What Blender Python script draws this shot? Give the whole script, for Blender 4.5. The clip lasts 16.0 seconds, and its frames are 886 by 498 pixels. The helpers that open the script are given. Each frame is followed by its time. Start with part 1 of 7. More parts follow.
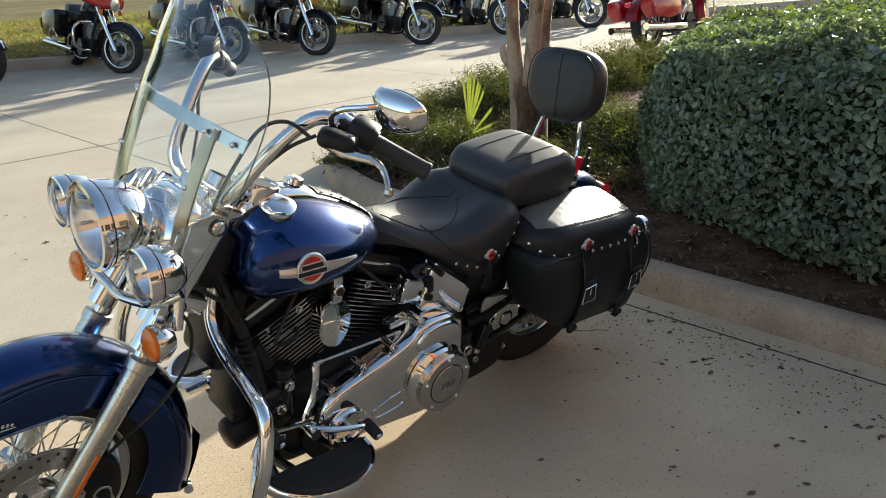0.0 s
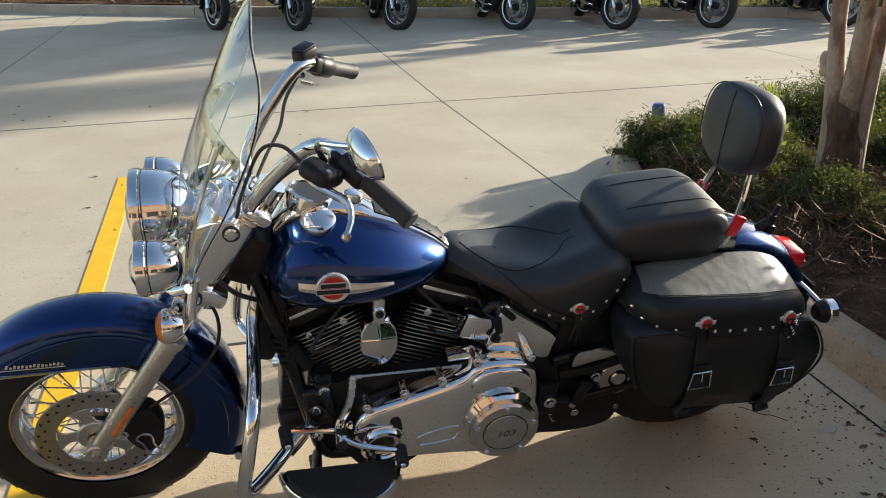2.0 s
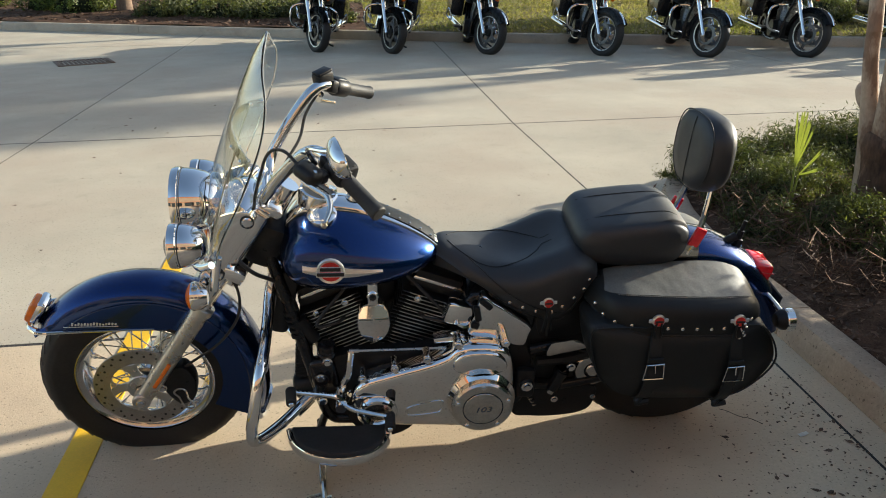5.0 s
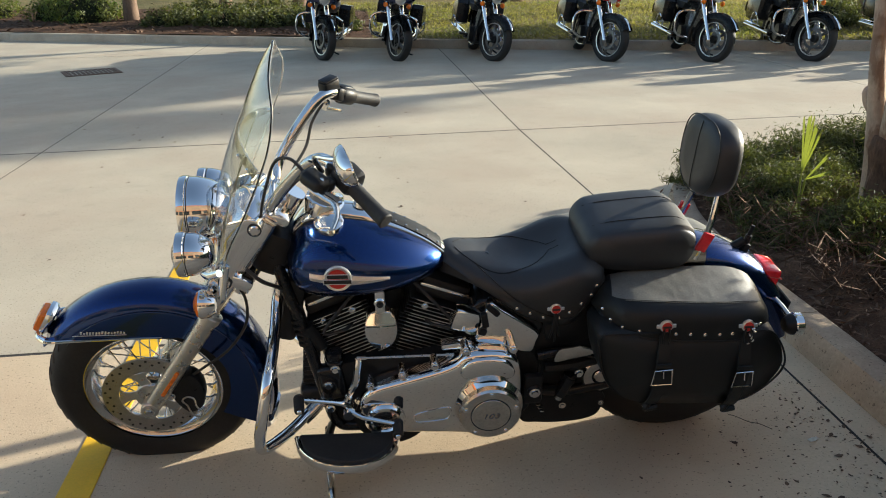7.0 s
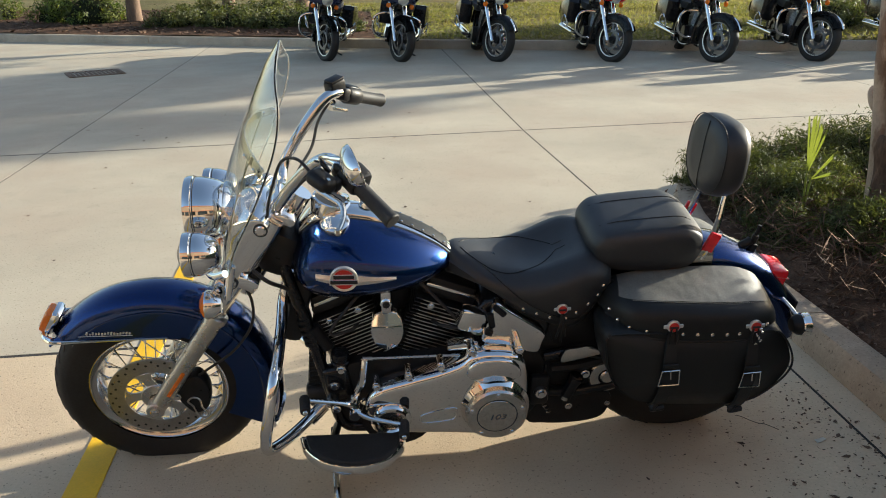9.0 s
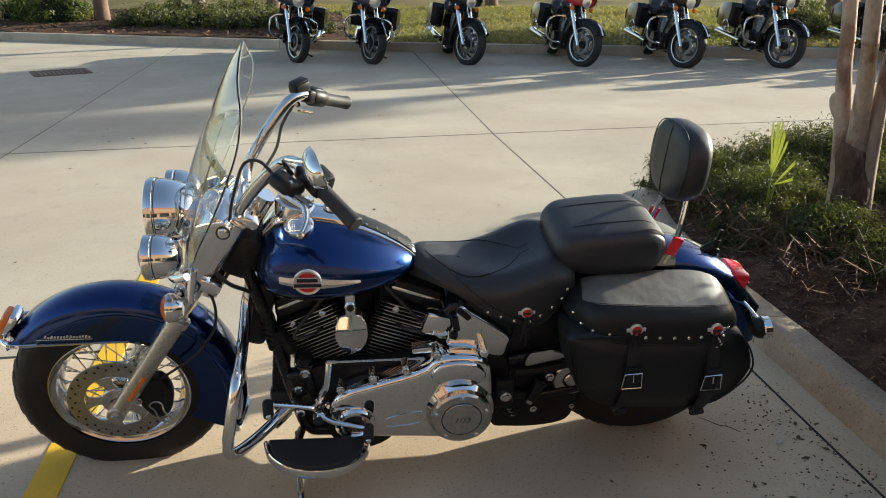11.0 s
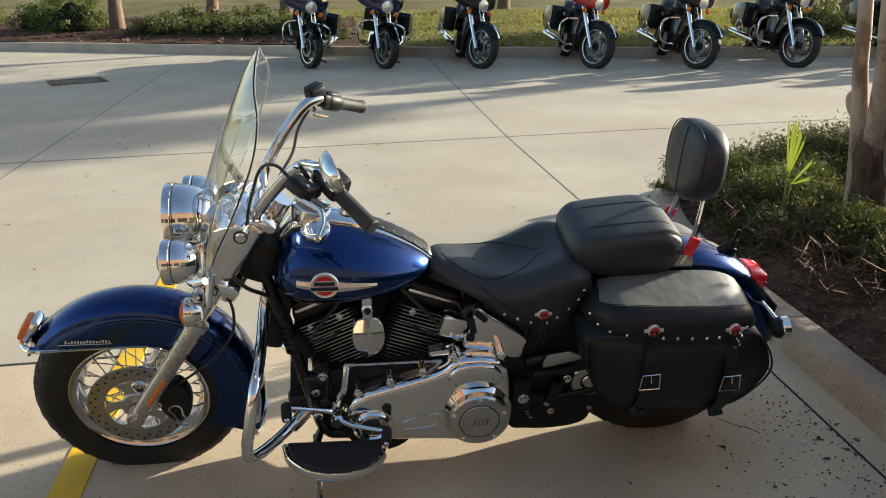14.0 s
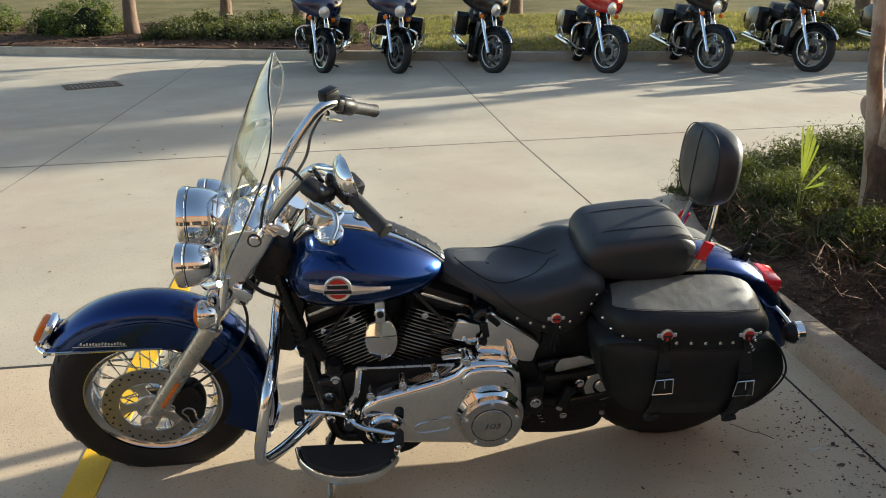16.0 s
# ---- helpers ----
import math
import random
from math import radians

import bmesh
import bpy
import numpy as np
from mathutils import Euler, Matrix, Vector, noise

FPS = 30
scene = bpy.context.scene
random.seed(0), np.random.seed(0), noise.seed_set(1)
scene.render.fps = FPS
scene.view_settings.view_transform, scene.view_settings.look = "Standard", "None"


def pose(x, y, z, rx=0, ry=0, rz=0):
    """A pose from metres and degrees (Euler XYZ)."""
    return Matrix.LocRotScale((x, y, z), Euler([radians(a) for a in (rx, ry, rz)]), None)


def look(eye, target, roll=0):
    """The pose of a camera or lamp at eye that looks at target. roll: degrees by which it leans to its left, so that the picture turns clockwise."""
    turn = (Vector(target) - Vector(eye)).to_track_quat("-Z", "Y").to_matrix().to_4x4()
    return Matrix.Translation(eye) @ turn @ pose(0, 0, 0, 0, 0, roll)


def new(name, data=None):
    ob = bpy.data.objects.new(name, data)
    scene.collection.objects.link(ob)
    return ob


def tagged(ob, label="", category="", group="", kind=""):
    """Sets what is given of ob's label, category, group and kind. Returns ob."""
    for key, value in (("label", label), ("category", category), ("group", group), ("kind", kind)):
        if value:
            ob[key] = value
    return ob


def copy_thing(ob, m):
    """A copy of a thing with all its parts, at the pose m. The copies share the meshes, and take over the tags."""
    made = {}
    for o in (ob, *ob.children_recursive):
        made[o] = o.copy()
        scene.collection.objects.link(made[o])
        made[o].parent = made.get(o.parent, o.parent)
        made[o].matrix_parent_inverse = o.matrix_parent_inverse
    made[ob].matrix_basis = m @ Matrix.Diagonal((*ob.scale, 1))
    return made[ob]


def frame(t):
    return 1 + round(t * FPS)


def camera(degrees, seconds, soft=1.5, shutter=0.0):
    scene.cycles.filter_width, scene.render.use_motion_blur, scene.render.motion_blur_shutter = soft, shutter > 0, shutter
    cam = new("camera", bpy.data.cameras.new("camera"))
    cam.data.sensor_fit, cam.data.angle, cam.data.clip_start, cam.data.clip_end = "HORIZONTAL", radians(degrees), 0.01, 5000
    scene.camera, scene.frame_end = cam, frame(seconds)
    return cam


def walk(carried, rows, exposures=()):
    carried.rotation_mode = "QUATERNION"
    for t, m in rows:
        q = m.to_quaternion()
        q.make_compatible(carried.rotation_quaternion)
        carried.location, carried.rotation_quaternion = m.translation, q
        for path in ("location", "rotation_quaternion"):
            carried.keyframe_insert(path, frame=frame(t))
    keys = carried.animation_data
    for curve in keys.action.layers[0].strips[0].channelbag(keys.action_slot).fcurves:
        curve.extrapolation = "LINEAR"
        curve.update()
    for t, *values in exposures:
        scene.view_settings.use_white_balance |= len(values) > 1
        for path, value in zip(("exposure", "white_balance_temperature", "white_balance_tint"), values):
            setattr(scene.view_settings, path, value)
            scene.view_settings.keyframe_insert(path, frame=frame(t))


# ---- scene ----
cam = camera(56.0, 16.0, 1.0)
PATH = [
    (0.0, (-0.300, -1.790, 1.344), (0.970, -0.394, 0.682), -2.2),
    (0.5, (-0.094, -1.885, 1.433), (0.908, -0.301, 0.733), -2.4),
    (1.0, (0.113, -2.048, 1.450), (0.874, -0.351, 0.713), -1.9),
    (1.5, (0.315, -2.040, 1.445), (0.929, -0.284, 0.710), -0.4),
    (2.0, (0.512, -2.011, 1.459), (0.939, -0.200, 0.725), -0.5),
    (2.5, (0.675, -2.119, 1.478), (0.936, -0.281, 0.732), -1.0),
    (3.0, (0.693, -2.234, 1.489), (0.899, -0.391, 0.741), -1.2),
    (3.5, (0.685, -2.339, 1.497), (0.886, -0.484, 0.777), -0.8),
    (4.0, (0.759, -2.389, 1.508), (0.943, -0.526, 0.805), -0.3),
    (6.5, (0.743, -2.404, 1.514), (0.947, -0.529, 0.851), -1.0),
    (7.0, (0.753, -2.402, 1.513), (0.929, -0.524, 0.846), -1.1),
    (7.5, (0.758, -2.399, 1.514), (0.907, -0.518, 0.851), -1.3),
    (8.0, (0.756, -2.394, 1.513), (0.906, -0.512, 0.850), -1.5),
    (8.5, (0.743, -2.393, 1.511), (0.896, -0.512, 0.849), -1.5),
    (9.0, (0.743, -2.396, 1.510), (0.913, -0.518, 0.845), -1.2),
    (9.5, (0.752, -2.399, 1.512), (0.952, -0.522, 0.852), -0.8),
    (12.0, (0.764, -2.395, 1.509), (1.004, -0.522, 0.849), -0.3),
    (12.5, (0.762, -2.398, 1.508), (0.999, -0.523, 0.853), -0.4),
    (13.0, (0.761, -2.400, 1.508), (0.988, -0.524, 0.852), -0.6),
    (13.5, (0.757, -2.401, 1.509), (0.973, -0.524, 0.854), -0.9),
    (14.0, (0.757, -2.401, 1.508), (0.961, -0.521, 0.858), -1.2),
    (14.5, (0.756, -2.401, 1.509), (0.954, -0.519, 0.862), -1.3),
    (15.0, (0.756, -2.403, 1.509), (0.947, -0.520, 0.862), -1.4),
    (15.5, (0.754, -2.403, 1.508), (0.939, -0.520, 0.862), -1.4),
    (16.0, (0.753, -2.405, 1.508), (0.930, -0.518, 0.868), -1.3),
]
walk(cam, [(t, look(eye, target, roll)) for t, eye, target, roll in PATH],
     exposures=[(0.0, 0.80), (0.5, 1.02), (1.0, 0.84), (2.0, 0.72), (3.0, 0.70), (16.0, 0.70)])


# ---- light ----
SUN_AZ, SUN_EL = 20.0, 14.5            # degrees from +x towards +y, and above the horizon
world = bpy.data.worlds.new("sky")
scene.world = world
world.use_nodes = True
wn = world.node_tree
sky = wn.nodes.new("ShaderNodeTexSky")
sky.sky_type = "NISHITA"
sky.sun_disc = False
sky.sun_elevation = radians(SUN_EL)
sky.sun_rotation = radians(90 - SUN_AZ)
sky.air_density, sky.dust_density, sky.ozone_density = 1.0, 1.2, 1.0
wn.nodes["Background"].inputs["Strength"].default_value = 0.157
wn.links.new(sky.outputs["Color"], wn.nodes["Background"].inputs["Color"])
sun_data = bpy.data.lights.new("sun", "SUN")
sun_data.energy, sun_data.angle, sun_data.color = 6.5, radians(0.55), (1.0, 0.965, 0.83)
sun = new("sun", sun_data)
sun_way = Vector((math.cos(radians(SUN_AZ)) * math.cos(radians(SUN_EL)), math.sin(radians(SUN_AZ)) * math.cos(radians(SUN_EL)), math.sin(radians(SUN_EL))))
sun.matrix_world = look(sun_way * 60, (0, 0, 0))


# ---- materials ----
def material(name, base, rough=0.5, metal=0.0, vary=0.0, scale=8.0, fine=120.0, bump=0.0, bump_scale=60.0, rough_vary=0.0, coat=0.0, spec=0.5,
             second=None, stretch=(1, 1, 1), per_object=0.0, transmission=0.0, ior=1.45, sheen=0.0, where="Object", per_island=0.0, threshold=(0.35, 0.65), subsurface=0.0, pits=0.0, stain=None):
    m = bpy.data.materials.new(name)
    m.use_nodes = True
    nt = m.node_tree
    bsdf = nt.nodes["Principled BSDF"]
    bsdf.inputs["Base Color"].default_value = (*base, 1)
    bsdf.inputs["Roughness"].default_value = rough
    bsdf.inputs["Metallic"].default_value = metal
    bsdf.inputs["Coat Weight"].default_value = coat
    bsdf.inputs["Coat Roughness"].default_value = 0.03
    bsdf.inputs["Specular IOR Level"].default_value = spec
    bsdf.inputs["Transmission Weight"].default_value = transmission
    bsdf.inputs["IOR"].default_value = ior
    bsdf.inputs["Sheen Weight"].default_value = sheen
    tc = nt.nodes.new("ShaderNodeTexCoord")
    mp = nt.nodes.new("ShaderNodeMapping")
    mp.inputs["Scale"].default_value = stretch
    nt.links.new(tc.outputs[where], mp.inputs["Vector"])

    def noise_node(s, detail=6.0, roughness=0.6):
        n = nt.nodes.new("ShaderNodeTexNoise")
        n.inputs["Scale"].default_value, n.inputs["Detail"].default_value, n.inputs["Roughness"].default_value = s, detail, roughness
        nt.links.new(mp.outputs["Vector"], n.inputs["Vector"])
        return n.outputs["Fac"]

    def spread(out, low, high, a, b):
        n = nt.nodes.new("ShaderNodeMapRange")
        n.inputs["From Min"].default_value, n.inputs["From Max"].default_value = low, high
        n.inputs["To Min"].default_value, n.inputs["To Max"].default_value = a, b
        nt.links.new(out, n.inputs["Value"])
        return n.outputs["Result"]

    def mixed(fac, a, b, kind="MIX"):
        n = nt.nodes.new("ShaderNodeMix")
        n.data_type, n.blend_type = "RGBA", kind
        for key, value in ((0, fac), (6, a), (7, b)):
            if hasattr(value, "links"):
                nt.links.new(value, n.inputs[key])
            else:
                n.inputs[key].default_value = value if key == 0 else (*value, 1)
        return n.outputs[2]

    colour = None
    if second is not None:
        colour = mixed(spread(noise_node(scale), threshold[0], threshold[1], 0, 1), base, second)
    if vary > 0:
        big = spread(noise_node(scale * 0.7), 0.3, 0.7, 1 - vary, 1 + vary)
        small = spread(noise_node(fine), 0.3, 0.7, 1 - vary * 0.7, 1 + vary * 0.7)
        times = nt.nodes.new("ShaderNodeMath")
        times.operation = "MULTIPLY"
        nt.links.new(big, times.inputs[0])
        nt.links.new(small, times.inputs[1])
        colour = mixed(1.0, colour if colour is not None else base, times.outputs[0], "MULTIPLY")
    if stain is not None:
        colour = mixed(spread(noise_node(0.9, 5.0, 0.55), 0.44, 0.70, 0, 0.8), colour if colour is not None else base, stain)
    if pits > 0:
        for s, low, high, depth in ((95.0, 0.64, 0.70, pits), (38.0, 0.70, 0.75, pits * 0.8), (5.0, 0.62, 0.80, pits * 0.22)):
            colour = mixed(1.0, colour if colour is not None else base, spread(noise_node(s, 2.0, 0.5), low, high, 1.0, 1.0 - depth), "MULTIPLY")
    for amount, node, out in ((per_object, "ShaderNodeObjectInfo", "Random"), (per_island, "ShaderNodeNewGeometry", "Random Per Island")):
        if amount > 0:
            info = nt.nodes.new(node)
            colour = mixed(1.0, colour if colour is not None else base, spread(info.outputs[out], 0, 1, 1 - amount, 1 + amount), "MULTIPLY")
    if colour is not None:
        nt.links.new(colour, bsdf.inputs["Base Color"])
    if rough_vary > 0:
        nt.links.new(spread(noise_node(scale * 1.7), 0.3, 0.7, max(0.0, rough - rough_vary), rough + rough_vary), bsdf.inputs["Roughness"])
    if bump > 0:
        b = nt.nodes.new("ShaderNodeBump")
        b.inputs["Strength"].default_value = 1.0
        b.inputs["Distance"].default_value = bump
        nt.links.new(noise_node(bump_scale, 8.0, 0.65), b.inputs["Height"])
        nt.links.new(b.outputs["Normal"], bsdf.inputs["Normal"])
    if subsurface > 0:
        out = nt.nodes["Material Output"]
        tr = nt.nodes.new("ShaderNodeBsdfTranslucent")
        mix = nt.nodes.new("ShaderNodeMixShader")
        mix.inputs[0].default_value = subsurface
        if colour is not None:
            nt.links.new(mixed(1.0, colour, (1.6, 1.7, 0.7), "MULTIPLY"), tr.inputs["Color"])
        else:
            tr.inputs["Color"].default_value = (*base, 1)
        nt.links.new(bsdf.outputs[0], mix.inputs[1])
        nt.links.new(tr.outputs[0], mix.inputs[2])
        nt.links.new(mix.outputs[0], out.inputs["Surface"])
    return m


CHROME = material("chrome", (0.80, 0.80, 0.79), 0.03, 1.0, rough_vary=0.02, scale=14)
CHROME_WORN = material("worn_chrome", (0.6, 0.59, 0.56), 0.16, 1.0, vary=0.12, rough_vary=0.06, scale=30)
RIM = material("dusty_polished_rim", (0.58, 0.57, 0.55), 0.13, 1.0, vary=0.08, rough_vary=0.05, scale=24)
PAINT = material("metallic_blue_paint", (0.0006, 0.028, 0.135), 0.22, 0.92, vary=0.05, scale=3, fine=900, coat=0.75)
PAINT_BLACK = material("black_paint", (0.010, 0.010, 0.011), 0.2, 0.0, vary=0.2, scale=5, coat=0.15, spec=0.36)
PAINT_RED = material("red_paint", (0.42, 0.012, 0.015), 0.2, 0.1, vary=0.06, scale=4, coat=1.0)
PAINT_MUSTARD = material("mustard_paint", (0.052, 0.031, 0.002), 0.7, 0.0, vary=0.25, scale=6, spec=0.1)
PAINT_NAVY = material("dark_blue_paint", (0.015, 0.022, 0.06), 0.16, 0.2, vary=0.1, scale=4, coat=0.8)
LEATHER = material("black_leather", (0.0125, 0.0135, 0.0135), 0.46, 0.0, vary=0.25, scale=9, fine=300, bump=0.00014, bump_scale=420, rough_vary=0.05, spec=0.36)
# LEATHER made paler: sunlight on the lid's top is put into the colour
SUNLIT_LEATHER = material("leather_painted_sunlit", (0.135, 0.130, 0.112), 0.50, 0.0, vary=0.3, scale=14, fine=220, bump=0.0004, bump_scale=90, rough_vary=0.08, spec=0.85)
VINYL = material("smooth_black_vinyl", (0.019, 0.020, 0.022), 0.50, 0.0, vary=0.2, scale=6, fine=300, bump=0.00006, bump_scale=600, rough_vary=0.06, spec=0.7)
RUBBER = material("tyre_rubber", (0.016, 0.0155, 0.015), 0.66, 0.0, vary=0.3, scale=12, bump=0.0005, bump_scale=200)
BLACK_METAL = material("black_engine_metal", (0.013, 0.013, 0.0135), 0.36, 0.0, vary=0.3, scale=20, bump=0.0004, bump_scale=250, rough_vary=0.1, spec=0.32)
BLACK_PLASTIC = material("black_plastic", (0.013, 0.013, 0.0135), 0.42, 0.0, vary=0.2, scale=25, rough_vary=0.08, spec=0.32)
ALUMINIUM = material("satin_aluminium", (0.58, 0.565, 0.53), 0.3, 1.0, vary=0.08, scale=20, rough_vary=0.08)
FIN_EDGE = material("bare_fin_edge", (0.78, 0.76, 0.72), 0.3, 1.0, vary=0.1, scale=30)
DISC = material("brake_disc_steel", (0.42, 0.4, 0.37), 0.36, 1.0, vary=0.1, scale=60, rough_vary=0.1)
CAST_GREY = material("dark_cast_alloy", (0.16, 0.16, 0.165), 0.34, 0.9, vary=0.2, scale=30, rough_vary=0.08)
CABLE = material("black_cable", (0.022, 0.022, 0.022), 0.45)
AMBER = material("amber_lens", (0.75, 0.17, 0.01), 0.12, 0.0, vary=0.08, scale=60, coat=0.5)
RED_LENS = material("red_lens", (0.82, 0.02, 0.03), 0.1, 0.0, vary=0.12, scale=50, coat=0.8)
RED_ENAMEL = material("red_enamel", (0.55, 0.03, 0.02), 0.3, 0.0, vary=0.08, scale=50)
BLACK_ENAMEL = material("black_enamel", (0.018, 0.018, 0.018), 0.4)
WHITE_METAL = material("pale_script_metal", (0.75, 0.74, 0.7), 0.3, 0.8, vary=0.05)
GREY_RUBBER = material("grip_rubber", (0.024, 0.0235, 0.023), 0.62, 0.0, vary=0.2, scale=30, bump=0.0004, bump_scale=300)
SHIELD_EDGE = material("polished_acrylic_edge", (0.30, 0.32, 0.30), 0.12, 0.0, coat=0.5)
BRASS = material("pale_brass", (0.60, 0.53, 0.36), 0.34, 1.0, vary=0.1, scale=30, rough_vary=0.06)
REFLECTOR = material("polished_reflector", (0.80, 0.80, 0.78), 0.04, 1.0, vary=0.06, scale=60, rough_vary=0.02)
STRAP = material("polished_steel_strap", (0.6, 0.58, 0.52), 0.14, 1.0, vary=0.1, scale=30, rough_vary=0.06)
CLEAR = material("clear_acrylic", (0.91, 0.935, 0.935), 0.0, 0.0, transmission=1.0, ior=1.42)
LENS_GLASS = material("lamp_glass", (0.97, 0.98, 1.0), 0.02, 0.0, transmission=1.0, ior=1.4)
THREAD = material("pale_thread", (0.3, 0.29, 0.26), 0.8, vary=0.15, scale=100)
CONCRETE = material("broom_finished_concrete", (0.525, 0.457, 0.347), 0.85, 0.0, pits=0.5, stain=(0.45, 0.36, 0.27), vary=0.10, scale=1.1, fine=90, bump=0.0016, bump_scale=140, second=(0.458, 0.397, 0.302), per_object=0.03, spec=0.25)
CONCRETE_WARM = material("warm_broom_finished_concrete", (0.625, 0.488, 0.332), 0.85, 0.0, pits=0.5, stain=(0.47, 0.34, 0.23), vary=0.10, scale=1.1, fine=90, bump=0.0016, bump_scale=140, second=(0.545, 0.424, 0.286), per_object=0.03, spec=0.25)
KERB = material("kerb_concrete", (0.52, 0.445, 0.34), 0.88, 0.0, pits=0.4, vary=0.14, scale=2.3, fine=80, bump=0.0016, bump_scale=120, second=(0.41, 0.345, 0.265), spec=0.2)
KERB_STAINED = material("leaf_stained_kerb_concrete", (0.50, 0.385, 0.275), 0.88, 0.0, pits=0.5, vary=0.18, scale=2.3, fine=80, bump=0.0018, bump_scale=120, second=(0.34, 0.245, 0.175), spec=0.2)
JOINT = material("joint_filler", (0.035, 0.03, 0.026), 0.9, vary=0.3, scale=20)
YELLOW = material("worn_yellow_line_paint", (0.80, 0.455, 0.012), 0.6, 0.0, vary=0.10, scale=7, fine=160, bump=0.0008, bump_scale=140)
GRASS = material("lawn_grass", (0.135, 0.125, 0.050), 0.85, 0.0, vary=0.35, scale=0.9, fine=30, bump=0.02, bump_scale=26, second=(0.19, 0.145, 0.07), spec=0.1)
BLADE = material("grass_blades", (0.135, 0.14, 0.045), 0.6, 0.0, per_island=0.45, subsurface=0.4, vary=0.2, scale=0.6, second=(0.22, 0.18, 0.075))
MULCH = material("bark_mulch", (0.14, 0.08, 0.05), 0.95, 0.0, vary=0.5, scale=9, fine=120, bump=0.012, bump_scale=50, second=(0.075, 0.043, 0.028), spec=0.1)
CHIPS = material("bark_chips", (0.15, 0.088, 0.055), 0.9, 0.0, per_island=0.6, vary=0.2, scale=30)
DEAD_LEAF = material("dead_leaf", (0.085, 0.05, 0.03), 0.85, 0.0, per_island=0.5, per_object=0.4, vary=0.2, scale=60)
HEDGE_LEAF = material("hedge_leaves", (0.165, 0.205, 0.16), 0.48, 0.0, per_island=0.45, subsurface=0.25, vary=0.25, scale=4, spec=0.45, second=(0.17, 0.205, 0.13))
# near-black: the shade deep inside foliage is put into this colour
HEDGE_CORE = material("inner_foliage_shade", (0.022, 0.026, 0.014), 0.95, vary=0.4, scale=20, spec=0.05)
JUNIPER = material("juniper_sprigs", (0.060, 0.072, 0.026), 0.6, 0.0, per_island=0.55, subsurface=0.3, vary=0.35, scale=6, second=(0.11, 0.11, 0.036))
PALM = material("palmetto_blades", (0.14, 0.158, 0.045), 0.5, 0.0, per_island=0.3, subsurface=0.45, vary=0.15, scale=20)
TREE_LEAF = material("tree_leaves", (0.06, 0.10, 0.025), 0.55, 0.0, per_island=0.5, subsurface=0.35, vary=0.25, scale=2, second=(0.12, 0.13, 0.03))
BARK = material("smooth_mottled_bark", (0.39, 0.29, 0.215), 0.75, 0.0, vary=0.22, scale=9, fine=70, bump=0.003, bump_scale=35, second=(0.23, 0.145, 0.10), stretch=(1, 1, 0.45), threshold=(0.5, 0.58))
BARK_FAR = material("rough_tree_bark", (0.17, 0.11, 0.075), 0.9, 0.0, vary=0.35, scale=8, fine=60, bump=0.01, bump_scale=25, stretch=(1, 1, 0.3))
BARK_DARK = material("dark_flaking_bark", (0.095, 0.055, 0.036), 0.9, 0.0, vary=0.4, scale=14, fine=80, bump=0.008, bump_scale=40, second=(0.20, 0.125, 0.085), stretch=(1, 1, 0.3), threshold=(0.55, 0.65))
STUCCO = material("brown_stucco", (0.36, 0.245, 0.16), 0.9, 0.0, vary=0.1, scale=1.5, fine=60, bump=0.003, bump_scale=90)
ORANGE = material("orange_fascia", (0.5, 0.15, 0.05), 0.5, 0.0, vary=0.06, scale=2)
SHOPGLASS = material("dark_shop_glass", (0.03, 0.035, 0.04), 0.05, 0.0, spec=0.7, vary=0.1, scale=1)
ASPHALT = material("far_asphalt", (0.30, 0.28, 0.26), 0.9, vary=0.15, scale=0.6)
IRON = material("rusty_grate_iron", (0.19, 0.125, 0.085), 0.85, 0.1, vary=0.35, scale=30)


# ---- building helpers ----
def link(name, bm, mat, parent=None, label="", smooth=True, sharp=35.0):
    me = bpy.data.meshes.new(name)
    bmesh.ops.recalc_face_normals(bm, faces=bm.faces)
    bm.to_mesh(me)
    bm.free()
    me.materials.append(mat)
    if smooth:
        me.shade_smooth()
        me.set_sharp_from_angle(angle=radians(sharp))
    ob = new(name, me)
    if parent is not None:
        ob.parent = parent
    if label:
        ob["label"] = label
    return ob


def part(name, bm, mat, parent, label="", smooth=True, sharp=35.0):
    return link(name, bm, mat, parent, label, smooth, sharp)


def thing(name, label, category, group="", kind="", m=None):
    ob = tagged(new(name), label, category, group, kind)
    if m is not None:
        ob.matrix_world = m
    return ob


def joined(*bms):
    out = bmesh.new()
    for b in bms:
        me = bpy.data.meshes.new("tmp")
        b.to_mesh(me)
        b.free()
        out.from_mesh(me)
        bpy.data.meshes.remove(me)
    return out


def moved(bm, m):
    bm.transform(m)
    return bm


def mirrored(bm):
    bm.transform(Matrix.Diagonal((1, -1, 1, 1)))
    bmesh.ops.reverse_faces(bm, faces=bm.faces)
    return bm


def smooth_path(points, steps=6, closed=False):
    p = [Vector(q) for q in points]
    n, out = len(p), []
    for i in range(n if closed else n - 1):
        if closed:
            a, b, c, d = p[i - 1], p[i], p[(i + 1) % n], p[(i + 2) % n]
        else:
            a, b, c, d = p[max(i - 1, 0)], p[i], p[i + 1], p[min(i + 2, n - 1)]
        for k in range(steps):
            t = k / steps
            out.append(0.5 * (2 * b + (c - a) * t + (2 * a - 5 * b + 4 * c - d) * t * t + (3 * b - a - 3 * c + d) * t ** 3))
    if not closed:
        out.append(p[-1])
    return out


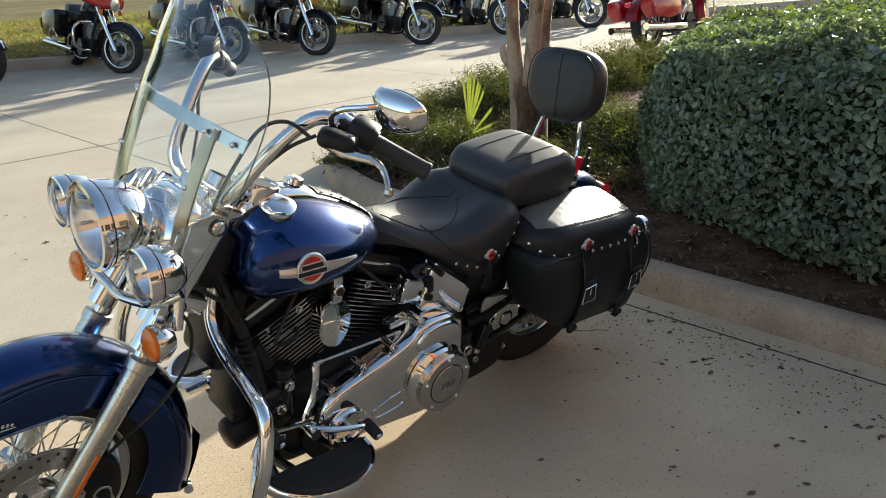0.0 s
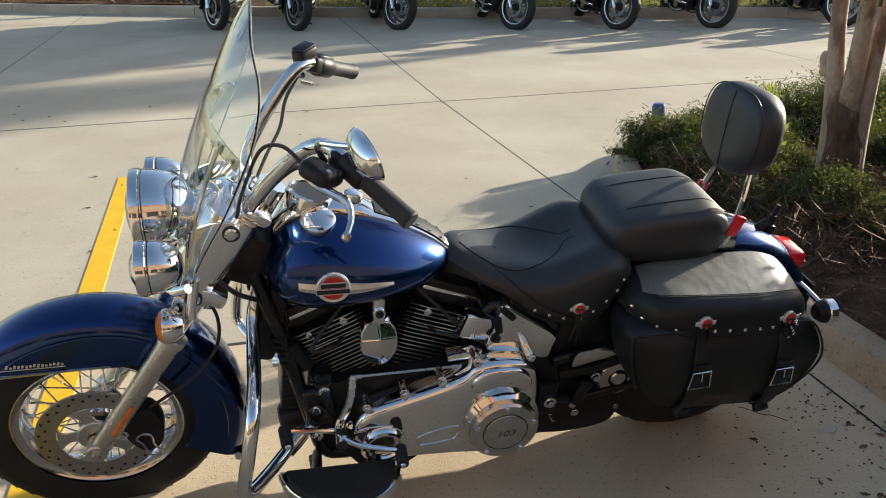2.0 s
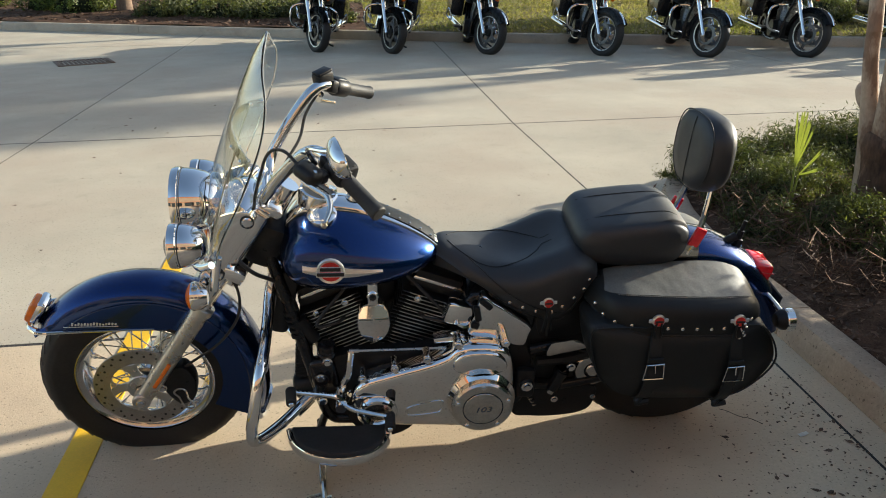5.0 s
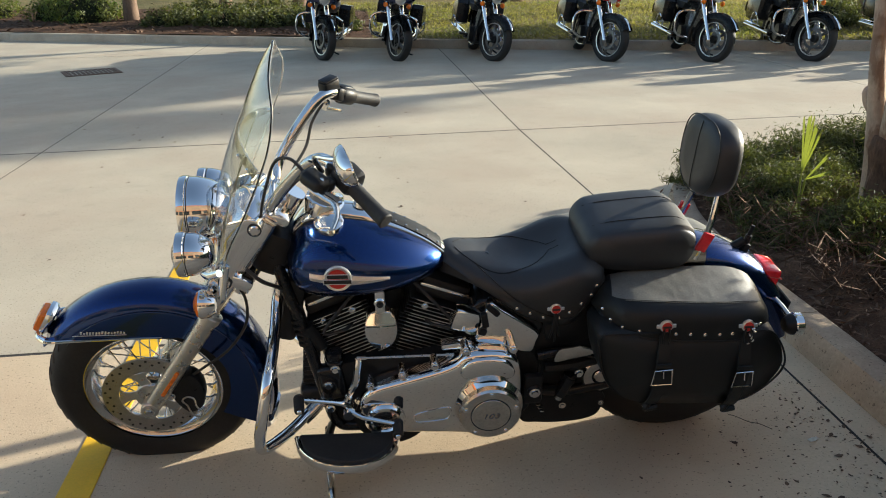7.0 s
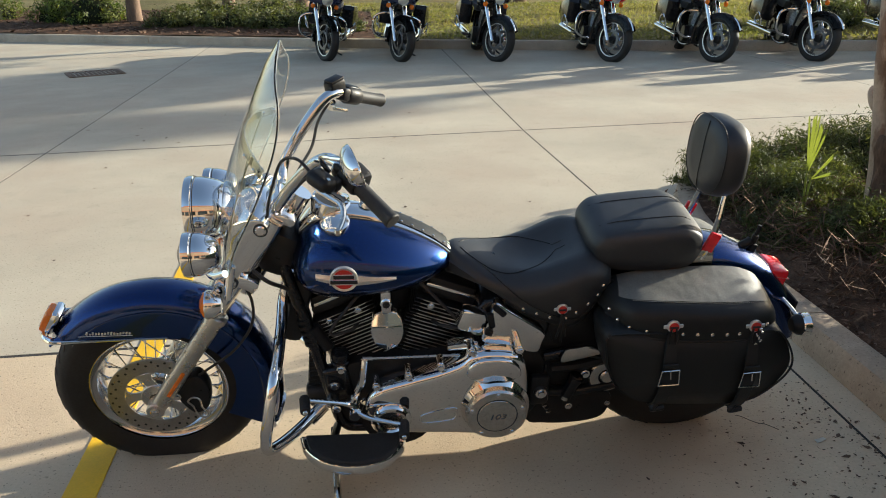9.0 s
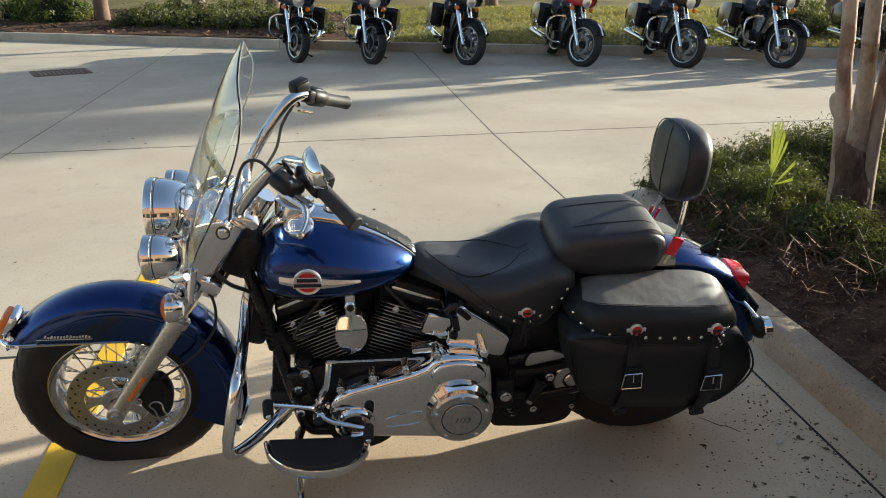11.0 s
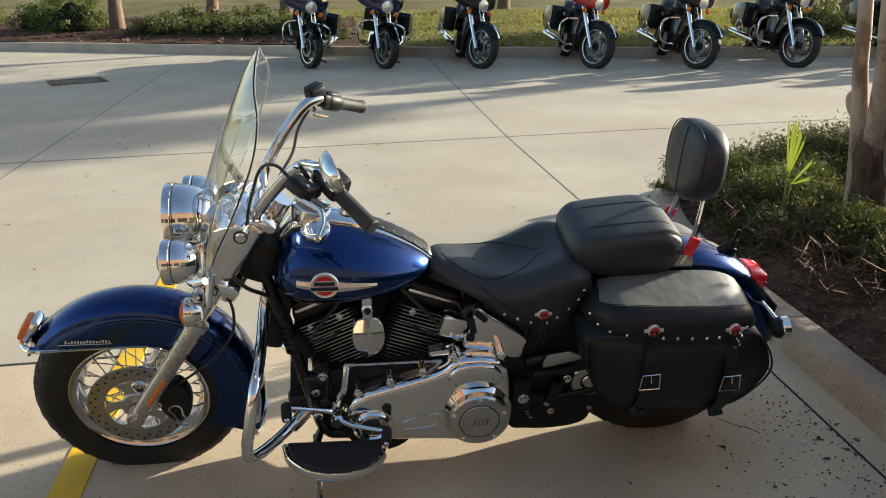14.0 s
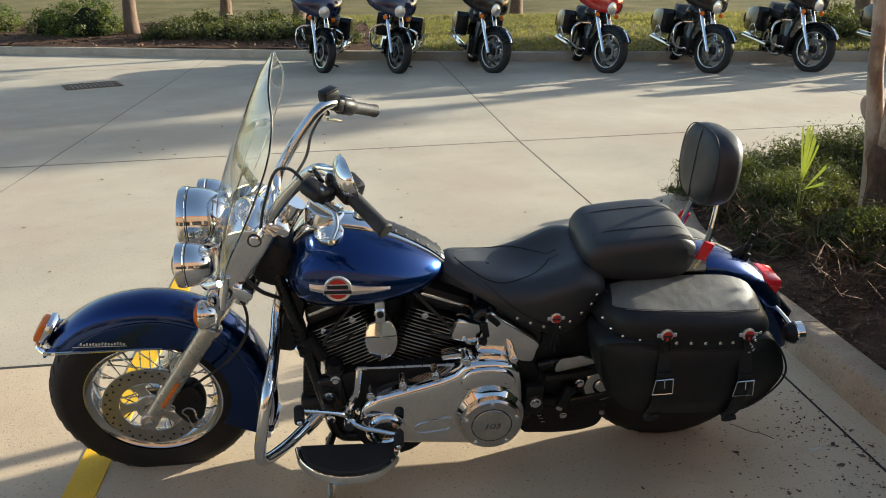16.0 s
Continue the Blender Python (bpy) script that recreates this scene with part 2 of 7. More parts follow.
def tube(points, radius, seg=10, steps=5, closed=False, cap=True):
    """A round tube along a smooth path; radius may be a list, one for each given point."""
    path = smooth_path(points, steps, closed) if steps > 1 else [Vector(q) for q in points]
    n = len(path)
    if isinstance(radius, (list, tuple)):
        rad = [radius[min(int(i / steps), len(radius) - 2)] * (1 - (i / steps - min(int(i / steps), len(radius) - 2))) + radius[min(int(i / steps), len(radius) - 2) + 1] * (i / steps - min(int(i / steps), len(radius) - 2)) for i in range(n)]
    else:
        rad = [radius] * n
    bm = bmesh.new()
    rings, up = [], None
    for i in range(n):
        way = (path[(i + 1) % n] - path[i - 1]) if closed else (path[min(i + 1, n - 1)] - path[max(i - 1, 0)])
        way.normalize()
        if up is None:
            up = way.orthogonal().normalized()
        up = (up - way * up.dot(way)).normalized()
        side = way.cross(up)
        rings.append([bm.verts.new(path[i] + rad[i] * (up * math.cos(2 * math.pi * k / seg) + side * math.sin(2 * math.pi * k / seg))) for k in range(seg)])
    for i in range(n if closed else n - 1):
        a, b = rings[i], rings[(i + 1) % n]
        for k in range(seg):
            bm.faces.new((a[k], a[(k + 1) % seg], b[(k + 1) % seg], b[k]))
    if cap and not closed:
        bm.faces.new(rings[0][::-1])
        bm.faces.new(rings[-1])
    return bm


def lathe(profile, m=None, seg=32, closed=False):
    """Turns (radius, height) pairs about z; closed joins the last pair to the first."""
    bm = bmesh.new()
    rings = []
    for r, z in profile:
        if r < 1e-6:
            rings.append([bm.verts.new((0, 0, z))] * seg)
        else:
            rings.append([bm.verts.new((r * math.cos(2 * math.pi * k / seg), r * math.sin(2 * math.pi * k / seg), z)) for k in range(seg)])
    pairs = list(zip(rings, rings[1:])) + ([(rings[-1], rings[0])] if closed else [])
    for a, b in pairs:
        for k in range(seg):
            face = [a[k], a[(k + 1) % seg], b[(k + 1) % seg], b[k]]
            face = list(dict.fromkeys(face))
            if len(face) > 2:
                bm.faces.new(face)
    if m is not None:
        bm.transform(m)
    return bm


def loft(rings, cap=True, closed=True):
    bm = bmesh.new()
    made = [[bm.verts.new(p) for p in r] for r in rings]
    n = len(made[0])
    for a, b in zip(made, made[1:]):
        for k in range(n if closed else n - 1):
            bm.faces.new((a[k], a[(k + 1) % n], b[(k + 1) % n], b[k]))
    if cap and closed:
        bm.faces.new(made[0][::-1])
        bm.faces.new(made[-1])
    return bm


def rbox(sx, sy, sz, bevel=0.01, m=None, seg=2):
    bm = bmesh.new()
    bmesh.ops.create_cube(bm, size=1.0)
    bm.transform(Matrix.Diagonal((sx, sy, sz, 1)))
    if bevel > 0:
        bmesh.ops.bevel(bm, geom=list(bm.edges), offset=bevel, segments=seg, profile=0.5, affect="EDGES")
    if m is not None:
        bm.transform(m)
    return bm


def plate(outline, y0, y1, bevel=0.004, seg=2):
    """An outline of (x, z) pairs made solid from y0 to y1, its rims rounded."""
    bm = bmesh.new()
    a = [bm.verts.new((x, y0, z)) for x, z in outline]
    b = [bm.verts.new((x, y1, z)) for x, z in outline]
    n = len(a)
    bm.faces.new(a)
    bm.faces.new(b[::-1])
    for k in range(n):
        bm.faces.new((a[k], b[k], b[(k + 1) % n], a[(k + 1) % n]))
    bmesh.ops.recalc_face_normals(bm, faces=bm.faces)
    if bevel > 0:
        rims = [e for e in bm.edges if abs(e.verts[0].co.y - e.verts[1].co.y) < 1e-6]
        bmesh.ops.bevel(bm, geom=rims, offset=bevel, segments=seg, profile=0.5, affect="EDGES", clamp_overlap=True)
    return bm


def curve2(points, steps=6, closed=True):
    return [(p[0], p[1]) for p in smooth_path([(x, z, 0) for x, z in points], steps, closed)]


def disc_y(r, y0, y1, centre, seg=32, bevel=0.003, inner=0.0):
    """A disc or ring that faces -y, from y0 (near) to y1."""
    h = y1 - y0
    prof = [(inner, 0), (r - bevel, 0), (r, bevel), (r, h), (inner, h)]
    bm = lathe(prof, seg=seg, closed=inner > 0)
    return moved(bm, Matrix.Translation((centre[0], y0, centre[1])) @ Matrix.Rotation(radians(-90), 4, "X"))


def between(a, b):
    """The pose whose z runs from a to b, and the length."""
    a, b = Vector(a), Vector(b)
    return Matrix.Translation(a) @ (b - a).to_track_quat("Z", "Y").to_matrix().to_4x4(), (b - a).length


def rod(a, b, r, seg=10, r2=None):
    m, h = between(a, b)
    return lathe([(0, 0), (r, 0), (r if r2 is None else r2, h), (0, h)], m, seg)


def bolt(p, r=0.007, h=0.006, way=(0, -1, 0), seg=6):
    m, _ = between(p, Vector(p) + Vector(way))
    return lathe([(0, 0), (r * 1.5, 0), (r * 1.5, h * 0.35), (r, h * 0.4), (r * 0.9, h), (0, h)], m, seg if seg > 6 else 8)


def ring_section(x, w, bottom, top, power=2.4, n=28, pinch=0.0):
    """A rounded ring in the plane of that x: half width w, from bottom to top."""
    c, h = (top + bottom) / 2, (top - bottom) / 2
    out = []
    for k in range(n):
        a = 2 * math.pi * k / n
        s, d = math.sin(a), math.cos(a)
        y = w * math.copysign(abs(d) ** (2 / power), d)
        z = h * math.copysign(abs(s) ** (2 / power), s)
        y *= 1 - pinch * max(0.0, z / h) if h > 0 else 1
        out.append(Vector((x, y, c + z)))
    return out


def smooth_interp(xs, ys, x):
    i = max(0, min(len(xs) - 2, int(np.searchsorted(xs, x)) - 1))
    def slope(k):
        if k == 0:
            return (ys[1] - ys[0]) / (xs[1] - xs[0])
        if k == len(xs) - 1:
            return (ys[-1] - ys[-2]) / (xs[-1] - xs[-2])
        return (ys[k + 1] - ys[k - 1]) / (xs[k + 1] - xs[k - 1])
    h = xs[i + 1] - xs[i]
    t = min(1.0, max(0.0, (x - xs[i]) / h))
    return (2 * t ** 3 - 3 * t * t + 1) * ys[i] + (t ** 3 - 2 * t * t + t) * h * slope(i) + (3 * t * t - 2 * t ** 3) * ys[i + 1] + (t ** 3 - t * t) * h * slope(i + 1)


def writing(name, text, size, m, mat, parent, depth=0.0006, shear=0.0):
    cu = bpy.data.curves.new(name, "FONT")
    cu.body, cu.size, cu.extrude, cu.shear = text, size, depth, shear
    cu.align_x, cu.align_y = "CENTER", "CENTER"
    tmp = new("tmp_text", cu)
    me = bpy.data.meshes.new_from_object(tmp.evaluated_get(bpy.context.evaluated_depsgraph_get()))
    bpy.data.objects.remove(tmp)
    me.transform(m)
    me.materials.clear()
    me.materials.append(mat)
    ob = new(name, me)
    ob.parent = parent
    return ob


def leaves(name, places, ways, size, mat, parent=None, aspect=0.55, seed=1, fold=0.25, jitter=0.35, oval=False):
    """Many small leaves in one mesh: each a folded pair of quads at a place, that faces about its way."""
    rng = np.random.default_rng(seed)
    n = len(places)
    ways = ways + rng.normal(0, jitter, (n, 3))
    ways /= np.linalg.norm(ways, axis=1, keepdims=True)
    ref = rng.normal(0, 1, (n, 3))
    along = np.cross(ways, ref)
    along /= np.linalg.norm(along, axis=1, keepdims=True) + 1e-9
    across = np.cross(ways, along)
    s = (size * rng.uniform(0.65, 1.3, n))[:, None]
    base = places - along * s * 0.5
    tip = places + along * s * 0.5
    left = places + across * s * aspect * 0.5 + ways * s * fold * 0.4
    right = places - across * s * aspect * 0.5 + ways * s * fold * 0.4
    verts = np.stack([base, right, tip, left], 1).reshape(-1, 3)
    k = np.arange(n) * 4
    faces = np.concatenate([np.stack([k, k + 1, k + 2], 1), np.stack([k, k + 2, k + 3], 1)])
    if oval:
        side, rise = across * s * aspect * 0.5, ways * s * fold * 0.4
        low, high = places - along * s * 0.22, places + along * s * 0.16
        verts = np.stack([base, low - side * 0.8 + rise, high - side + rise, tip, high + side + rise, low + side * 0.8 + rise, (low + high) / 2], 1).reshape(-1, 3)
        k = np.arange(n) * 7
        faces = np.concatenate([np.stack([k + a, k + b, k + 6], 1) for a, b in ((0, 1), (1, 2), (2, 3), (3, 4), (4, 5), (5, 0))])
    me = bpy.data.meshes.new(name)
    me.vertices.add(len(verts))
    me.vertices.foreach_set("co", verts.ravel())
    me.loops.add(len(faces) * 3)
    me.loops.foreach_set("vertex_index", faces.ravel())
    me.polygons.add(len(faces))
    me.polygons.foreach_set("loop_start", np.arange(len(faces)) * 3)
    me.polygons.foreach_set("loop_total", np.full(len(faces), 3))
    me.update(calc_edges=True)
    me.materials.append(mat)
    ob = new(name, me)
    if parent is not None:
        ob.parent = parent
    return ob

# ---- ground, pavement and kerbs ----
def flat_sheet(name, corners, z, mat, label, category, kind="structure"):
    bm = bmesh.new()
    bm.faces.new([bm.verts.new((x, y, z)) for x, y in corners])
    return tagged(link(name, bm, mat, smooth=False), label, category, "", kind)


flat_sheet("ground", [(-600, -600), (600, -600), (600, 600), (-600, 600)], -0.12, GRASS, "wide grassy earth that reaches the horizon", "ground")
KERB_FOOT = [(-34, 30), (-14, 19.6), (-6.4, 16.0), (2.1, 12.05), (8.4, 9.95), (16, 7.6), (40, 0.5)]


def kerb_y(x):
    return smooth_interp([p[0] for p in KERB_FOOT], [p[1] for p in KERB_FOOT], x)


pavement = flat_sheet("pavement", [(-30, -14), (30, -14), (30, 27), (-30, 27)], -0.001, JOINT, "sunlit beige broom-finished concrete drive laid in large slabs", "pavement")


def line_x(k, y):
    if k in (3, 4):    # these two bend a little at the cross joints
        return float(np.interp(y, (-13.0, 0.84, 5.0, 12.6, 20.0), (-1.90, -1.93, -1.955, -2.03, -2.1) if k == 3 else (2.40, 2.305, 2.163, 2.095, 2.0)))
    return (-14.8, -10.5, -6.3, 0, 0, 6.68, 11.0, 15.4, 19.8)[k] - 0.018 * y


def line_y(k, x):
    return (-13.0, -7.6, -3.4, 0.84, 4.985, 12.6, 20.0)[k] + (0.05 * (x - 2.2) if k > 3 else 0.02 * x)


def slab(i, j):
    gap, across = 0.005, 0.011
    pts = []
    for a, b, sx, sy in ((i, j, 1, 1), (i + 1, j, -1, 1), (i + 1, j + 1, -1, -1), (i, j + 1, 1, -1)):
        x = line_x(a, line_y(b, line_x(a, 0)))
        pts.append((x + sx * gap, line_y(b, x) + sy * across))
    bm = bmesh.new()
    low = [bm.verts.new((x, y, -0.012)) for x, y in pts]
    mid = [bm.verts.new((x, y, -0.002)) for x, y in pts]
    cx, cy = sum(p[0] for p in pts) / 4, sum(p[1] for p in pts) / 4
    top = [bm.verts.new((x + 0.001 * (1 if cx > x else -1), y + 0.001 * (1 if cy > y else -1), 0.0)) for x, y in pts]
    for a, b in ((low, mid), (mid, top)):
        for k in range(4):
            bm.faces.new((a[k], a[(k + 1) % 4], b[(k + 1) % 4], b[k]))
    bm.faces.new(top)
    link("slab", bm, CONCRETE_WARM if j < 3 else CONCRETE, pavement, smooth=False)


for i in range(8):
    for j in range(6):
        slab(i, j)


def kerb_run(name, foot, height, width, section, parent_label, side=1, mat=KERB):
    """A kerb along a smooth line of feet, in sections with open joints."""
    line = [Vector((p.x, p.y, 0)) for p in smooth_path([(x, y, 0) for x, y in foot], 14)]
    run = thing(name, parent_label, "kerb", "", "structure")
    piece = [line[0]]
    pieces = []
    for a, b in zip(line, line[1:]):
        piece.append(b)
        if sum((q - p).length for p, q in zip(piece, piece[1:])) > section:
            pieces.append(piece)
            piece = [b]
    if len(piece) > 1:
        pieces.append(piece)
    for piece in pieces:
        rings = []
        for k, p in enumerate(piece):
            way = (piece[min(k + 1, len(piece) - 1)] - piece[max(k - 1, 0)]).normalized()
            out = Vector((-way.y, way.x, 0)) * side
            q = p + way * (0.004 if k == 0 else -0.004 if k == len(piece) - 1 else 0)
            prof = [(0, -0.02), (0.0, 0.02), (0.022, height - 0.025), (0.030, height - 0.008), (0.048, height), (width - 0.02, height), (width, height - 0.012), (width, -0.02)]
            rings.append([q + out * d + Vector((0, 0, z)) for d, z in prof])
        link("kerb_section", loft(rings), mat, run)
    return run


kerb_run("kerb_far", KERB_FOOT, 0.15, 0.17, 3.0, "weathered pale concrete kerb along the lawn", 1)
ISLAND = [(2.36, -9), (2.40, -3), (2.43, -0.8), (2.43, 0.3), (2.43, 1.4), (2.54, 2.2), (2.86, 2.85), (3.6, 3.25), (6.0, 3.55), (16.0, 4.2)]
kerb_run("kerb_island", ISLAND, 0.115, 0.145, 3.0, "low leaf-stained concrete kerb round a planted island", -1, KERB_STAINED)


def lawn_height(d):
    return 0.13 + 0.35 * min(1.0, d / 22.0)


def strip_over(name, x0, x1, nx, depths, lift, mat, label, category, wobble=0.0):
    bm = bmesh.new()
    rng = random.Random(3)
    rows = []
    for i in range(nx + 1):
        x = x0 + (x1 - x0) * i / nx
        rows.append([bm.verts.new((x, kerb_y(x) + 0.16 + d + (rng.uniform(-wobble, wobble) if d > 0 and d == depths[-1] else 0), lawn_height(d) + lift + (rng.uniform(-0.02, 0.02) if d > 0 else 0))) for d in depths])
    for a, b in zip(rows, rows[1:]):
        for k in range(len(depths) - 1):
            bm.faces.new((a[k], b[k], b[k + 1], a[k + 1]))
    return tagged(link(name, bm, mat), label, category, "", "structure")


strip_over("lawn", -34, 38, 60, (0, 0.6, 1.5, 3, 5, 8, 12, 17, 22, 26), 0, GRASS, "sunlit yellowish green lawn behind the kerb", "lawn")
strip_over("planting_bed", -20, 1.0, 24, (0.02, 0.6, 1.5, 3, 4.5, 6.0), 0.035, MULCH, "dark brown mulch planting bed behind the kerb", "planting bed", 0.5)
strip_over("road_far", -34, 38, 30, (22.5, 24, 27, 32), 0.03, ASPHALT, "pale grey road beyond the lawn", "road")


# the bed of the island
def island_bed():
    edge = [Vector((p.x, p.y, 0)) for p in smooth_path([(x, y, 0) for x, y in ISLAND], 10)]
    bm = bmesh.new()
    rows = []
    for k, p in enumerate(edge):
        way = (edge[min(k + 1, len(edge) - 1)] - edge[max(k - 1, 0)]).normalized()
        out = Vector((way.y, -way.x, 0))
        core = Vector((max(p.x + 0.9, 4.0), min(p.y, 1.6) - 0.35, 0.24))
        row = [p + out * 0.13 + Vector((0, 0, 0.075))]
        for f in (0.1, 0.25, 0.5, 0.75, 1.0):
            q = row[0].lerp(core, f)
            q.z = 0.085 + 0.15 * f ** 0.8 + 0.02 * noise.noise(q * 3)
            row.append(q)
        rows.append([bm.verts.new(q) for q in row])
    for a, b in zip(rows, rows[1:]):
        for k in range(5):
            bm.faces.new((a[k], b[k], b[k + 1], a[k + 1]))
    core = [r[-1] for r in rows]
    far = [bm.verts.new((16, v.co.y, 0.24)) for v in (core[0], core[-1])]
    return tagged(link("island_bed", bm, MULCH), "dark brown bark mulch inside the kerbed island", "planting bed", "", "structure")


island_bed()
flat_sheet("island_bed_middle", [(3.9, -9.0), (6.4, -9.0), (6.2, 2.9), (3.9, 2.4)], 0.205, MULCH, "dark brown bark mulch under the hedge", "planting bed")

# yellow parking line
bm = bmesh.new()
n = 26
rows = []
for k in range(n + 1):
    y = -4.2 + 7.45 * k / n
    x = -0.172 - 0.0225 * y
    w = 0.051 + 0.0025 * noise.noise((y * 9, 3, 1))
    rows.append([bm.verts.new((x - w, y, 0.0)), bm.verts.new((x - w + 0.001, y, 0.003)), bm.verts.new((x + w - 0.001, y, 0.003)), bm.verts.new((x + w, y, 0.0))])
for a, b in zip(rows, rows[1:]):
    for k in range(3):
        bm.faces.new((a[k], a[k + 1], b[k + 1], b[k]))
tagged(link("parking_line", bm, YELLOW, smooth=False), "worn bright yellow painted parking line on the concrete", "road marking", "", "structure")

# storm drain
drain = thing("storm_drain", "rusty iron storm drain grate set in the concrete", "drain", m=pose(-3.1, 10.2, 0, 0, 0, 24) @ Matrix.Diagonal((0.9, 0.7, 1, 1)))
part("frame", joined(*[rbox(sx, sy, 0.012, 0.003, pose(x, y, 0.006)) for sx, sy, x, y in ((0.8, 0.06, 0, 0.42), (0.8, 0.06, 0, -0.42), (0.06, 0.9, 0.39, 0), (0.06, 0.9, -0.39, 0))]), IRON, drain)
for k in range(11):
    part("bar", rbox(0.035, 0.8, 0.012, 0.003, pose(-0.33 + 0.066 * k, 0, 0.007)), IRON, drain)

# the shop behind the camera, which the chrome mirrors
def wall_box(name, x0, x1, y0, y1, z0, z1, mat, parent):
    return part(name, rbox(x1 - x0, y1 - y0, z1 - z0, 0.02, pose((x0 + x1) / 2, (y0 + y1) / 2, (z0 + z1) / 2), 1), mat, parent)


shop = thing("shop_building", "brown stucco shop with orange bands and dark windows", "building", m=pose(0, -11, 0))
wall_box("wall", -22, 22, -6, 0, 3.0, 6.2, STUCCO, shop)
wall_box("parapet", -22.1, 22.1, -6.1, 0.12, 6.2, 6.7, ORANGE, shop)
wall_box("band", -22.05, 22.05, -0.2, 0.06, 2.8, 3.05, ORANGE, shop)
for k in range(9):
    wall_box("pier", -22 + 5.3 * k, -20.9 + 5.3 * k, -0.6, 0, -0.1, 2.75, STUCCO, shop)
for k in range(8):
    win = wall_box("window", -20.9 + 5.3 * k, -16.7 + 5.3 * k, -0.45, -0.3, 0.3, 2.72, SHOPGLASS, shop)
    wall_box("sill", -20.9 + 5.3 * k, -16.7 + 5.3 * k, -0.55, -0.1, -0.1, 0.3, STUCCO, shop)

# ---- the blue motorcycle: built upright along x (front at -x), then leant on its stand ----
LEAN, BIKE_Y = 11.5, 0.04
bike = thing("motorcycle", "metallic blue cruiser motorcycle with windshield and studded black leather saddlebags", "motorcycle",
             m=pose(0, BIKE_Y, 0, LEAN, 0, 0))
FX, FZ, RX, RZ = 0.095, 0.302, 1.715, 0.312
RAKE = radians(32)
UP = Vector((math.sin(RAKE), 0, math.cos(RAKE)))        # along the fork, upwards and back
AHEAD = Vector((-math.cos(RAKE), 0, math.sin(RAKE)))    # square to it, forwards


def wheel_pose(x, z):
    return Matrix.Translation((x, 0, z)) @ Matrix.Rotation(radians(90), 4, "X")


def tyre_mesh(radius, width, rim):
    h = width / 2
    side = radius - rim
    prof = []
    for k in range(25):
        a = math.pi * k / 24
        y = -h * math.cos(a) * (1.0 if 0.25 < k / 24 < 0.75 else 0.97)
        r = rim + side * (0.30 + 0.70 * math.sin(a) ** 0.62) if 0 < k < 24 else rim - 0.004
        prof.append((r, y * (0.80 if k in (0, 24) else 1.0)))
    return prof


def wheel(name, x, z, radius, width, rim, label):
    """The hub is the part; tyre, rim, spokes and discs hang under it."""
    m = wheel_pose(x, z)
    hub = part(name, joined(lathe([(0, -0.075), (0.02, -0.075), (0.024, -0.06), (0.045, -0.058), (0.05, -0.045), (0.032, -0.035), (0.03, 0.035), (0.05, 0.045), (0.045, 0.058), (0.024, 0.06), (0.02, 0.075), (0, 0.075)], m, 28)), CHROME_WORN, bike, label)
    tyre = lathe(tyre_mesh(radius, width, rim), m, 96)
    part("tyre", tyre, RUBBER, hub, "black rubber tyre with a grooved tread")
    rng = random.Random(5)
    for side in (-1, 1):
        bars = []
        for k in range(40):
            a = 2 * math.pi * k / 40
            pts = []
            for q in range(4):
                off = side * (0.012 + 0.012 * q)
                ang = a + 0.05 * q + (0.08 if side > 0 else 0)
                yy = off
                rr = rim + (radius - rim) * (0.30 + 0.70 * math.sin(math.acos(min(1, abs(yy) / (width / 2)))) ** 0.62) + 0.0004
                pts.append((rr * math.cos(ang), rr * math.sin(ang), yy))
            bars.append(tube(pts, 0.0022, 4, 1))
        part("tread_groove", moved(joined(*bars), m), BLACK_ENAMEL, hub)
    w = width / 2 * 0.80
    rimp = [(rim + 0.006, -w), (rim + 0.008, -w + 0.004), (rim + 0.001, -w + 0.005), (rim - 0.007, -w + 0.006), (rim - 0.013, -w + 0.013), (rim - 0.024, -w + 0.018), (rim - 0.030, -w + 0.030), (rim - 0.038, -0.012), (rim - 0.041, 0), (rim - 0.038, 0.012), (rim - 0.030, w - 0.030), (rim - 0.024, w - 0.018), (rim - 0.013, w - 0.013), (rim - 0.007, w - 0.006), (rim + 0.001, w - 0.005), (rim + 0.008, w - 0.004), (rim + 0.006, w)]
    part("rim", lathe(rimp, m, 72), RIM, hub, "polished chrome laced rim")
    for k in range(40):
        a = 2 * math.pi * k / 40
        side = 1 if k % 2 else -1
        lead = 0.62 if (k // 2) % 2 else -0.62
        p0 = (0.043 * math.cos(a + lead), 0.043 * math.sin(a + lead), side * 0.05)
        p1 = ((rim - 0.037) * math.cos(a), (rim - 0.037) * math.sin(a), side * 0.006)
        part("spoke", moved(joined(rod(p0, p1, 0.0021, 6), rod(Vector(p1) - (Vector(p1) - Vector(p0)).normalized() * 0.02, p1, 0.0036, 6)), m), CHROME, hub)
    return hub


front = wheel("front_wheel", FX, FZ, 0.312, 0.128, 0.212, "laced chrome front wheel with a whitewall-free tyre")
rear = wheel("rear_wheel", RX, RZ, 0.318, 0.145, 0.212, "laced chrome rear wheel")


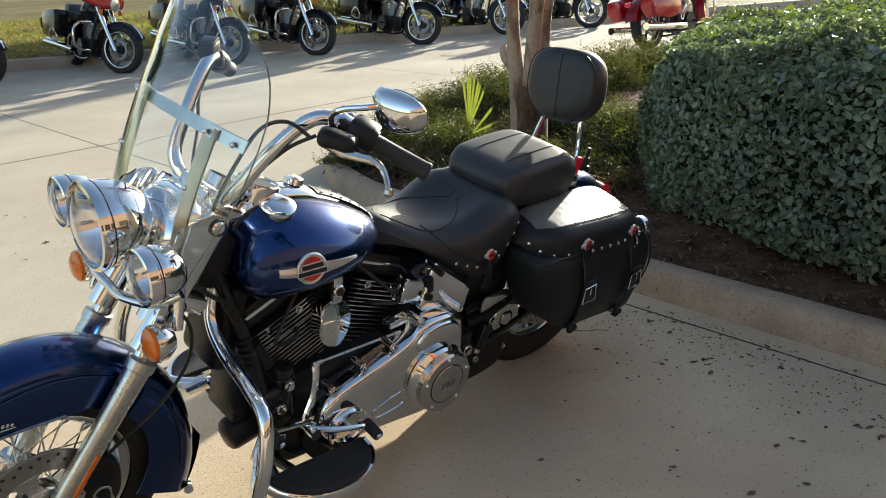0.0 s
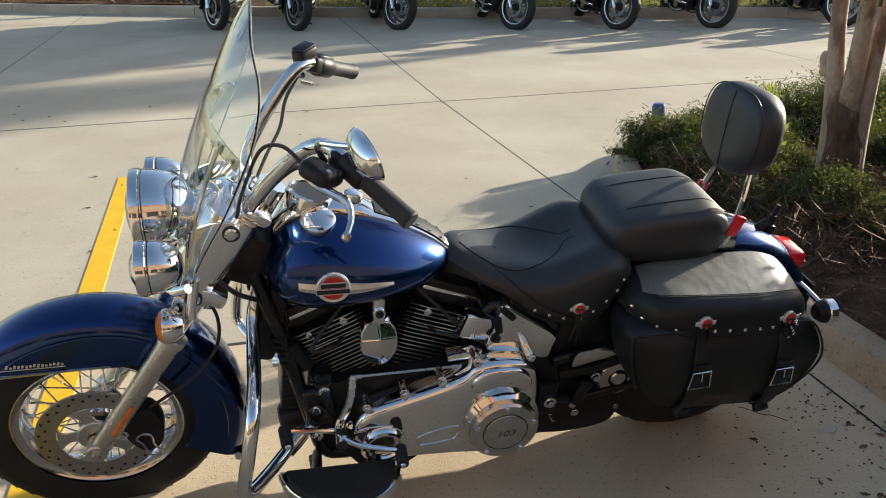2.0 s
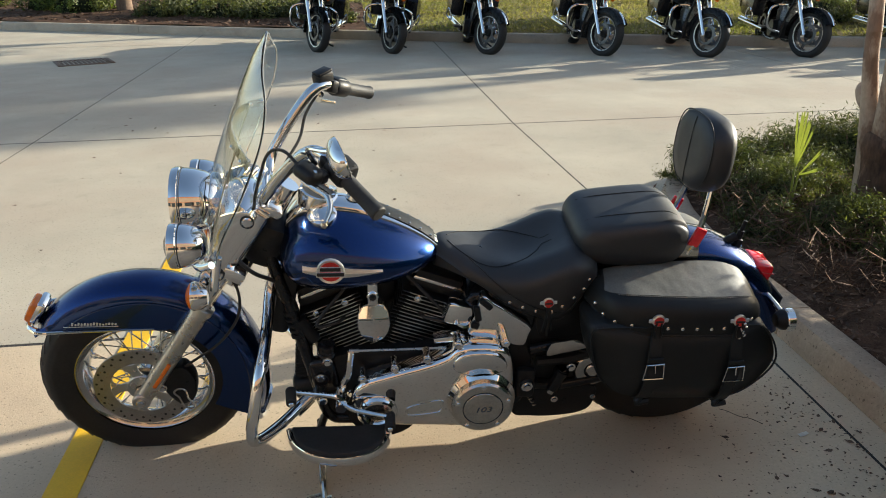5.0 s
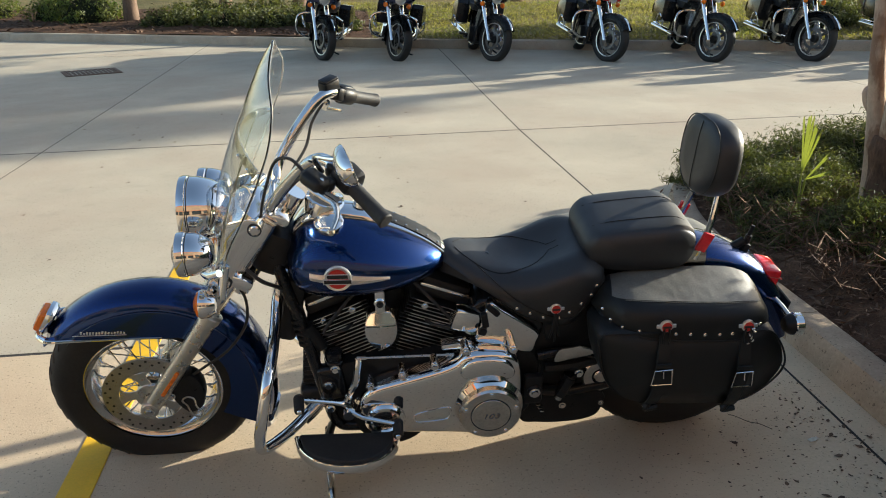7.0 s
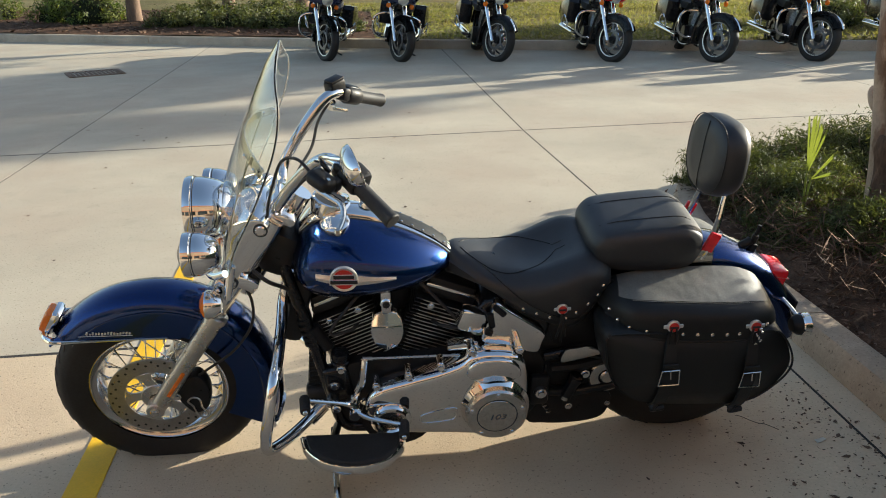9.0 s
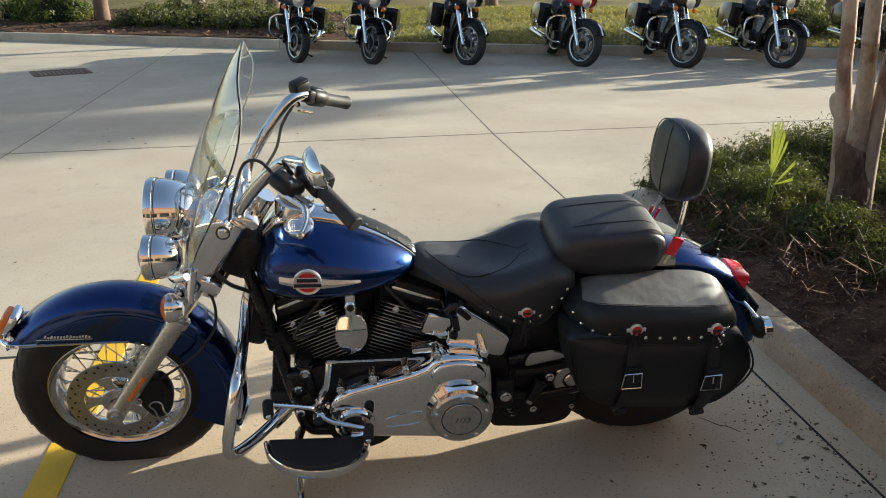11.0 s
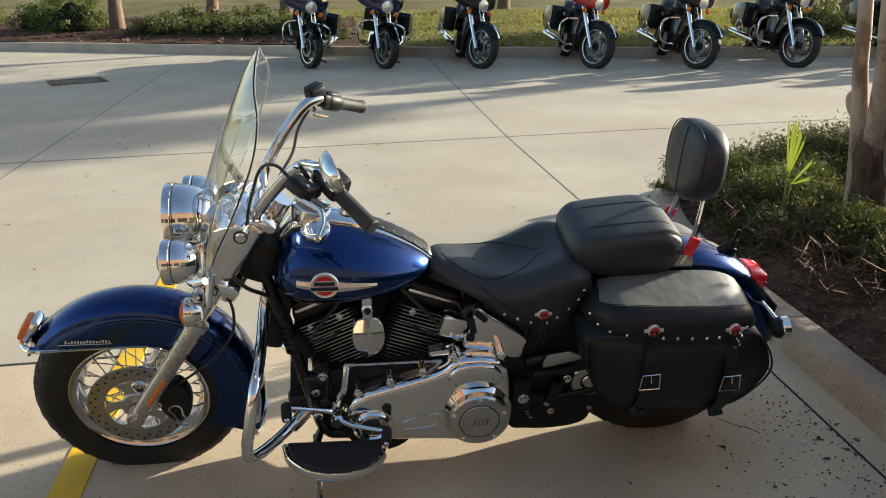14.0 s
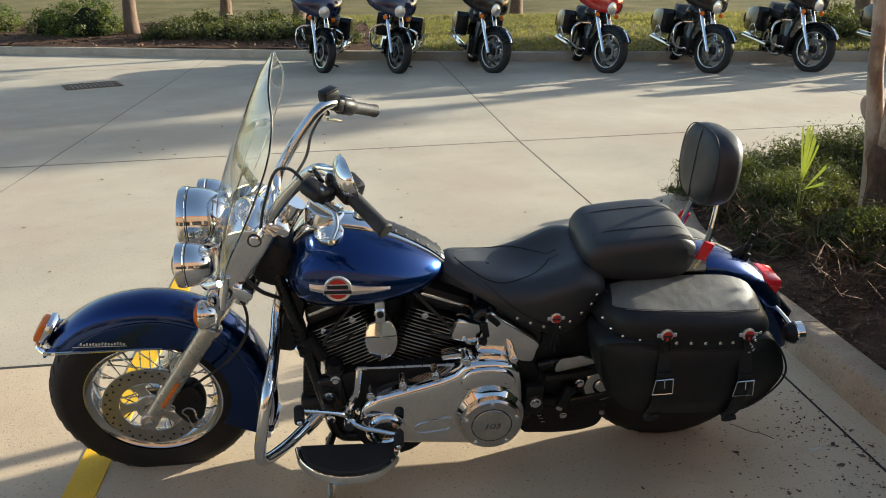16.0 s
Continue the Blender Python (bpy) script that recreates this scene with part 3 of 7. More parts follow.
def brake_disc(x, z, y, r, parent):
    """A drilled steel ring on a five-armed carrier."""
    ring = part("brake_disc", disc_y(r, y, y + 0.005, (x, z), 64, 0.001, r * 0.66), DISC, parent, "drilled steel brake disc")
    holes = []
    for k in range(44):
        a = 2 * math.pi * k / 44
        rr = r * (0.93 if k % 2 else 0.84)
        holes.append(disc_y(0.0042, y - 0.0006, y + 0.0, (x + rr * math.cos(a), z + rr * math.sin(a)), 8, 0.0002))
    part("drill_hole", joined(*holes), BLACK_ENAMEL, parent)
    arms = []
    for k in range(5):
        a = 2 * math.pi * k / 5 + 0.5
        lead = [(0.28, -0.42), (0.46, -0.10), (0.60, -0.12), (0.70, -0.34)]
        trail = [(0.70, 0.52), (0.60, 0.44), (0.46, 0.36), (0.30, 0.34)]
        arms.append(plate(curve2([(x + r * f * math.cos(a + da), z + r * f * math.sin(a + da)) for f, da in lead + trail], 3), y + 0.0005, y + 0.0055, 0.001, 1))
    arms.append(disc_y(0.048, y - 0.004, y + 0.006, (x, z), 28, 0.002))
    part("disc_carrier", joined(*arms), ALUMINIUM, parent)
    return ring


brake_disc(FX, FZ, -0.082, 0.146, front)
brake_disc(RX, RZ, -0.085, 0.146, rear)


# ---- fenders ----
def fender(name, cx, cz, outer, a0, a1, half, inner_of, mat, label, flare=0.0, crown=0.05, n=44):
    rings = []
    for i in range(n + 1):
        f = i / n
        a = radians(a0 + (a1 - a0) * f)
        R = outer(math.degrees(a))
        rin = min(inner_of(math.degrees(a)), R - 0.012)
        drop = R - rin
        sec = []
        pts = [(-half, rin), (-half, rin + (drop - crown) * 0.5 if drop > crown else rin + drop * 0.3), (-half * 0.985, R - min(crown, drop * 0.7)), (-half * 0.90, R - min(crown, drop * 0.7) * 0.55), (-half * 0.68, R - crown * 0.22), (-half * 0.35, R - crown * 0.04), (0, R)]
        full = pts + [(-y, r) for y, r in pts[-2::-1]]
        for y, r in full:
            sec.append(Vector((cx + r * math.cos(a), y, cz + r * math.sin(a))))
        rings.append(sec)
    bm = loft(rings, closed=False)
    bmesh.ops.recalc_face_normals(bm, faces=bm.faces)
    bmesh.ops.solidify(bm, geom=bm.faces[:], thickness=0.003)
    return part(name, bm, mat, bike, label)


def front_inner(a):
    if a > 70:
        return 0.206 / max(0.2, math.sin(radians(a)))
    return 0.226 - 0.0004 * max(0, 25 - a)


def front_outer(a):
    return 0.346 + 0.016 * max(0, (a - 100) / 50) + 0.02 * max(0, (10 - a) / 35)


ffender = fender("front_fender", FX + 0.01, FZ, front_outer, 147, -26, 0.088, front_inner, PAINT, "deep skirted metallic blue front fender")


def arc_pts(cx, cz, r, a0, a1, y, n=20):
    return [(cx + r * math.cos(radians(a0 + (a1 - a0) * k / n)), y, cz + r * math.sin(radians(a0 + (a1 - a0) * k / n))) for k in range(n + 1)]


for s in (-1, 1):
    part("chrome_strip", tube([(-0.200, s * 0.070, 0.508), (-0.175, s * 0.088, 0.508), (-0.10, s * 0.0905, 0.511), (0.02, s * 0.0905, 0.513), (0.145, s * 0.0905, 0.515)], [0.008, 0.006, 0.0045, 0.004, 0.002], 8, 4), CHROME, ffender, "chrome skirt strip")
    bead = []
    for k in range(24):
        a = 140 - 150 * k / 23
        R = front_outer(a) - 0.058 + 0.018 * math.sin(math.pi * k / 23)
        bead.append((FX + 0.01 + R * math.cos(radians(a)), s * 0.0895, FZ + R * math.sin(radians(a))))
    part("pinstripe", tube(bead, 0.0013, 5, 1), PAINT_NAVY, ffender)
tip = [(-0.180, -0.080, 0.508), (-0.206, -0.058, 0.504), (-0.220, 0.0, 0.502), (-0.206, 0.058, 0.504), (-0.180, 0.080, 0.508)]
part("tip_trim", tube(tip, 0.011, 10, 5), CHROME, ffender, "chrome fender tip trim")
part("fender_lamp", moved(rbox(0.028, 0.075, 0.07, 0.012), pose(-0.206, 0, 0.540, 0, 30, 0)), AMBER, ffender, "amber fender tip lamp")
part("lamp_bezel", moved(rbox(0.03, 0.085, 0.08, 0.014), pose(-0.188, 0, 0.538, 0, 30, 0)), CHROME, ffender)
part("rear_tip_trim", tube([(0.422, -0.088, 0.155), (0.432, -0.06, 0.145), (0.438, 0, 0.14), (0.432, 0.06, 0.145), (0.422, 0.088, 0.155)], 0.012, 8, 4), CHROME, ffender)
part("rear_tip_plate", loft([[Vector((FX + 0.01 + 0.366 * math.cos(radians(a)), y, FZ + 0.366 * math.sin(radians(a)))) for y in (-0.05, -0.03, 0, 0.03, 0.05)] for a in (-24, -20, -14, -8, -3)], closed=False), CHROME, ffender)
bars = []
rng = random.Random(2)
for k in range(15):
    bars.append(rbox(0.0055, 0.002, rng.uniform(0.006, 0.012), 0.0008, pose(-0.078 + 0.0085 * k, -0.0905, 0.537 + rng.uniform(-0.001, 0.002), 0, 18, 0), 1))
bars.append(rbox(0.152, 0.002, 0.0022, 0.0006, pose(-0.028, -0.0905, 0.529), 1))
part("script_badge", joined(*bars), WHITE_METAL, ffender, "small pale metal script badge")


def rear_inner(a):
    return 0.30 if a > 40 else 0.285


rfender = fender("rear_fender", RX - 0.03, RZ + 0.015, lambda a: 0.392, 158, 8, 0.098, rear_inner, PAINT, "rounded metallic blue rear fender")

# ---- fork, nacelle and lamps ----
fork0 = Vector((FX, 0, FZ - 0.012)) + AHEAD * -0.005


def along_fork(d, y, off=0.0):
    return fork0 + UP * d + AHEAD * off + Vector((0, y, 0))


for s in (-1, 1):
    y = s * 0.122
    leg = part("fork_slider", moved(lathe([(0, -0.035), (0.018, -0.034), (0.024, -0.02), (0.025, 0.0), (0.027, 0.10), (0.026, 0.22), (0.0285, 0.36), (0.0285, 0.375), (0.033, 0.378), (0.033, 0.40), (0.028, 0.403), (0.0, 0.404)], None, 24), Matrix.Translation(fork0 + Vector((0, y, 0))) @ Matrix.Rotation(RAKE, 4, "Y")), ALUMINIUM, bike, "satin aluminium fork slider")
    part("axle_nut", lathe([(0, 0), (0.015, 0), (0.015, 0.006), (0.010, 0.008), (0.009, 0.014), (0, 0.014)], Matrix.Translation((FX, s * 0.146, FZ - 0.015)) @ Matrix.Rotation(radians(90 * s), 4, "X") @ Matrix.Rotation(radians(180), 4, "X"), 14), CHROME_WORN, leg)
    part("axle_boss", disc_y(0.027, -0.148 if s < 0 else 0.10, -0.10 if s < 0 else 0.148, (FX, FZ - 0.015), 24, 0.004), ALUMINIUM, leg)
    part("side_reflector", moved(rbox(0.012, 0.006, 0.105, 0.003), Matrix.Translation(along_fork(0.125, s * 0.150, -0.004)) @ Matrix.Rotation(RAKE, 4, "Y")), AMBER, leg, "slim orange side reflector")
    part("fork_tube", moved(lathe([(0, 0.39), (0.0225, 0.39), (0.0225, 0.47), (0, 0.47)], None, 20), Matrix.Translation(fork0 + Vector((0, y, 0))) @ Matrix.Rotation(RAKE, 4, "Y")), CHROME, bike)
    part("fork_cover", moved(lathe([(0.0, 0.405), (0.031, 0.405), (0.031, 0.50), (0.032, 0.60), (0.032, 0.72), (0.028, 0.735), (0, 0.735)], None, 24), Matrix.Translation(fork0 + Vector((0, y, 0))) @ Matrix.Rotation(RAKE, 4, "Y")), CHROME, bike, "chrome fork cover")
    br = part("windshield_bracket", plate(curve2([(0.290, 0.650), (0.306, 0.708), (0.340, 0.778), (0.353, 0.838), (0.368, 0.892), (0.412, 0.913), (0.458, 0.912), (0.472, 0.884), (0.453, 0.850), (0.398, 0.768), (0.360, 0.708), (0.328, 0.660)], 4), min(s * 0.140, s * 0.147), max(s * 0.140, s * 0.147), 0.003), CHROME, bike, "polished windshield mounting plate")
    for gx, gz in ((0.358, 0.727), (0.455, 0.886)):
        p = Vector((gx, s * 0.148, gz))
        part("grommet", lathe([(0, 0), (0.015, 0), (0.015, 0.004), (0.011, 0.007), (0, 0.007)], between(p, p + Vector((0, s, 0)))[0], 20), CHROME, br)
        part("rubber_ring", lathe([(0.0145, 0), (0.019, 0), (0.019, 0.003), (0.0145, 0.004)], between(p, p + Vector((0, s, 0)))[0], 20, True), RUBBER, br)
part("steering_head", joined(rod(along_fork(0.42, 0, -0.05), along_fork(0.78, 0, -0.05), 0.035, 18), rbox(0.08, 0.29, 0.04, 0.012, Matrix.Translation(along_fork(0.52, 0, -0.02)) @ Matrix.Rotation(RAKE, 4, "Y")), rbox(0.075, 0.20, 0.03, 0.012, Matrix.Translation(along_fork(0.725, 0, -0.03)) @ Matrix.Rotation(RAKE, 4, "Y"))), CHROME, bike)
part("fork_nacelle", moved(lathe([(0.0, -0.11), (0.06, -0.105), (0.098, -0.06), (0.105, 0.0), (0.09, 0.04), (0.05, 0.065), (0.0, 0.07)], None, 32), Matrix.Translation(along_fork(0.66, 0, 0.02)) @ Matrix.Rotation(RAKE, 4, "Y") @ Matrix.Diagonal((0.7, 1.12, 1, 1))), CHROME, bike, "smooth chrome headlamp nacelle")


def lamp(name, c, r, depth, label, bulb=True):
    m = Matrix.Translation(c) @ Matrix.Rotation(radians(-90), 4, "Y")
    shell = part(name, lathe([(0, -depth), (r * 0.36, -depth * 0.97), (r * 0.66, -depth * 0.82), (r * 0.87, -depth * 0.55), (r * 0.965, -depth * 0.28), (r * 0.985, -0.012), (r * 0.985, 0.0), (r * 1.02, 0.002), (r * 1.03, 0.012), (r * 1.0, 0.022), (r * 0.93, 0.024), (r * 0.92, 0.012), (r * 0.9, 0.008)], m, 44), CHROME, bike, label)
    part("reflector", lathe([(r * 0.9, 0.008), (r * 0.75, -depth * 0.25), (r * 0.45, -depth * 0.5), (r * 0.15, -depth * 0.6), (0, -depth * 0.6)], m, 40), REFLECTOR, shell)
    part("gasket", lathe([(r * 0.975, -0.005), (r * 0.992, -0.005), (r * 0.992, -0.0025), (r * 0.975, -0.0025)], m, 40, True), RUBBER, shell)
    part("bulb", lathe([(0, -depth * 0.6), (r * 0.12, -depth * 0.6), (r * 0.12, -depth * 0.25), (0, -depth * 0.2)], m, 16), ALUMINIUM, shell)
    g = part("lens", lathe([(0, 0.040), (r * 0.4, 0.036), (r * 0.75, 0.025), (r * 0.92, 0.013), (r * 0.92, 0.010), (r * 0.75, 0.022), (r * 0.4, 0.033), (0, 0.037)], m, 40), LENS_GLASS, shell, "clear glass lamp lens")
    g.visible_shadow = False
    return shell


lamp("headlamp", (0.268, 0.006, 0.876), 0.093, 0.112, "large round chrome headlamp")
for s in (-1, 1):
    lamp("auxiliary_lamp", (0.284, s * 0.193, 0.850), 0.058, 0.070, "small round chrome auxiliary lamp")
part("lamp_bar", tube([(0.36, -0.185, 0.795), (0.32, -0.15, 0.765), (0.29, -0.07, 0.748), (0.288, 0, 0.745), (0.29, 0.07, 0.748), (0.32, 0.15, 0.765), (0.36, 0.185, 0.795)], 0.0105, 12, 6), CHROME, bike, "curved chrome lamp bar")
for s in (-1, 1):
    sig = part("turn_signal", lathe([(0, -0.034), (0.025, -0.031), (0.038, -0.013), (0.041, 0.006), (0.039, 0.012), (0, 0.012)], Matrix.Translation((0.298, s * 0.188, 0.688)) @ Matrix.Rotation(radians(-90), 4, "Y"), 28), CHROME, bike, "round amber front turn signal in a chrome bowl")
    part("amber_lens", lathe([(0, 0.029), (0.022, 0.026), (0.035, 0.018), (0.038, 0.008), (0, 0.008)], Matrix.Translation((0.298, s * 0.188, 0.688)) @ Matrix.Rotation(radians(-90), 4, "Y"), 28), AMBER, sig)
    part("signal_stem", rod((0.345, s * 0.180, 0.70), (0.36, s * 0.16, 0.79), 0.012, 12), CHROME, sig)


# ---- windshield ----
SHIELD_Z = [0.69, 0.80, 0.87, 0.96, 1.04, 1.12, 1.16, 1.20, 1.24, 1.28, 1.32, 1.338]
SHIELD_X = [0.306, 0.318, 0.330, 0.356, 0.386, 0.421, 0.441, 0.459, 0.479, 0.500, 0.526, 0.538]
SHIELD_W = [0.150, 0.178, 0.204, 0.230, 0.239, 0.238, 0.229, 0.216, 0.190, 0.140, 0.072, 0.012]


def on_shield(y, z, off=0.006):
    return Vector((smooth_interp(SHIELD_Z, SHIELD_X, z) + 1.65 * y * y + off, y + 0.006, z))


def shield():
    rings = []
    for i in range(37):
        z = 0.69 + 0.648 * (i / 36) ** 0.92
        w = smooth_interp(SHIELD_Z, SHIELD_W, z)
        cut = 0.112 * math.sqrt(max(0.0, 1 - (max(0.0, z - 0.80) / 0.165) ** 2)) if z < 0.965 else 0.0
        rings.append((z, w, cut))
    bm = bmesh.new()
    for s in (-1, 1):
        rows = [[bm.verts.new(on_shield(s * (cut + (w - cut) * k / 12), z, 0)) for k in range(13)] for z, w, cut in rings]
        for p, q in zip(rows, rows[1:]):
            for k in range(12):
                ring = (p[k], p[k + 1], q[k + 1], q[k])
                bm.faces.new(ring if s > 0 else ring[::-1])
    bmesh.ops.remove_doubles(bm, verts=bm.verts[:], dist=0.0004)
    bmesh.ops.recalc_face_normals(bm, faces=bm.faces[:])
    bmesh.ops.solidify(bm, geom=bm.faces[:], thickness=0.004)
    return bm


ws = part("windshield", shield(), CLEAR, bike, "tall clear acrylic windshield")
ws.visible_shadow = False
rim = []
for s in (-1, 1):
    one = []
    for i in range(28):
        z = 0.69 + 0.648 * i / 27
        one.append(on_shield(s * smooth_interp(SHIELD_Z, SHIELD_W, z), z, 0.001))
    rim += one if s < 0 else one[::-1]
part("polished_edge", tube(rim, 0.0012, 6, 1), SHIELD_EDGE, ws)


def strap(pts, width, mat, name, label=""):
    rings = []
    for k, p in enumerate(pts):
        way = (pts[min(k + 1, len(pts) - 1)] - pts[max(k - 1, 0)]).normalized()
        side = way.cross(Vector((1, 0, -0.45))).normalized() * width / 2
        thick = Vector((0.0018, 0, 0))
        rings.append([p - side - thick, p + side - thick, p + side + thick, p - side + thick])
    return part(name, loft(rings), mat, ws, label, sharp=20)


strap([on_shield(-0.215 + 0.42 * k / 16, 1.110 - 0.75 * (-0.215 + 0.42 * k / 16) ** 2, 0.008) for k in range(17)], 0.026, STRAP, "cross_strap", "polished steel cross strap with acorn screws")
for s in (-1, 1):
    strap([on_shield(s * (0.143 - 0.006 * k / 8), 1.100 - 0.275 * k / 8, 0.012) for k in range(9)], 0.046, BRASS, "upright_strap", "pale brass-toned upright strap")
    for y, z in ((s * 0.200, 1.081), (s * 0.143, 1.095), (s * 0.141, 0.985), (s * 0.139, 0.865)):
        p = on_shield(y, z, 0.014)
        part("acorn_screw", lathe([(0, 0), (0.0065, 0), (0.0065, 0.003), (0.004, 0.007), (0, 0.008)], between(p, p + Vector((1, 0, 0.2)))[0], 12), CHROME, ws)
        p = on_shield(y, z, -0.004)
        part("acorn_screw", lathe([(0, 0), (0.0065, 0), (0.0065, 0.003), (0.004, 0.006), (0, 0.007)], between(p, p - Vector((1, 0, 0.2)))[0], 12), CHROME, ws)


# ---- handlebar and controls ----
def bar_side(s):
    return [(0.500, s * 0.03, 0.905), (0.497, s * 0.09, 0.912), (0.506, s * 0.132, 0.950), (0.560, s * 0.166, 1.032), (0.622, s * 0.204, 1.102), (0.664, s * 0.236, 1.116), (0.702, s * 0.282, 1.090), (0.784, s * 0.380, 1.036)]


bar = part("handlebar", tube(bar_side(-1)[::-1] + bar_side(1), 0.0158, 16, 7), CHROME, bike, "tall chrome handlebar")
part("riser_clamp", joined(rbox(0.05, 0.12, 0.045, 0.012, pose(0.496, 0, 0.905, 0, 32, 0)), rod((0.455, -0.05, 0.84), (0.50, -0.05, 0.90), 0.021, 16), rod((0.455, 0.05, 0.84), (0.50, 0.05, 0.90), 0.021, 16)), CHROME, bar)
for s in (-1, 1):
    a, b = Vector((0.727, s * 0.312, 1.0735)), Vector((0.784, s * 0.380, 1.036))
    grip = part("grip", moved(lathe([(0, 0), (0.019, 0.0), (0.0205, 0.004), (0.019, 0.008), (0.0185, 0.05), (0.019, 0.125), (0.0205, 0.128), (0.0205, 0.134), (0.018, 0.137), (0, 0.138)], None, 24), between(b + (a - b) * 1.22, b + (b - a) * 0.02)[0]), GREY_RUBBER, bar, "grey-black rubber handgrip")
    sw = b + (a - b) * 1.40
    box_m = between(sw, b)[0]
    part("switch_housing", moved(joined(lathe([(0, -0.03), (0.024, -0.03), (0.027, -0.024), (0.027, 0.024), (0.024, 0.03), (0, 0.03)], None, 20), rbox(0.056, 0.052, 0.062, 0.014, pose(0.012, 0.004, 0))), box_m), BLACK_PLASTIC, bar, "black handlebar switch housing")
    part("switch_button", joined(*[moved(rbox(0.012, 0.012, 0.009, 0.003, pose(0.024, 0.024, z)), box_m) for z in (-0.018, 0.0, 0.018)]), GREY_RUBBER, bar)
    lev = b + (a - b) * 1.80
    part("lever_bracket", moved(rbox(0.045, 0.04, 0.035, 0.01), between(lev, b)[0]), BLACK_PLASTIC, bar)
# clutch lever: sweeps forward of the grip and ends in a ball
part("clutch_lever", joined(tube([(0.606, -0.284, 1.094), (0.628, -0.312, 1.078), (0.656, -0.340, 1.070), (0.678, -0.366, 1.064), (0.682, -0.392, 1.046), (0.670, -0.419, 1.027)], [0.008, 0.009, 0.009, 0.008, 0.0065, 0.0055], 10, 5), lathe([(0, -0.010), (0.007, -0.007), (0.0098, 0), (0.007, 0.007), (0, 0.010)], pose(0.668, -0.421, 1.024), 14)), CHROME_WORN, bar, "long clutch lever with a ball end")
part("clutch_perch", joined(rbox(0.078, 0.050, 0.040, 0.017, pose(0.634, -0.296, 1.094, 0, 14, -46), 3), rbox(0.030, 0.030, 0.034, 0.010, pose(0.664, -0.300, 1.086, 0, 14, -46), 3)), BLACK_PLASTIC, bar)
part("perch_screw", bolt((0.650, -0.318, 1.106), 0.004, 0.002, (-0.25, -0.75, 0.6)), CHROME_WORN, bar)
part("perch_clamp", moved(lathe([(0.0165, -0.012), (0.0215, -0.012), (0.0225, -0.008), (0.0225, 0.008), (0.0215, 0.012), (0.0165, 0.012)], None, 22, True), between((0.680, -0.256, 1.106), (0.702, -0.282, 1.090))[0]), CHROME, bar, "chrome lever clamp")
part("brake_lever", tube([(0.650, 0.255, 1.08), (0.640, 0.29, 1.05), (0.655, 0.33, 1.03), (0.685, 0.39, 1.0)], [0.010, 0.008, 0.007, 0.006], 10, 5), CHROME_WORN, bar)
part("brake_reservoir", joined(rbox(0.052, 0.040, 0.034, 0.006, pose(0.660, 0.246, 1.134, 0, -8, 42)), rbox(0.048, 0.036, 0.006, 0.002, pose(0.659, 0.246, 1.153, 0, -8, 42))), BLACK_PLASTIC, bar, "black brake fluid reservoir")


# mirror
def mirror():
    stem = part("mirror", tube([(0.650, -0.262, 1.10), (0.636, -0.272, 1.135), (0.640, -0.300, 1.158), (0.672, -0.335, 1.168), (0.700, -0.360, 1.176)], 0.0065, 10, 5), CHROME, bar, "chrome teardrop mirror on a curved stem")
    m = Matrix.Translation((0.714, -0.384, 1.166)) @ Matrix.Rotation(radians(12), 4, "Z") @ Matrix.Rotation(radians(-14), 4, "Y") @ Matrix.Rotation(radians(-4), 4, "X")
    rings = []
    for x, f in ((-0.030, 0.0), (-0.028, 0.35), (-0.020, 0.72), (-0.008, 0.94), (0.002, 1.0), (0.006, 0.97)):
        ring = []
        for k in range(30):
            a = 2 * math.pi * k / 30
            c, d = math.cos(a), math.sin(a)
            y = 0.063 * math.copysign(abs(c) ** 0.8, c) * (1 + 0.12 * d)
            z = 0.045 * math.copysign(abs(d) ** 0.8, d) * (1 + 0.22 * c)
            ring.append(m @ Vector((x, y * max(f, 0.02), z * max(f, 0.02))))
        rings.append(ring)
    part("mirror_shell", loft(rings), CHROME, stem)
    part("mirror_glass", loft([[m @ Vector((0.0065, 0.064 * math.cos(2 * math.pi * k / 30), 0.046 * math.sin(2 * math.pi * k / 30))) for k in range(30)], [m @ Vector((0.0075, 0.062 * math.cos(2 * math.pi * k / 30), 0.044 * math.sin(2 * math.pi * k / 30))) for k in range(30)]]), CHROME, stem)


mirror()
CABLES = [
    ([(0.610, -0.245, 1.085), (0.575, -0.215, 1.115), (0.535, -0.185, 1.10), (0.505, -0.150, 1.03), (0.470, -0.10, 0.90), (0.470, -0.06, 0.75), (0.52, -0.03, 0.60)], 0.0043),
    ([(0.630, -0.235, 1.085), (0.585, -0.195, 1.05), (0.530, -0.130, 0.965), (0.500, -0.05, 0.90)], 0.0043),
    ([(0.640, 0.225, 1.09), (0.605, 0.20, 1.04), (0.585, 0.17, 0.98), (0.545, 0.12, 0.93), (0.51, 0.07, 0.87), (0.49, 0.05, 0.75)], 0.0043),
    ([(0.37, -0.10, 0.74), (0.41, -0.135, 0.69), (0.405, -0.14, 0.60), (0.345, -0.13, 0.50), (0.26, -0.112, 0.42), (0.20, -0.105, 0.37)], 0.0043),
    ([(0.40, -0.11, 0.76), (0.45, -0.12, 0.71), (0.50, -0.09, 0.66), (0.54, -0.07, 0.60), (0.56, -0.06, 0.50)], 0.006),
]
for n, (pts, r) in enumerate(CABLES):
    ob = part("control_cable", tube(pts, r, 8, 6), CABLE, bike)
    if n == 3:
        front_hose = ob

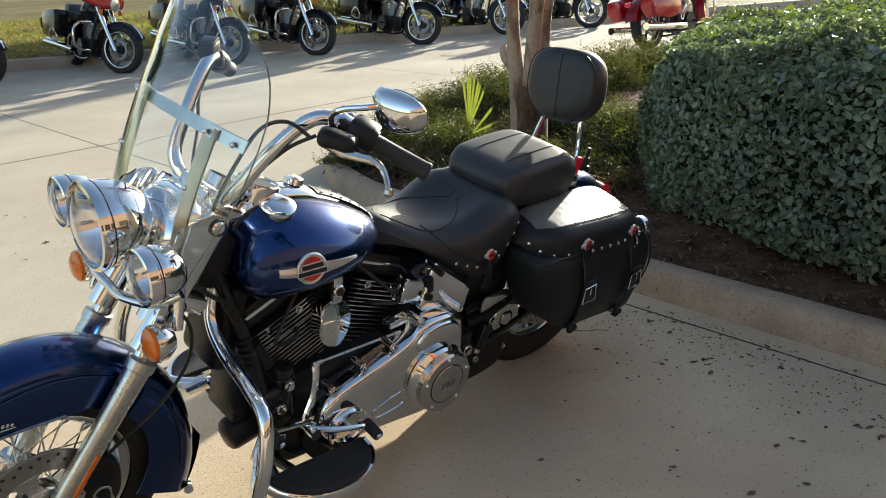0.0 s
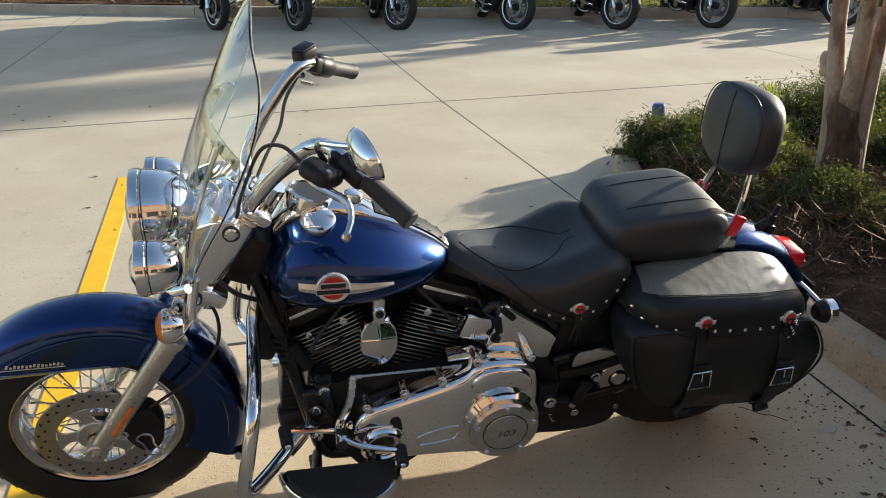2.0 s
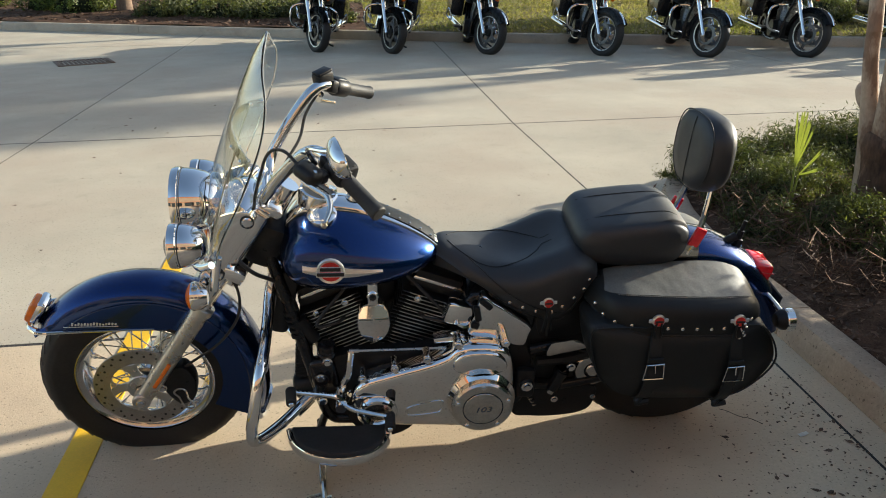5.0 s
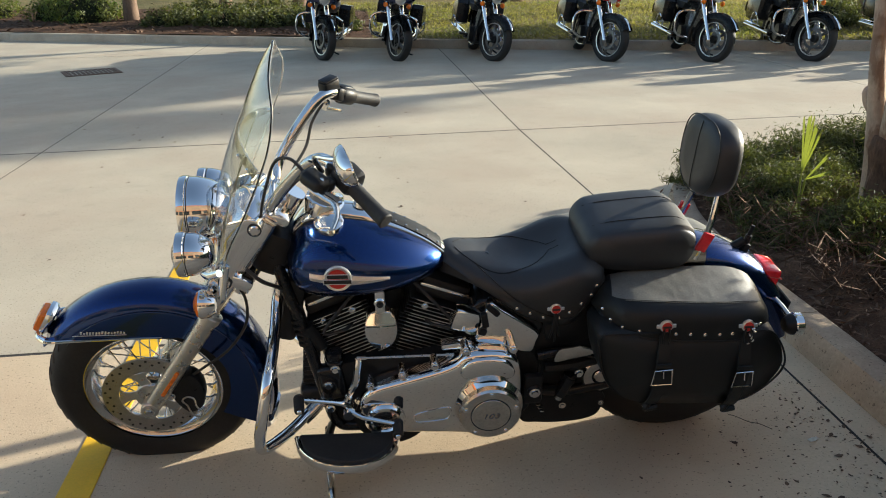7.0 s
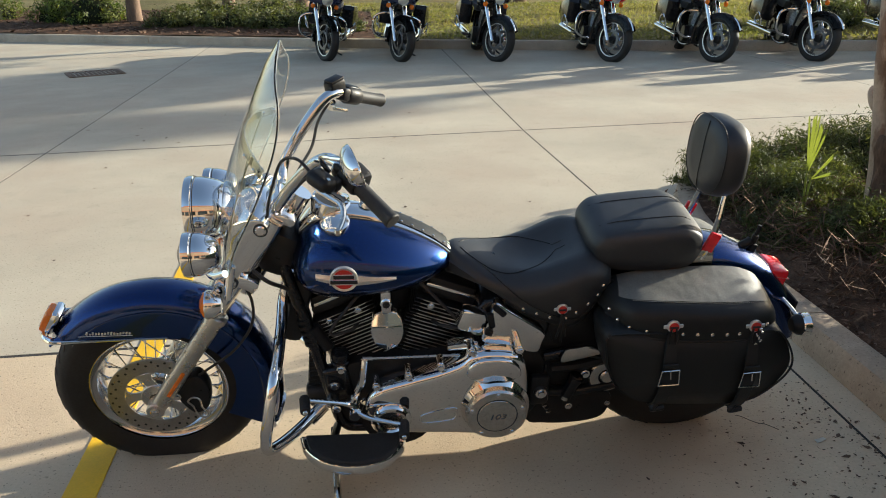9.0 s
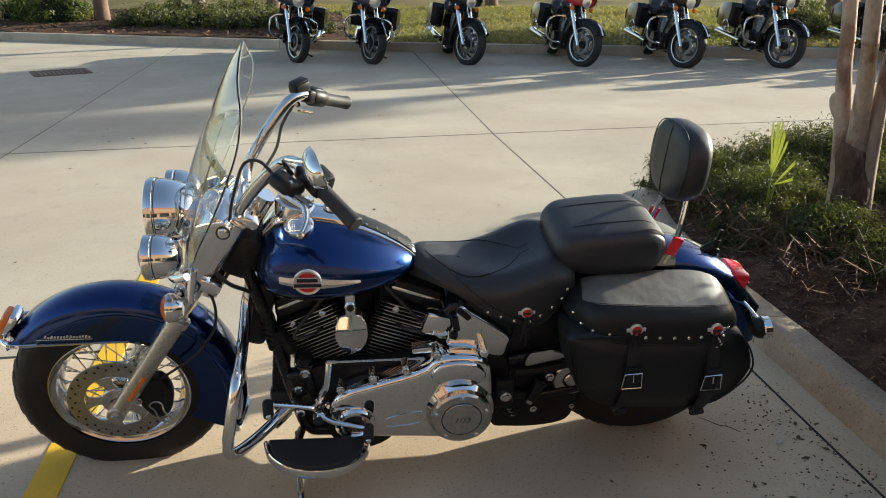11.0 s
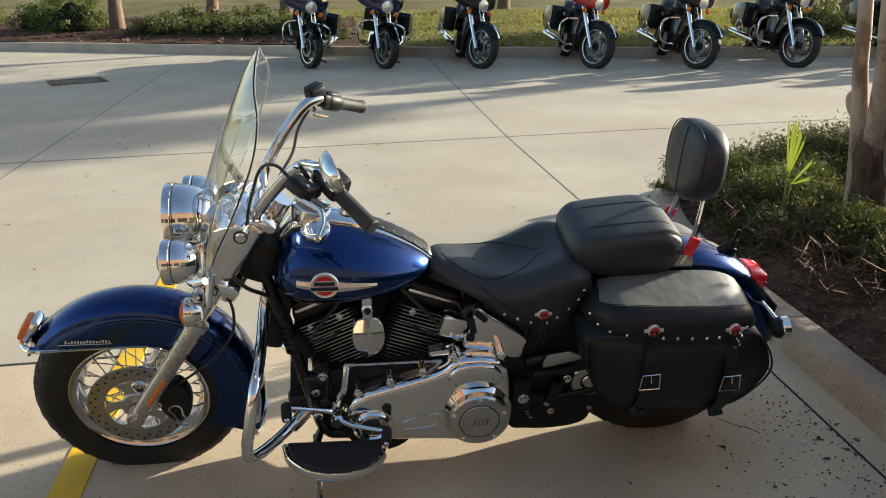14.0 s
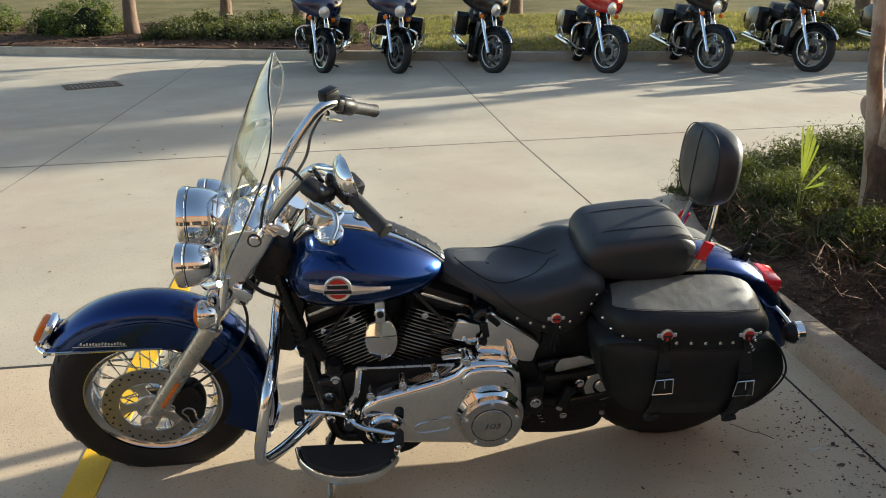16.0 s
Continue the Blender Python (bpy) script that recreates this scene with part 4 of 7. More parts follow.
# ---- tank ----
TX = [0.525, 0.55, 0.60, 0.66, 0.72, 0.78, 0.84, 0.90, 0.945, 0.972]
TW = [0.105, 0.148, 0.174, 0.182, 0.182, 0.172, 0.152, 0.118, 0.080, 0.040]
TB = [0.690, 0.650, 0.630, 0.626, 0.626, 0.630, 0.638, 0.652, 0.666, 0.675]
TT = [0.785, 0.830, 0.860, 0.862, 0.852, 0.834, 0.808, 0.774, 0.742, 0.716]
rings = []
for k in range(33):
    x = TX[0] + (TX[-1] - TX[0]) * k / 32
    rings.append(ring_section(x, smooth_interp(TX, TW, x), smooth_interp(TX, TB, x), smooth_interp(TX, TT, x), 2.45, 40, 0.28))
tank = part("fuel_tank", loft(rings), PAINT, bike, "teardrop metallic blue fuel tank", sharp=60)


def tank_side(x, z, off=0.0):
    w, lo, hi = smooth_interp(TX, TW, x), smooth_interp(TX, TB, x), smooth_interp(TX, TT, x)
    c, h = (lo + hi) / 2, (hi - lo) / 2
    q = max(-0.999, min(0.999, (z - c) / h))
    y = w * (1 - abs(q) ** 2.45) ** (1 / 2.45) * (1 - 0.28 * max(0.0, q))
    return Vector((x, -(y + off), z))


for s in (-1, 1):
    c = Vector((0.646, s * 0.072, 0.856))
    part("filler_cap", lathe([(0, -0.012), (0.040, -0.012), (0.042, 0.0), (0.041, 0.006), (0.034, 0.012), (0.018, 0.016), (0, 0.017)], Matrix.Translation(c) @ Matrix.Rotation(radians(-14 * s), 4, "X") @ Matrix.Rotation(radians(-2), 4, "Y"), 36), CHROME, tank, "round chrome filler cap")
crown = []
for k in range(21):
    x = 0.545 + 0.425 * k / 20
    top = smooth_interp(TX, TT, x)
    w = 0.052 - 0.020 * (k / 20)
    h = 0.020 if k < 11 else 0.013
    if k < 3:
        h *= 0.4 + 0.2 * k
    crown.append([Vector((x, w * math.cos(math.pi * q / 10), top - 0.010 + (h + 0.010) * math.sin(math.pi * q / 10) ** 0.7 if 0 < q < 10 else top - 0.012)) for q in range(11)])
console = part("tank_console", loft(crown, closed=False), CHROME, tank, "chrome tank console with a speedometer")
part("console_seal", joined(*[tube([(0.545 + 0.425 * k / 12, s * (0.053 - 0.020 * k / 12), smooth_interp(TX, TT, 0.545 + 0.425 * k / 12) - 0.006) for k in range(13)], 0.004, 6, 1) for s in (-1, 1)]), RUBBER, tank)
part("speedometer", lathe([(0, -0.03), (0.052, -0.03), (0.056, 0.0), (0.054, 0.012), (0.048, 0.014), (0.046, 0.008), (0, 0.008)], Matrix.Translation((0.635, 0, 0.883)) @ Matrix.Rotation(radians(18), 4, "Y"), 40), CHROME, console, "round speedometer in a chrome bezel")
part("dial", lathe([(0, 0.0095), (0.046, 0.0095), (0.046, 0.0085), (0, 0.0085)], Matrix.Translation((0.635, 0, 0.883)) @ Matrix.Rotation(radians(18), 4, "Y"), 40), BLACK_ENAMEL, console)
part("ignition_knob", lathe([(0, 0), (0.024, 0), (0.022, 0.014), (0.012, 0.018), (0, 0.018)], Matrix.Translation((0.735, 0, 0.868)) @ Matrix.Rotation(radians(15), 4, "Y"), 24), CHROME, console)
part("console_leather", loft([[Vector((x, y, smooth_interp(TX, TT, x) + 0.0158 - 6.0 * y * y)) for y in (-0.031, -0.015, 0, 0.015, 0.031)] for x in (0.785, 0.82, 0.855, 0.89, 0.925, 0.962)], closed=False), LEATHER, console, "black tooled leather insert")
for k in range(6):
    for s in (-1, 1):
        x = 0.80 + 0.03 * k
        part("rivet", lathe([(0.004, 0), (0.003, 0.003), (0, 0.004)], Matrix.Translation((x, s * 0.024, smooth_interp(TX, TT, x) + 0.0118)) @ Matrix.Rotation(radians(20), 4, "Y"), 8), CHROME, console)

# tank badge
bc = tank_side(0.664, 0.744, 0.002)
badge_n = Vector((-0.06, -0.990, 0.06)).normalized()
bm_pose = Matrix.Translation(bc) @ badge_n.to_track_quat("Z", "Y").to_matrix().to_4x4()
badge = part("tank_badge", moved(lathe([(0, -0.004), (0.038, -0.004), (0.038, 0.002), (0.0355, 0.0042), (0.0335, 0.003), (0, 0.003)], None, 44), bm_pose), WHITE_METAL, tank, "round red and black badge on a tapered metal bar")
part("badge_disc", moved(lathe([(0, 0.0045), (0.029, 0.0045), (0.029, 0.003), (0, 0.003)], None, 36), bm_pose), RED_ENAMEL, badge)
part("badge_scroll", joined(moved(rbox(0.060, 0.0150, 0.002, 0.0008, pose(0, 0.0085, 0.0048), 1), bm_pose), moved(rbox(0.078, 0.0150, 0.002, 0.0008, pose(0, -0.0085, 0.0048), 1), bm_pose)), WHITE_METAL, badge)
part("badge_band", joined(moved(rbox(0.056, 0.0115, 0.002, 0.0008, pose(0, 0.008, 0.0055), 1), bm_pose), moved(rbox(0.074, 0.0115, 0.002, 0.0008, pose(0, -0.0075, 0.0055), 1), bm_pose)), BLACK_ENAMEL, badge)
wing = []
for k in range(17):
    x = 0.588 + 0.218 * k / 16
    h = 0.009 + 0.006 * min(1, k / 6) if k < 7 else 0.016 * (1 - 0.75 * (k - 7) / 9)
    z = 0.745 - 0.019 * (k / 16)
    wing.append([tank_side(x, z - h, -0.002), tank_side(x, z - h, 0.002), tank_side(x, z, 0.0042), tank_side(x, z + h, 0.002), tank_side(x, z + h, -0.002)])
part("badge_bar", loft(wing), WHITE_METAL, badge)

# ---- engine ----
CX, CZ = 0.800, 0.205


engine = part("crankcase", joined(plate(curve2([(0.60, 0.30), (0.63, 0.39), (0.72, 0.415), (0.86, 0.415), (0.97, 0.42), (1.02, 0.36), (1.0, 0.22), (0.90, 0.15), (0.72, 0.145), (0.62, 0.19)], 4), -0.125, 0.125, 0.012),
                                  rod((CX, -0.14, CZ), (CX, 0.15, CZ), 0.115, 28)), BLACK_METAL, bike, "black V-twin crankcase")
for side, ang in ((-1, -22.5), (1, 22.5)):
    a = radians(ang)
    m = Matrix.Translation((CX, 0, CZ)) @ Matrix.Rotation(a, 4, "Y")
    cyl = part("cylinder", lathe([(0, 0.19), (0.058, 0.19), (0.058, 0.40), (0, 0.40)], m, 30), BLACK_METAL, bike, "black finned cylinder with bright fin edges")
    for k in range(17):
        d = 0.196 + 0.0125 * k
        head = k >= 12
        hx, hy = (0.096, 0.092) if head else (0.084 + 0.0015 * k, 0.086)
        part("fin", rbox(2 * hx, 2 * hy, 0.0036, 0.0015, m @ pose(0, 0, d), 1), BLACK_METAL, cyl)
        e = []
        for q in range(13):
            u = -1 + q / 6
            e.append(m @ Vector((hx * 0.985 * u, -hy * 1.004 + 0.010 * abs(u) ** 8, d)))
        part("fin_edge", tube(e, 0.0016, 4, 1), FIN_EDGE, cyl)
    part("rocker_box", joined(moved(rbox(0.165, 0.155, 0.030, 0.010, pose(0, 0, 0.423)), m), moved(rbox(0.150, 0.140, 0.034, 0.014, pose(0, 0, 0.45)), m)), BLACK_METAL, cyl)
    part("rocker_cover", moved(rbox(0.158, 0.148, 0.018, 0.008, pose(0, 0, 0.438)), m), CHROME, cyl)
    part("spark_plug_lead", tube([m @ Vector((0.02 * -side, -0.088, 0.335)), m @ Vector((0.0, -0.125, 0.35)), m @ Vector((0.05 * side, -0.12, 0.37)), Vector((CX + 0.06 * side, -0.06, 0.66))], 0.0055, 8, 6), CABLE, cyl)
    for q in (-1, 1):
        part("head_bolt", bolt(m @ Vector((q * 0.045, -0.094, 0.385)), 0.007, 0.008), CHROME, cyl)

# horn between the cylinders
def horn_shape():
    """A shield-shaped shell: an arched upper facet, a ridge, and two lower facets."""
    rim = [(-0.045, -0.164, 0.016), (-0.043, -0.158, 0.034), (-0.030, -0.152, 0.054), (0.0, -0.152, 0.065), (0.030, -0.152, 0.054), (0.043, -0.158, 0.034), (0.045, -0.164, 0.016),
           (0.047, -0.160, -0.012), (0.040, -0.160, -0.040), (0.027, -0.162, -0.058), (0.0, -0.170, -0.066), (-0.027, -0.162, -0.058), (-0.040, -0.160, -0.040), (-0.047, -0.160, -0.012)]
    bm = bmesh.new()
    at = lambda p: bm.verts.new((0.778 + p[0], p[1], 0.548 + p[2]))
    front = [at(p) for p in rim]
    back = [at((p[0] * 0.97, -0.118, p[2] * 0.97)) for p in rim]
    mid = at((0.0, -0.176, 0.023))
    bm.faces.new((front[0], front[1], front[2], front[3], mid))
    bm.faces.new((front[3], front[4], front[5], front[6], mid))
    bm.faces.new([mid] + front[6:11])
    bm.faces.new([mid] + front[10:14] + [front[0]])
    for k in range(14):
        bm.faces.new((front[k], back[k], back[(k + 1) % 14], front[(k + 1) % 14]))
    bmesh.ops.recalc_face_normals(bm, faces=bm.faces[:])
    bmesh.ops.bevel(bm, geom=bm.edges[:], offset=0.003, segments=2, affect="EDGES", clamp_overlap=True)
    return bm


horn = part("horn_cover", horn_shape(), CHROME, bike, "chrome shield-shaped horn cover with a ridge", sharp=24)
part("horn_bracket", joined(rbox(0.030, 0.02, 0.075, 0.006, pose(0.778, -0.155, 0.645)), disc_y(0.017, -0.172, -0.15, (0.778, 0.645), 20, 0.003)), CHROME, horn)
part("horn_bolt", bolt((0.778, -0.172, 0.645), 0.007, 0.008), BLACK_ENAMEL, horn)
for q in [horn] + list(horn.children):
    q.data.transform(Matrix.Translation((-0.003, 0.022, -0.017)))

# primary cover
PRIM = [(0.700, 0.275), (0.708, 0.325), (0.745, 0.362), (0.83, 0.388), (0.93, 0.415), (0.985, 0.437), (1.015, 0.462), (1.06, 0.472), (1.14, 0.462), (1.178, 0.42), (1.188, 0.30), (1.17, 0.22), (1.12, 0.170), (1.05, 0.160), (0.96, 0.170), (0.86, 0.180), (0.77, 0.192), (0.72, 0.225)]
primary = part("primary_cover", plate(curve2(PRIM, 5), -0.205, -0.125, 0.022, 4), CHROME, bike, "polished chrome primary cover")
part("derby_boss", disc_y(0.103, -0.228, -0.19, (1.087, 0.278), 56, 0.018), CHROME, primary)
part("boss_neck", plate(curve2([(1.0, 0.40), (1.03, 0.455), (1.13, 0.45), (1.16, 0.39), (1.08, 0.36)], 5), -0.216, -0.18, 0.012, 3), CHROME, primary)
derby = part("derby_cover", disc_y(0.092, -0.250, -0.225, (1.087, 0.278), 60, 0.006), CHROME_WORN, primary, "round brushed chrome derby cover lettered 103")
part("derby_ring", disc_y(0.061, -0.2512, -0.249, (1.087, 0.278), 48, 0.0005, 0.0585), BLACK_METAL, derby)
part("derby_inset", disc_y(0.058, -0.2522, -0.2490, (1.087, 0.278), 48, 0.001), CHROME_WORN, derby)
for k in range(5):
    a = radians(90 + 72 * k)
    part("derby_screw", bolt((1.087 + 0.079 * math.cos(a), -0.250, 0.278 + 0.079 * math.sin(a)), 0.0055, 0.005), CHROME, derby)
writing("numerals", "103", 0.026, Matrix.Translation((1.087, -0.2530, 0.274)) @ Matrix.Rotation(radians(90), 4, "X") @ Matrix.Diagonal((1.35, 1, 1, 1)), CAST_GREY, derby, 0.0006, 0.25)
part("inspection_dome", tube([(0.775 + 0.050 * math.cos(t), -0.208, 0.250 + 0.046 * math.sin(t)) for t in [2 * math.pi * k / 28 for k in range(28)]], 0.011, 10, 1, True), CHROME, primary)
part("dome_plate", disc_y(0.043, -0.208, -0.198, (0.775, 0.250), 28, 0.003), CHROME_WORN, primary)
part("embossed_panel", tube([(x, -0.2055, z) for x, z in curve2([(0.862, 0.245), (0.875, 0.262), (0.955, 0.280), (0.972, 0.270), (0.966, 0.240), (0.945, 0.232), (0.885, 0.228), (0.866, 0.232)], 4)], 0.0028, 6, 1, True), CHROME, primary)
for x, z in ((0.735, 0.372), (0.83, 0.405), (0.925, 0.432), (1.015, 0.478), (1.155, 0.475)):
    part("cover_bolt", joined(disc_y(0.012, -0.196, -0.15, (x, z), 14, 0.003), bolt((x, -0.196, z), 0.008, 0.010)), CHROME, primary)
part("shift_rod", joined(rod((0.705, -0.150, 0.443), (0.985, -0.150, 0.435), 0.0036, 10), rod((0.70, -0.150, 0.443), (0.728, -0.150, 0.442), 0.0058, 10), rod((0.962, -0.150, 0.436), (0.985, -0.150, 0.435), 0.0058, 10)), ALUMINIUM, bike, "thin shift linkage rod")
part("shift_arm", tube([(0.705, -0.155, 0.443), (0.700, -0.165, 0.41), (0.692, -0.168, 0.365), (0.670, -0.172, 0.318), (0.662, -0.175, 0.285)], [0.011, 0.010, 0.011, 0.011, 0.012], 10, 5), CHROME, bike, "curved chrome shift arm")
reg = part("regulator", rbox(0.045, 0.125, 0.15, 0.012, pose(0.555, 0.0, 0.350, 0, 6, 0)), BLACK_METAL, bike, "black finned regulator")
for k in range(8):
    part("cooling_fin", rbox(0.052, 0.128, 0.005, 0.002, pose(0.553 + 0.0016 * k, 0.0, 0.288 + 0.017 * k), 1), BLACK_METAL, reg)
part("cam_cap", joined(lathe([(0, -0.03), (0.024, -0.03), (0.026, 0.0), (0.027, 0.016), (0.024, 0.024), (0.016, 0.027), (0, 0.028)], pose(0.634, -0.118, 0.428, 8, 0, 0), 24), lathe([(0.028, -0.012), (0.030, -0.010), (0.030, -0.004), (0.028, -0.002)], pose(0.634, -0.118, 0.428, 8, 0, 0), 24, True)), PAINT_BLACK, bike, "round black sensor cap")
part("mount_block", joined(rbox(0.085, 0.05, 0.13, 0.022, pose(0.622, -0.115, 0.335, 0, -8, 0), 3), disc_y(0.024, -0.147, -0.13, (0.612, 0.332), 20, 0.004)), PAINT_BLACK, bike, "rounded black engine mount")
part("front_canister", joined(rod((0.560, -0.100, 0.530), (0.600, -0.100, 0.455), 0.019, 18), rod((0.559, -0.100, 0.533), (0.563, -0.100, 0.525), 0.021, 18)), BLACK_PLASTIC, bike, "small black breather canister")
for k in range(5):
    q = k / 4
    part("loom_clip", rod((0.536 + 0.016 * q, -0.098 - 0.008 * q, 0.560 - 0.075 * q), (0.538 + 0.016 * q, -0.099 - 0.008 * q, 0.551 - 0.075 * q), 0.0195, 16), BLACK_PLASTIC, bike)
part("intake_manifold", joined(rbox(0.13, 0.11, 0.15, 0.03, pose(0.785, 0.01, 0.60)), rod((0.785, 0.0, 0.60), (0.785, 0.14, 0.60), 0.045, 18)), BLACK_METAL, bike)
part("oil_filter", lathe([(0, -0.03), (0.036, -0.03), (0.044, 0.0), (0.044, 0.064), (0.040, 0.074), (0.030, 0.080), (0, 0.082)], Matrix.Translation((0.600, -0.03, 0.235)) @ Matrix.Rotation(radians(-100), 4, "Y"), 26), BLACK_METAL, bike)
for x, z in ((0.612, 0.345), (0.612, 0.255), (0.70, 0.28), (0.635, 0.405)):
    part("frame_bolt", bolt((x, -0.145, z), 0.010, 0.012), CHROME, bike)
part("breather_clamp", joined(lathe([(0, 0), (0.036, 0), (0.040, 0.006), (0.040, 0.014), (0.036, 0.02), (0.036, 0.055), (0.040, 0.060), (0.040, 0.068), (0, 0.07)], between((1.03, -0.075, 0.505), (1.045, -0.135, 0.54))[0], 28)), CHROME, bike, "chrome starter end cover")
part("starter_cover", rbox(0.085, 0.05, 0.075, 0.016, pose(1.022, -0.128, 0.548, 0, 18, 0)), CHROME, bike)
part("solenoid_cover", rbox(0.095, 0.04, 0.022, 0.008, pose(0.995, -0.13, 0.462, 0, -3, 0)), CHROME, bike)
part("gearbox", plate(curve2([(0.99, 0.20), (0.99, 0.43), (1.08, 0.48), (1.22, 0.42), (1.26, 0.32), (1.22, 0.2), (1.1, 0.16)], 4), -0.12, 0.12, 0.012), BLACK_METAL, bike)

# oil tank and its chrome side cover
part("oil_tank", plate(curve2([(1.02, 0.50), (1.06, 0.60), (1.20, 0.60), (1.26, 0.52), (1.23, 0.43), (1.10, 0.43)], 4), -0.125, 0.125, 0.02, 3), PAINT_BLACK, bike)
part("side_cover", plate(curve2([(1.049, 0.482), (1.066, 0.545), (1.089, 0.612), (1.125, 0.588), (1.178, 0.548), (1.236, 0.500), (1.232, 0.464), (1.215, 0.426), (1.15, 0.446), (1.10, 0.463)], 4), -0.155, -0.11, 0.014, 3), CHROME, bike, "chrome oil tank side cover")
part("wiring_plug", joined(rbox(0.045, 0.02, 0.018, 0.005, pose(1.098, -0.155, 0.590, 0, 45, 0)), rbox(0.02, 0.02, 0.05, 0.005, pose(1.075, -0.15, 0.555, 0, -10, 0)), rbox(0.024, 0.018, 0.02, 0.005, pose(1.068, -0.16, 0.520, 0, 20, 0))), BLACK_PLASTIC, bike, "black wiring connectors")

# ---- frame ----
for s in (-1, 1):
    part("frame_rail", tube([(0.47, s * 0.04, 0.82), (0.50, s * 0.07, 0.70), (0.555, s * 0.105, 0.50), (0.60, s * 0.115, 0.28), (0.63, s * 0.12, 0.178), (0.70, s * 0.12, 0.156), (0.95, s * 0.12, 0.152), (1.15, s * 0.12, 0.158), (1.23, s * 0.112, 0.22), (1.26, s * 0.098, 0.40), (1.27, s * 0.095, 0.55)], 0.0175, 12, 5), PAINT_BLACK, bike, "black tubular frame rail")
    part("swingarm", joined(tube([(1.20, s * 0.135, 0.28), (1.35, s * 0.12, 0.245), (1.55, s * 0.115, 0.28), (RX + 0.03, s * 0.115, RZ)], 0.020, 12, 5), tube([(1.24, s * 0.135, 0.40), (1.36, s * 0.125, 0.40), (1.55, s * 0.118, 0.33), (RX, s * 0.115, RZ + 0.01)], 0.017, 12, 5)), PAINT_BLACK, bike)
    part("fender_strut", tube([(1.34, s * 0.105, 0.60), (1.5, s * 0.105, 0.63), (1.65, s * 0.105, 0.655), (1.78, s * 0.105, 0.63)], [0.016, 0.016, 0.016, 0.012], 10, 5), PAINT_BLACK, bike)
part("backbone", rod((0.48, 0, 0.74), (1.1, 0, 0.66), 0.03, 16), PAINT_BLACK, bike)
part("down_tube_box", rbox(0.06, 0.16, 0.22, 0.02, pose(0.52, 0, 0.57, 0, 14, 0)), BLACK_METAL, bike)
part("coil_cover", rbox(0.10, 0.16, 0.14, 0.03, pose(0.485, 0, 0.76, 0, 25, 0)), BLACK_METAL, bike)
part("frame_lug", joined(rbox(0.06, 0.03, 0.11, 0.012, pose(1.23, -0.155, 0.29)), disc_y(0.022, -0.178, -0.14, (1.232, 0.292), 20, 0.004)), BLACK_METAL, bike)
part("lug_bolt", bolt((1.232, -0.178, 0.292), 0.012, 0.012), CHROME, bike)
# added bright plate: a highlight on the upper swingarm, given a shape
part("swingarm_cover", plate(curve2([(1.301, 0.434), (1.338, 0.441), (1.370, 0.446), (1.392, 0.439), (1.424, 0.420), (1.390, 0.408), (1.340, 0.399), (1.290, 0.391)], 3), -0.162, -0.152, 0.003), CHROME_WORN, bike, "bright plate standing in for light reflected off the upper swingarm")
part("belt_pulley", joined(disc_y(0.062, -0.128, -0.112, (1.452, 0.296), 36, 0.006, 0.030), disc_y(0.024, -0.132, -0.112, (1.452, 0.296), 24, 0.004)), CHROME_WORN, bike, "round polished pulley")
part("belt_guard", tube([(1.27, -0.125, 0.345), (1.36, -0.128, 0.352), (1.46, -0.124, 0.372), (1.56, -0.118, 0.40)], [0.016, 0.018, 0.016, 0.010], 8, 4), BLACK_PLASTIC, bike)
part("battery_box", rbox(0.10, 0.20, 0.26, 0.02, pose(1.285, 0, 0.40)), BLACK_METAL, bike)
part("lower_cover", plate(curve2([(1.19, 0.17), (1.19, 0.46), (1.26, 0.50), (1.38, 0.47), (1.44, 0.40), (1.43, 0.22), (1.36, 0.155), (1.26, 0.145)], 4), -0.118, -0.100, 0.006), BLACK_METAL, bike, "black lower frame cover")
part("belt_shield", plate(curve2([(1.205, 0.24), (1.205, 0.135), (1.26, 0.118), (1.335, 0.112), (1.42, 0.120), (1.462, 0.150), (1.466, 0.225), (1.36, 0.235)], 4), -0.124, -0.112, 0.005), BLACK_METAL, bike, "black lower belt shield")
part("side_panel", plate(curve2([(1.27, 0.44), (1.27, 0.62), (1.36, 0.655), (1.44, 0.64), (1.45, 0.52), (1.40, 0.44)], 4), -0.121, -0.112, 0.004), BLACK_PLASTIC, bike, "black plastic panel under the seat")
part("cover_bolt", bolt((1.376, -0.135, 0.322), 0.010, 0.012), CHROME, bike)
part("shock_canister", joined(rod((1.352, -0.136, 0.318), (1.322, -0.136, 0.243), 0.021, 16), rod((1.350, -0.136, 0.312), (1.344, -0.136, 0.298), 0.024, 16)), PAINT_BLACK, bike, "black shock absorber body")
part("shock_end", rod((1.324, -0.138, 0.246), (1.316, -0.138, 0.228), 0.013, 14), CHROME_WORN, bike)
part("stand_spring", tube([(1.242 + 0.0022 * k + 0.006 * math.cos(2.1 * k), -0.140 + 0.006 * math.sin(2.1 * k), 0.232 - 0.0044 * k) for k in range(14)], 0.0022, 6, 2), CHROME_WORN, bike, "small bright stand spring")
part("shield_bolt", bolt((1.337, -0.125, 0.186), 0.008, 0.008), CHROME, bike)
part("shield_bolt", bolt((1.462, -0.125, 0.186), 0.006, 0.006), ALUMINIUM, bike)

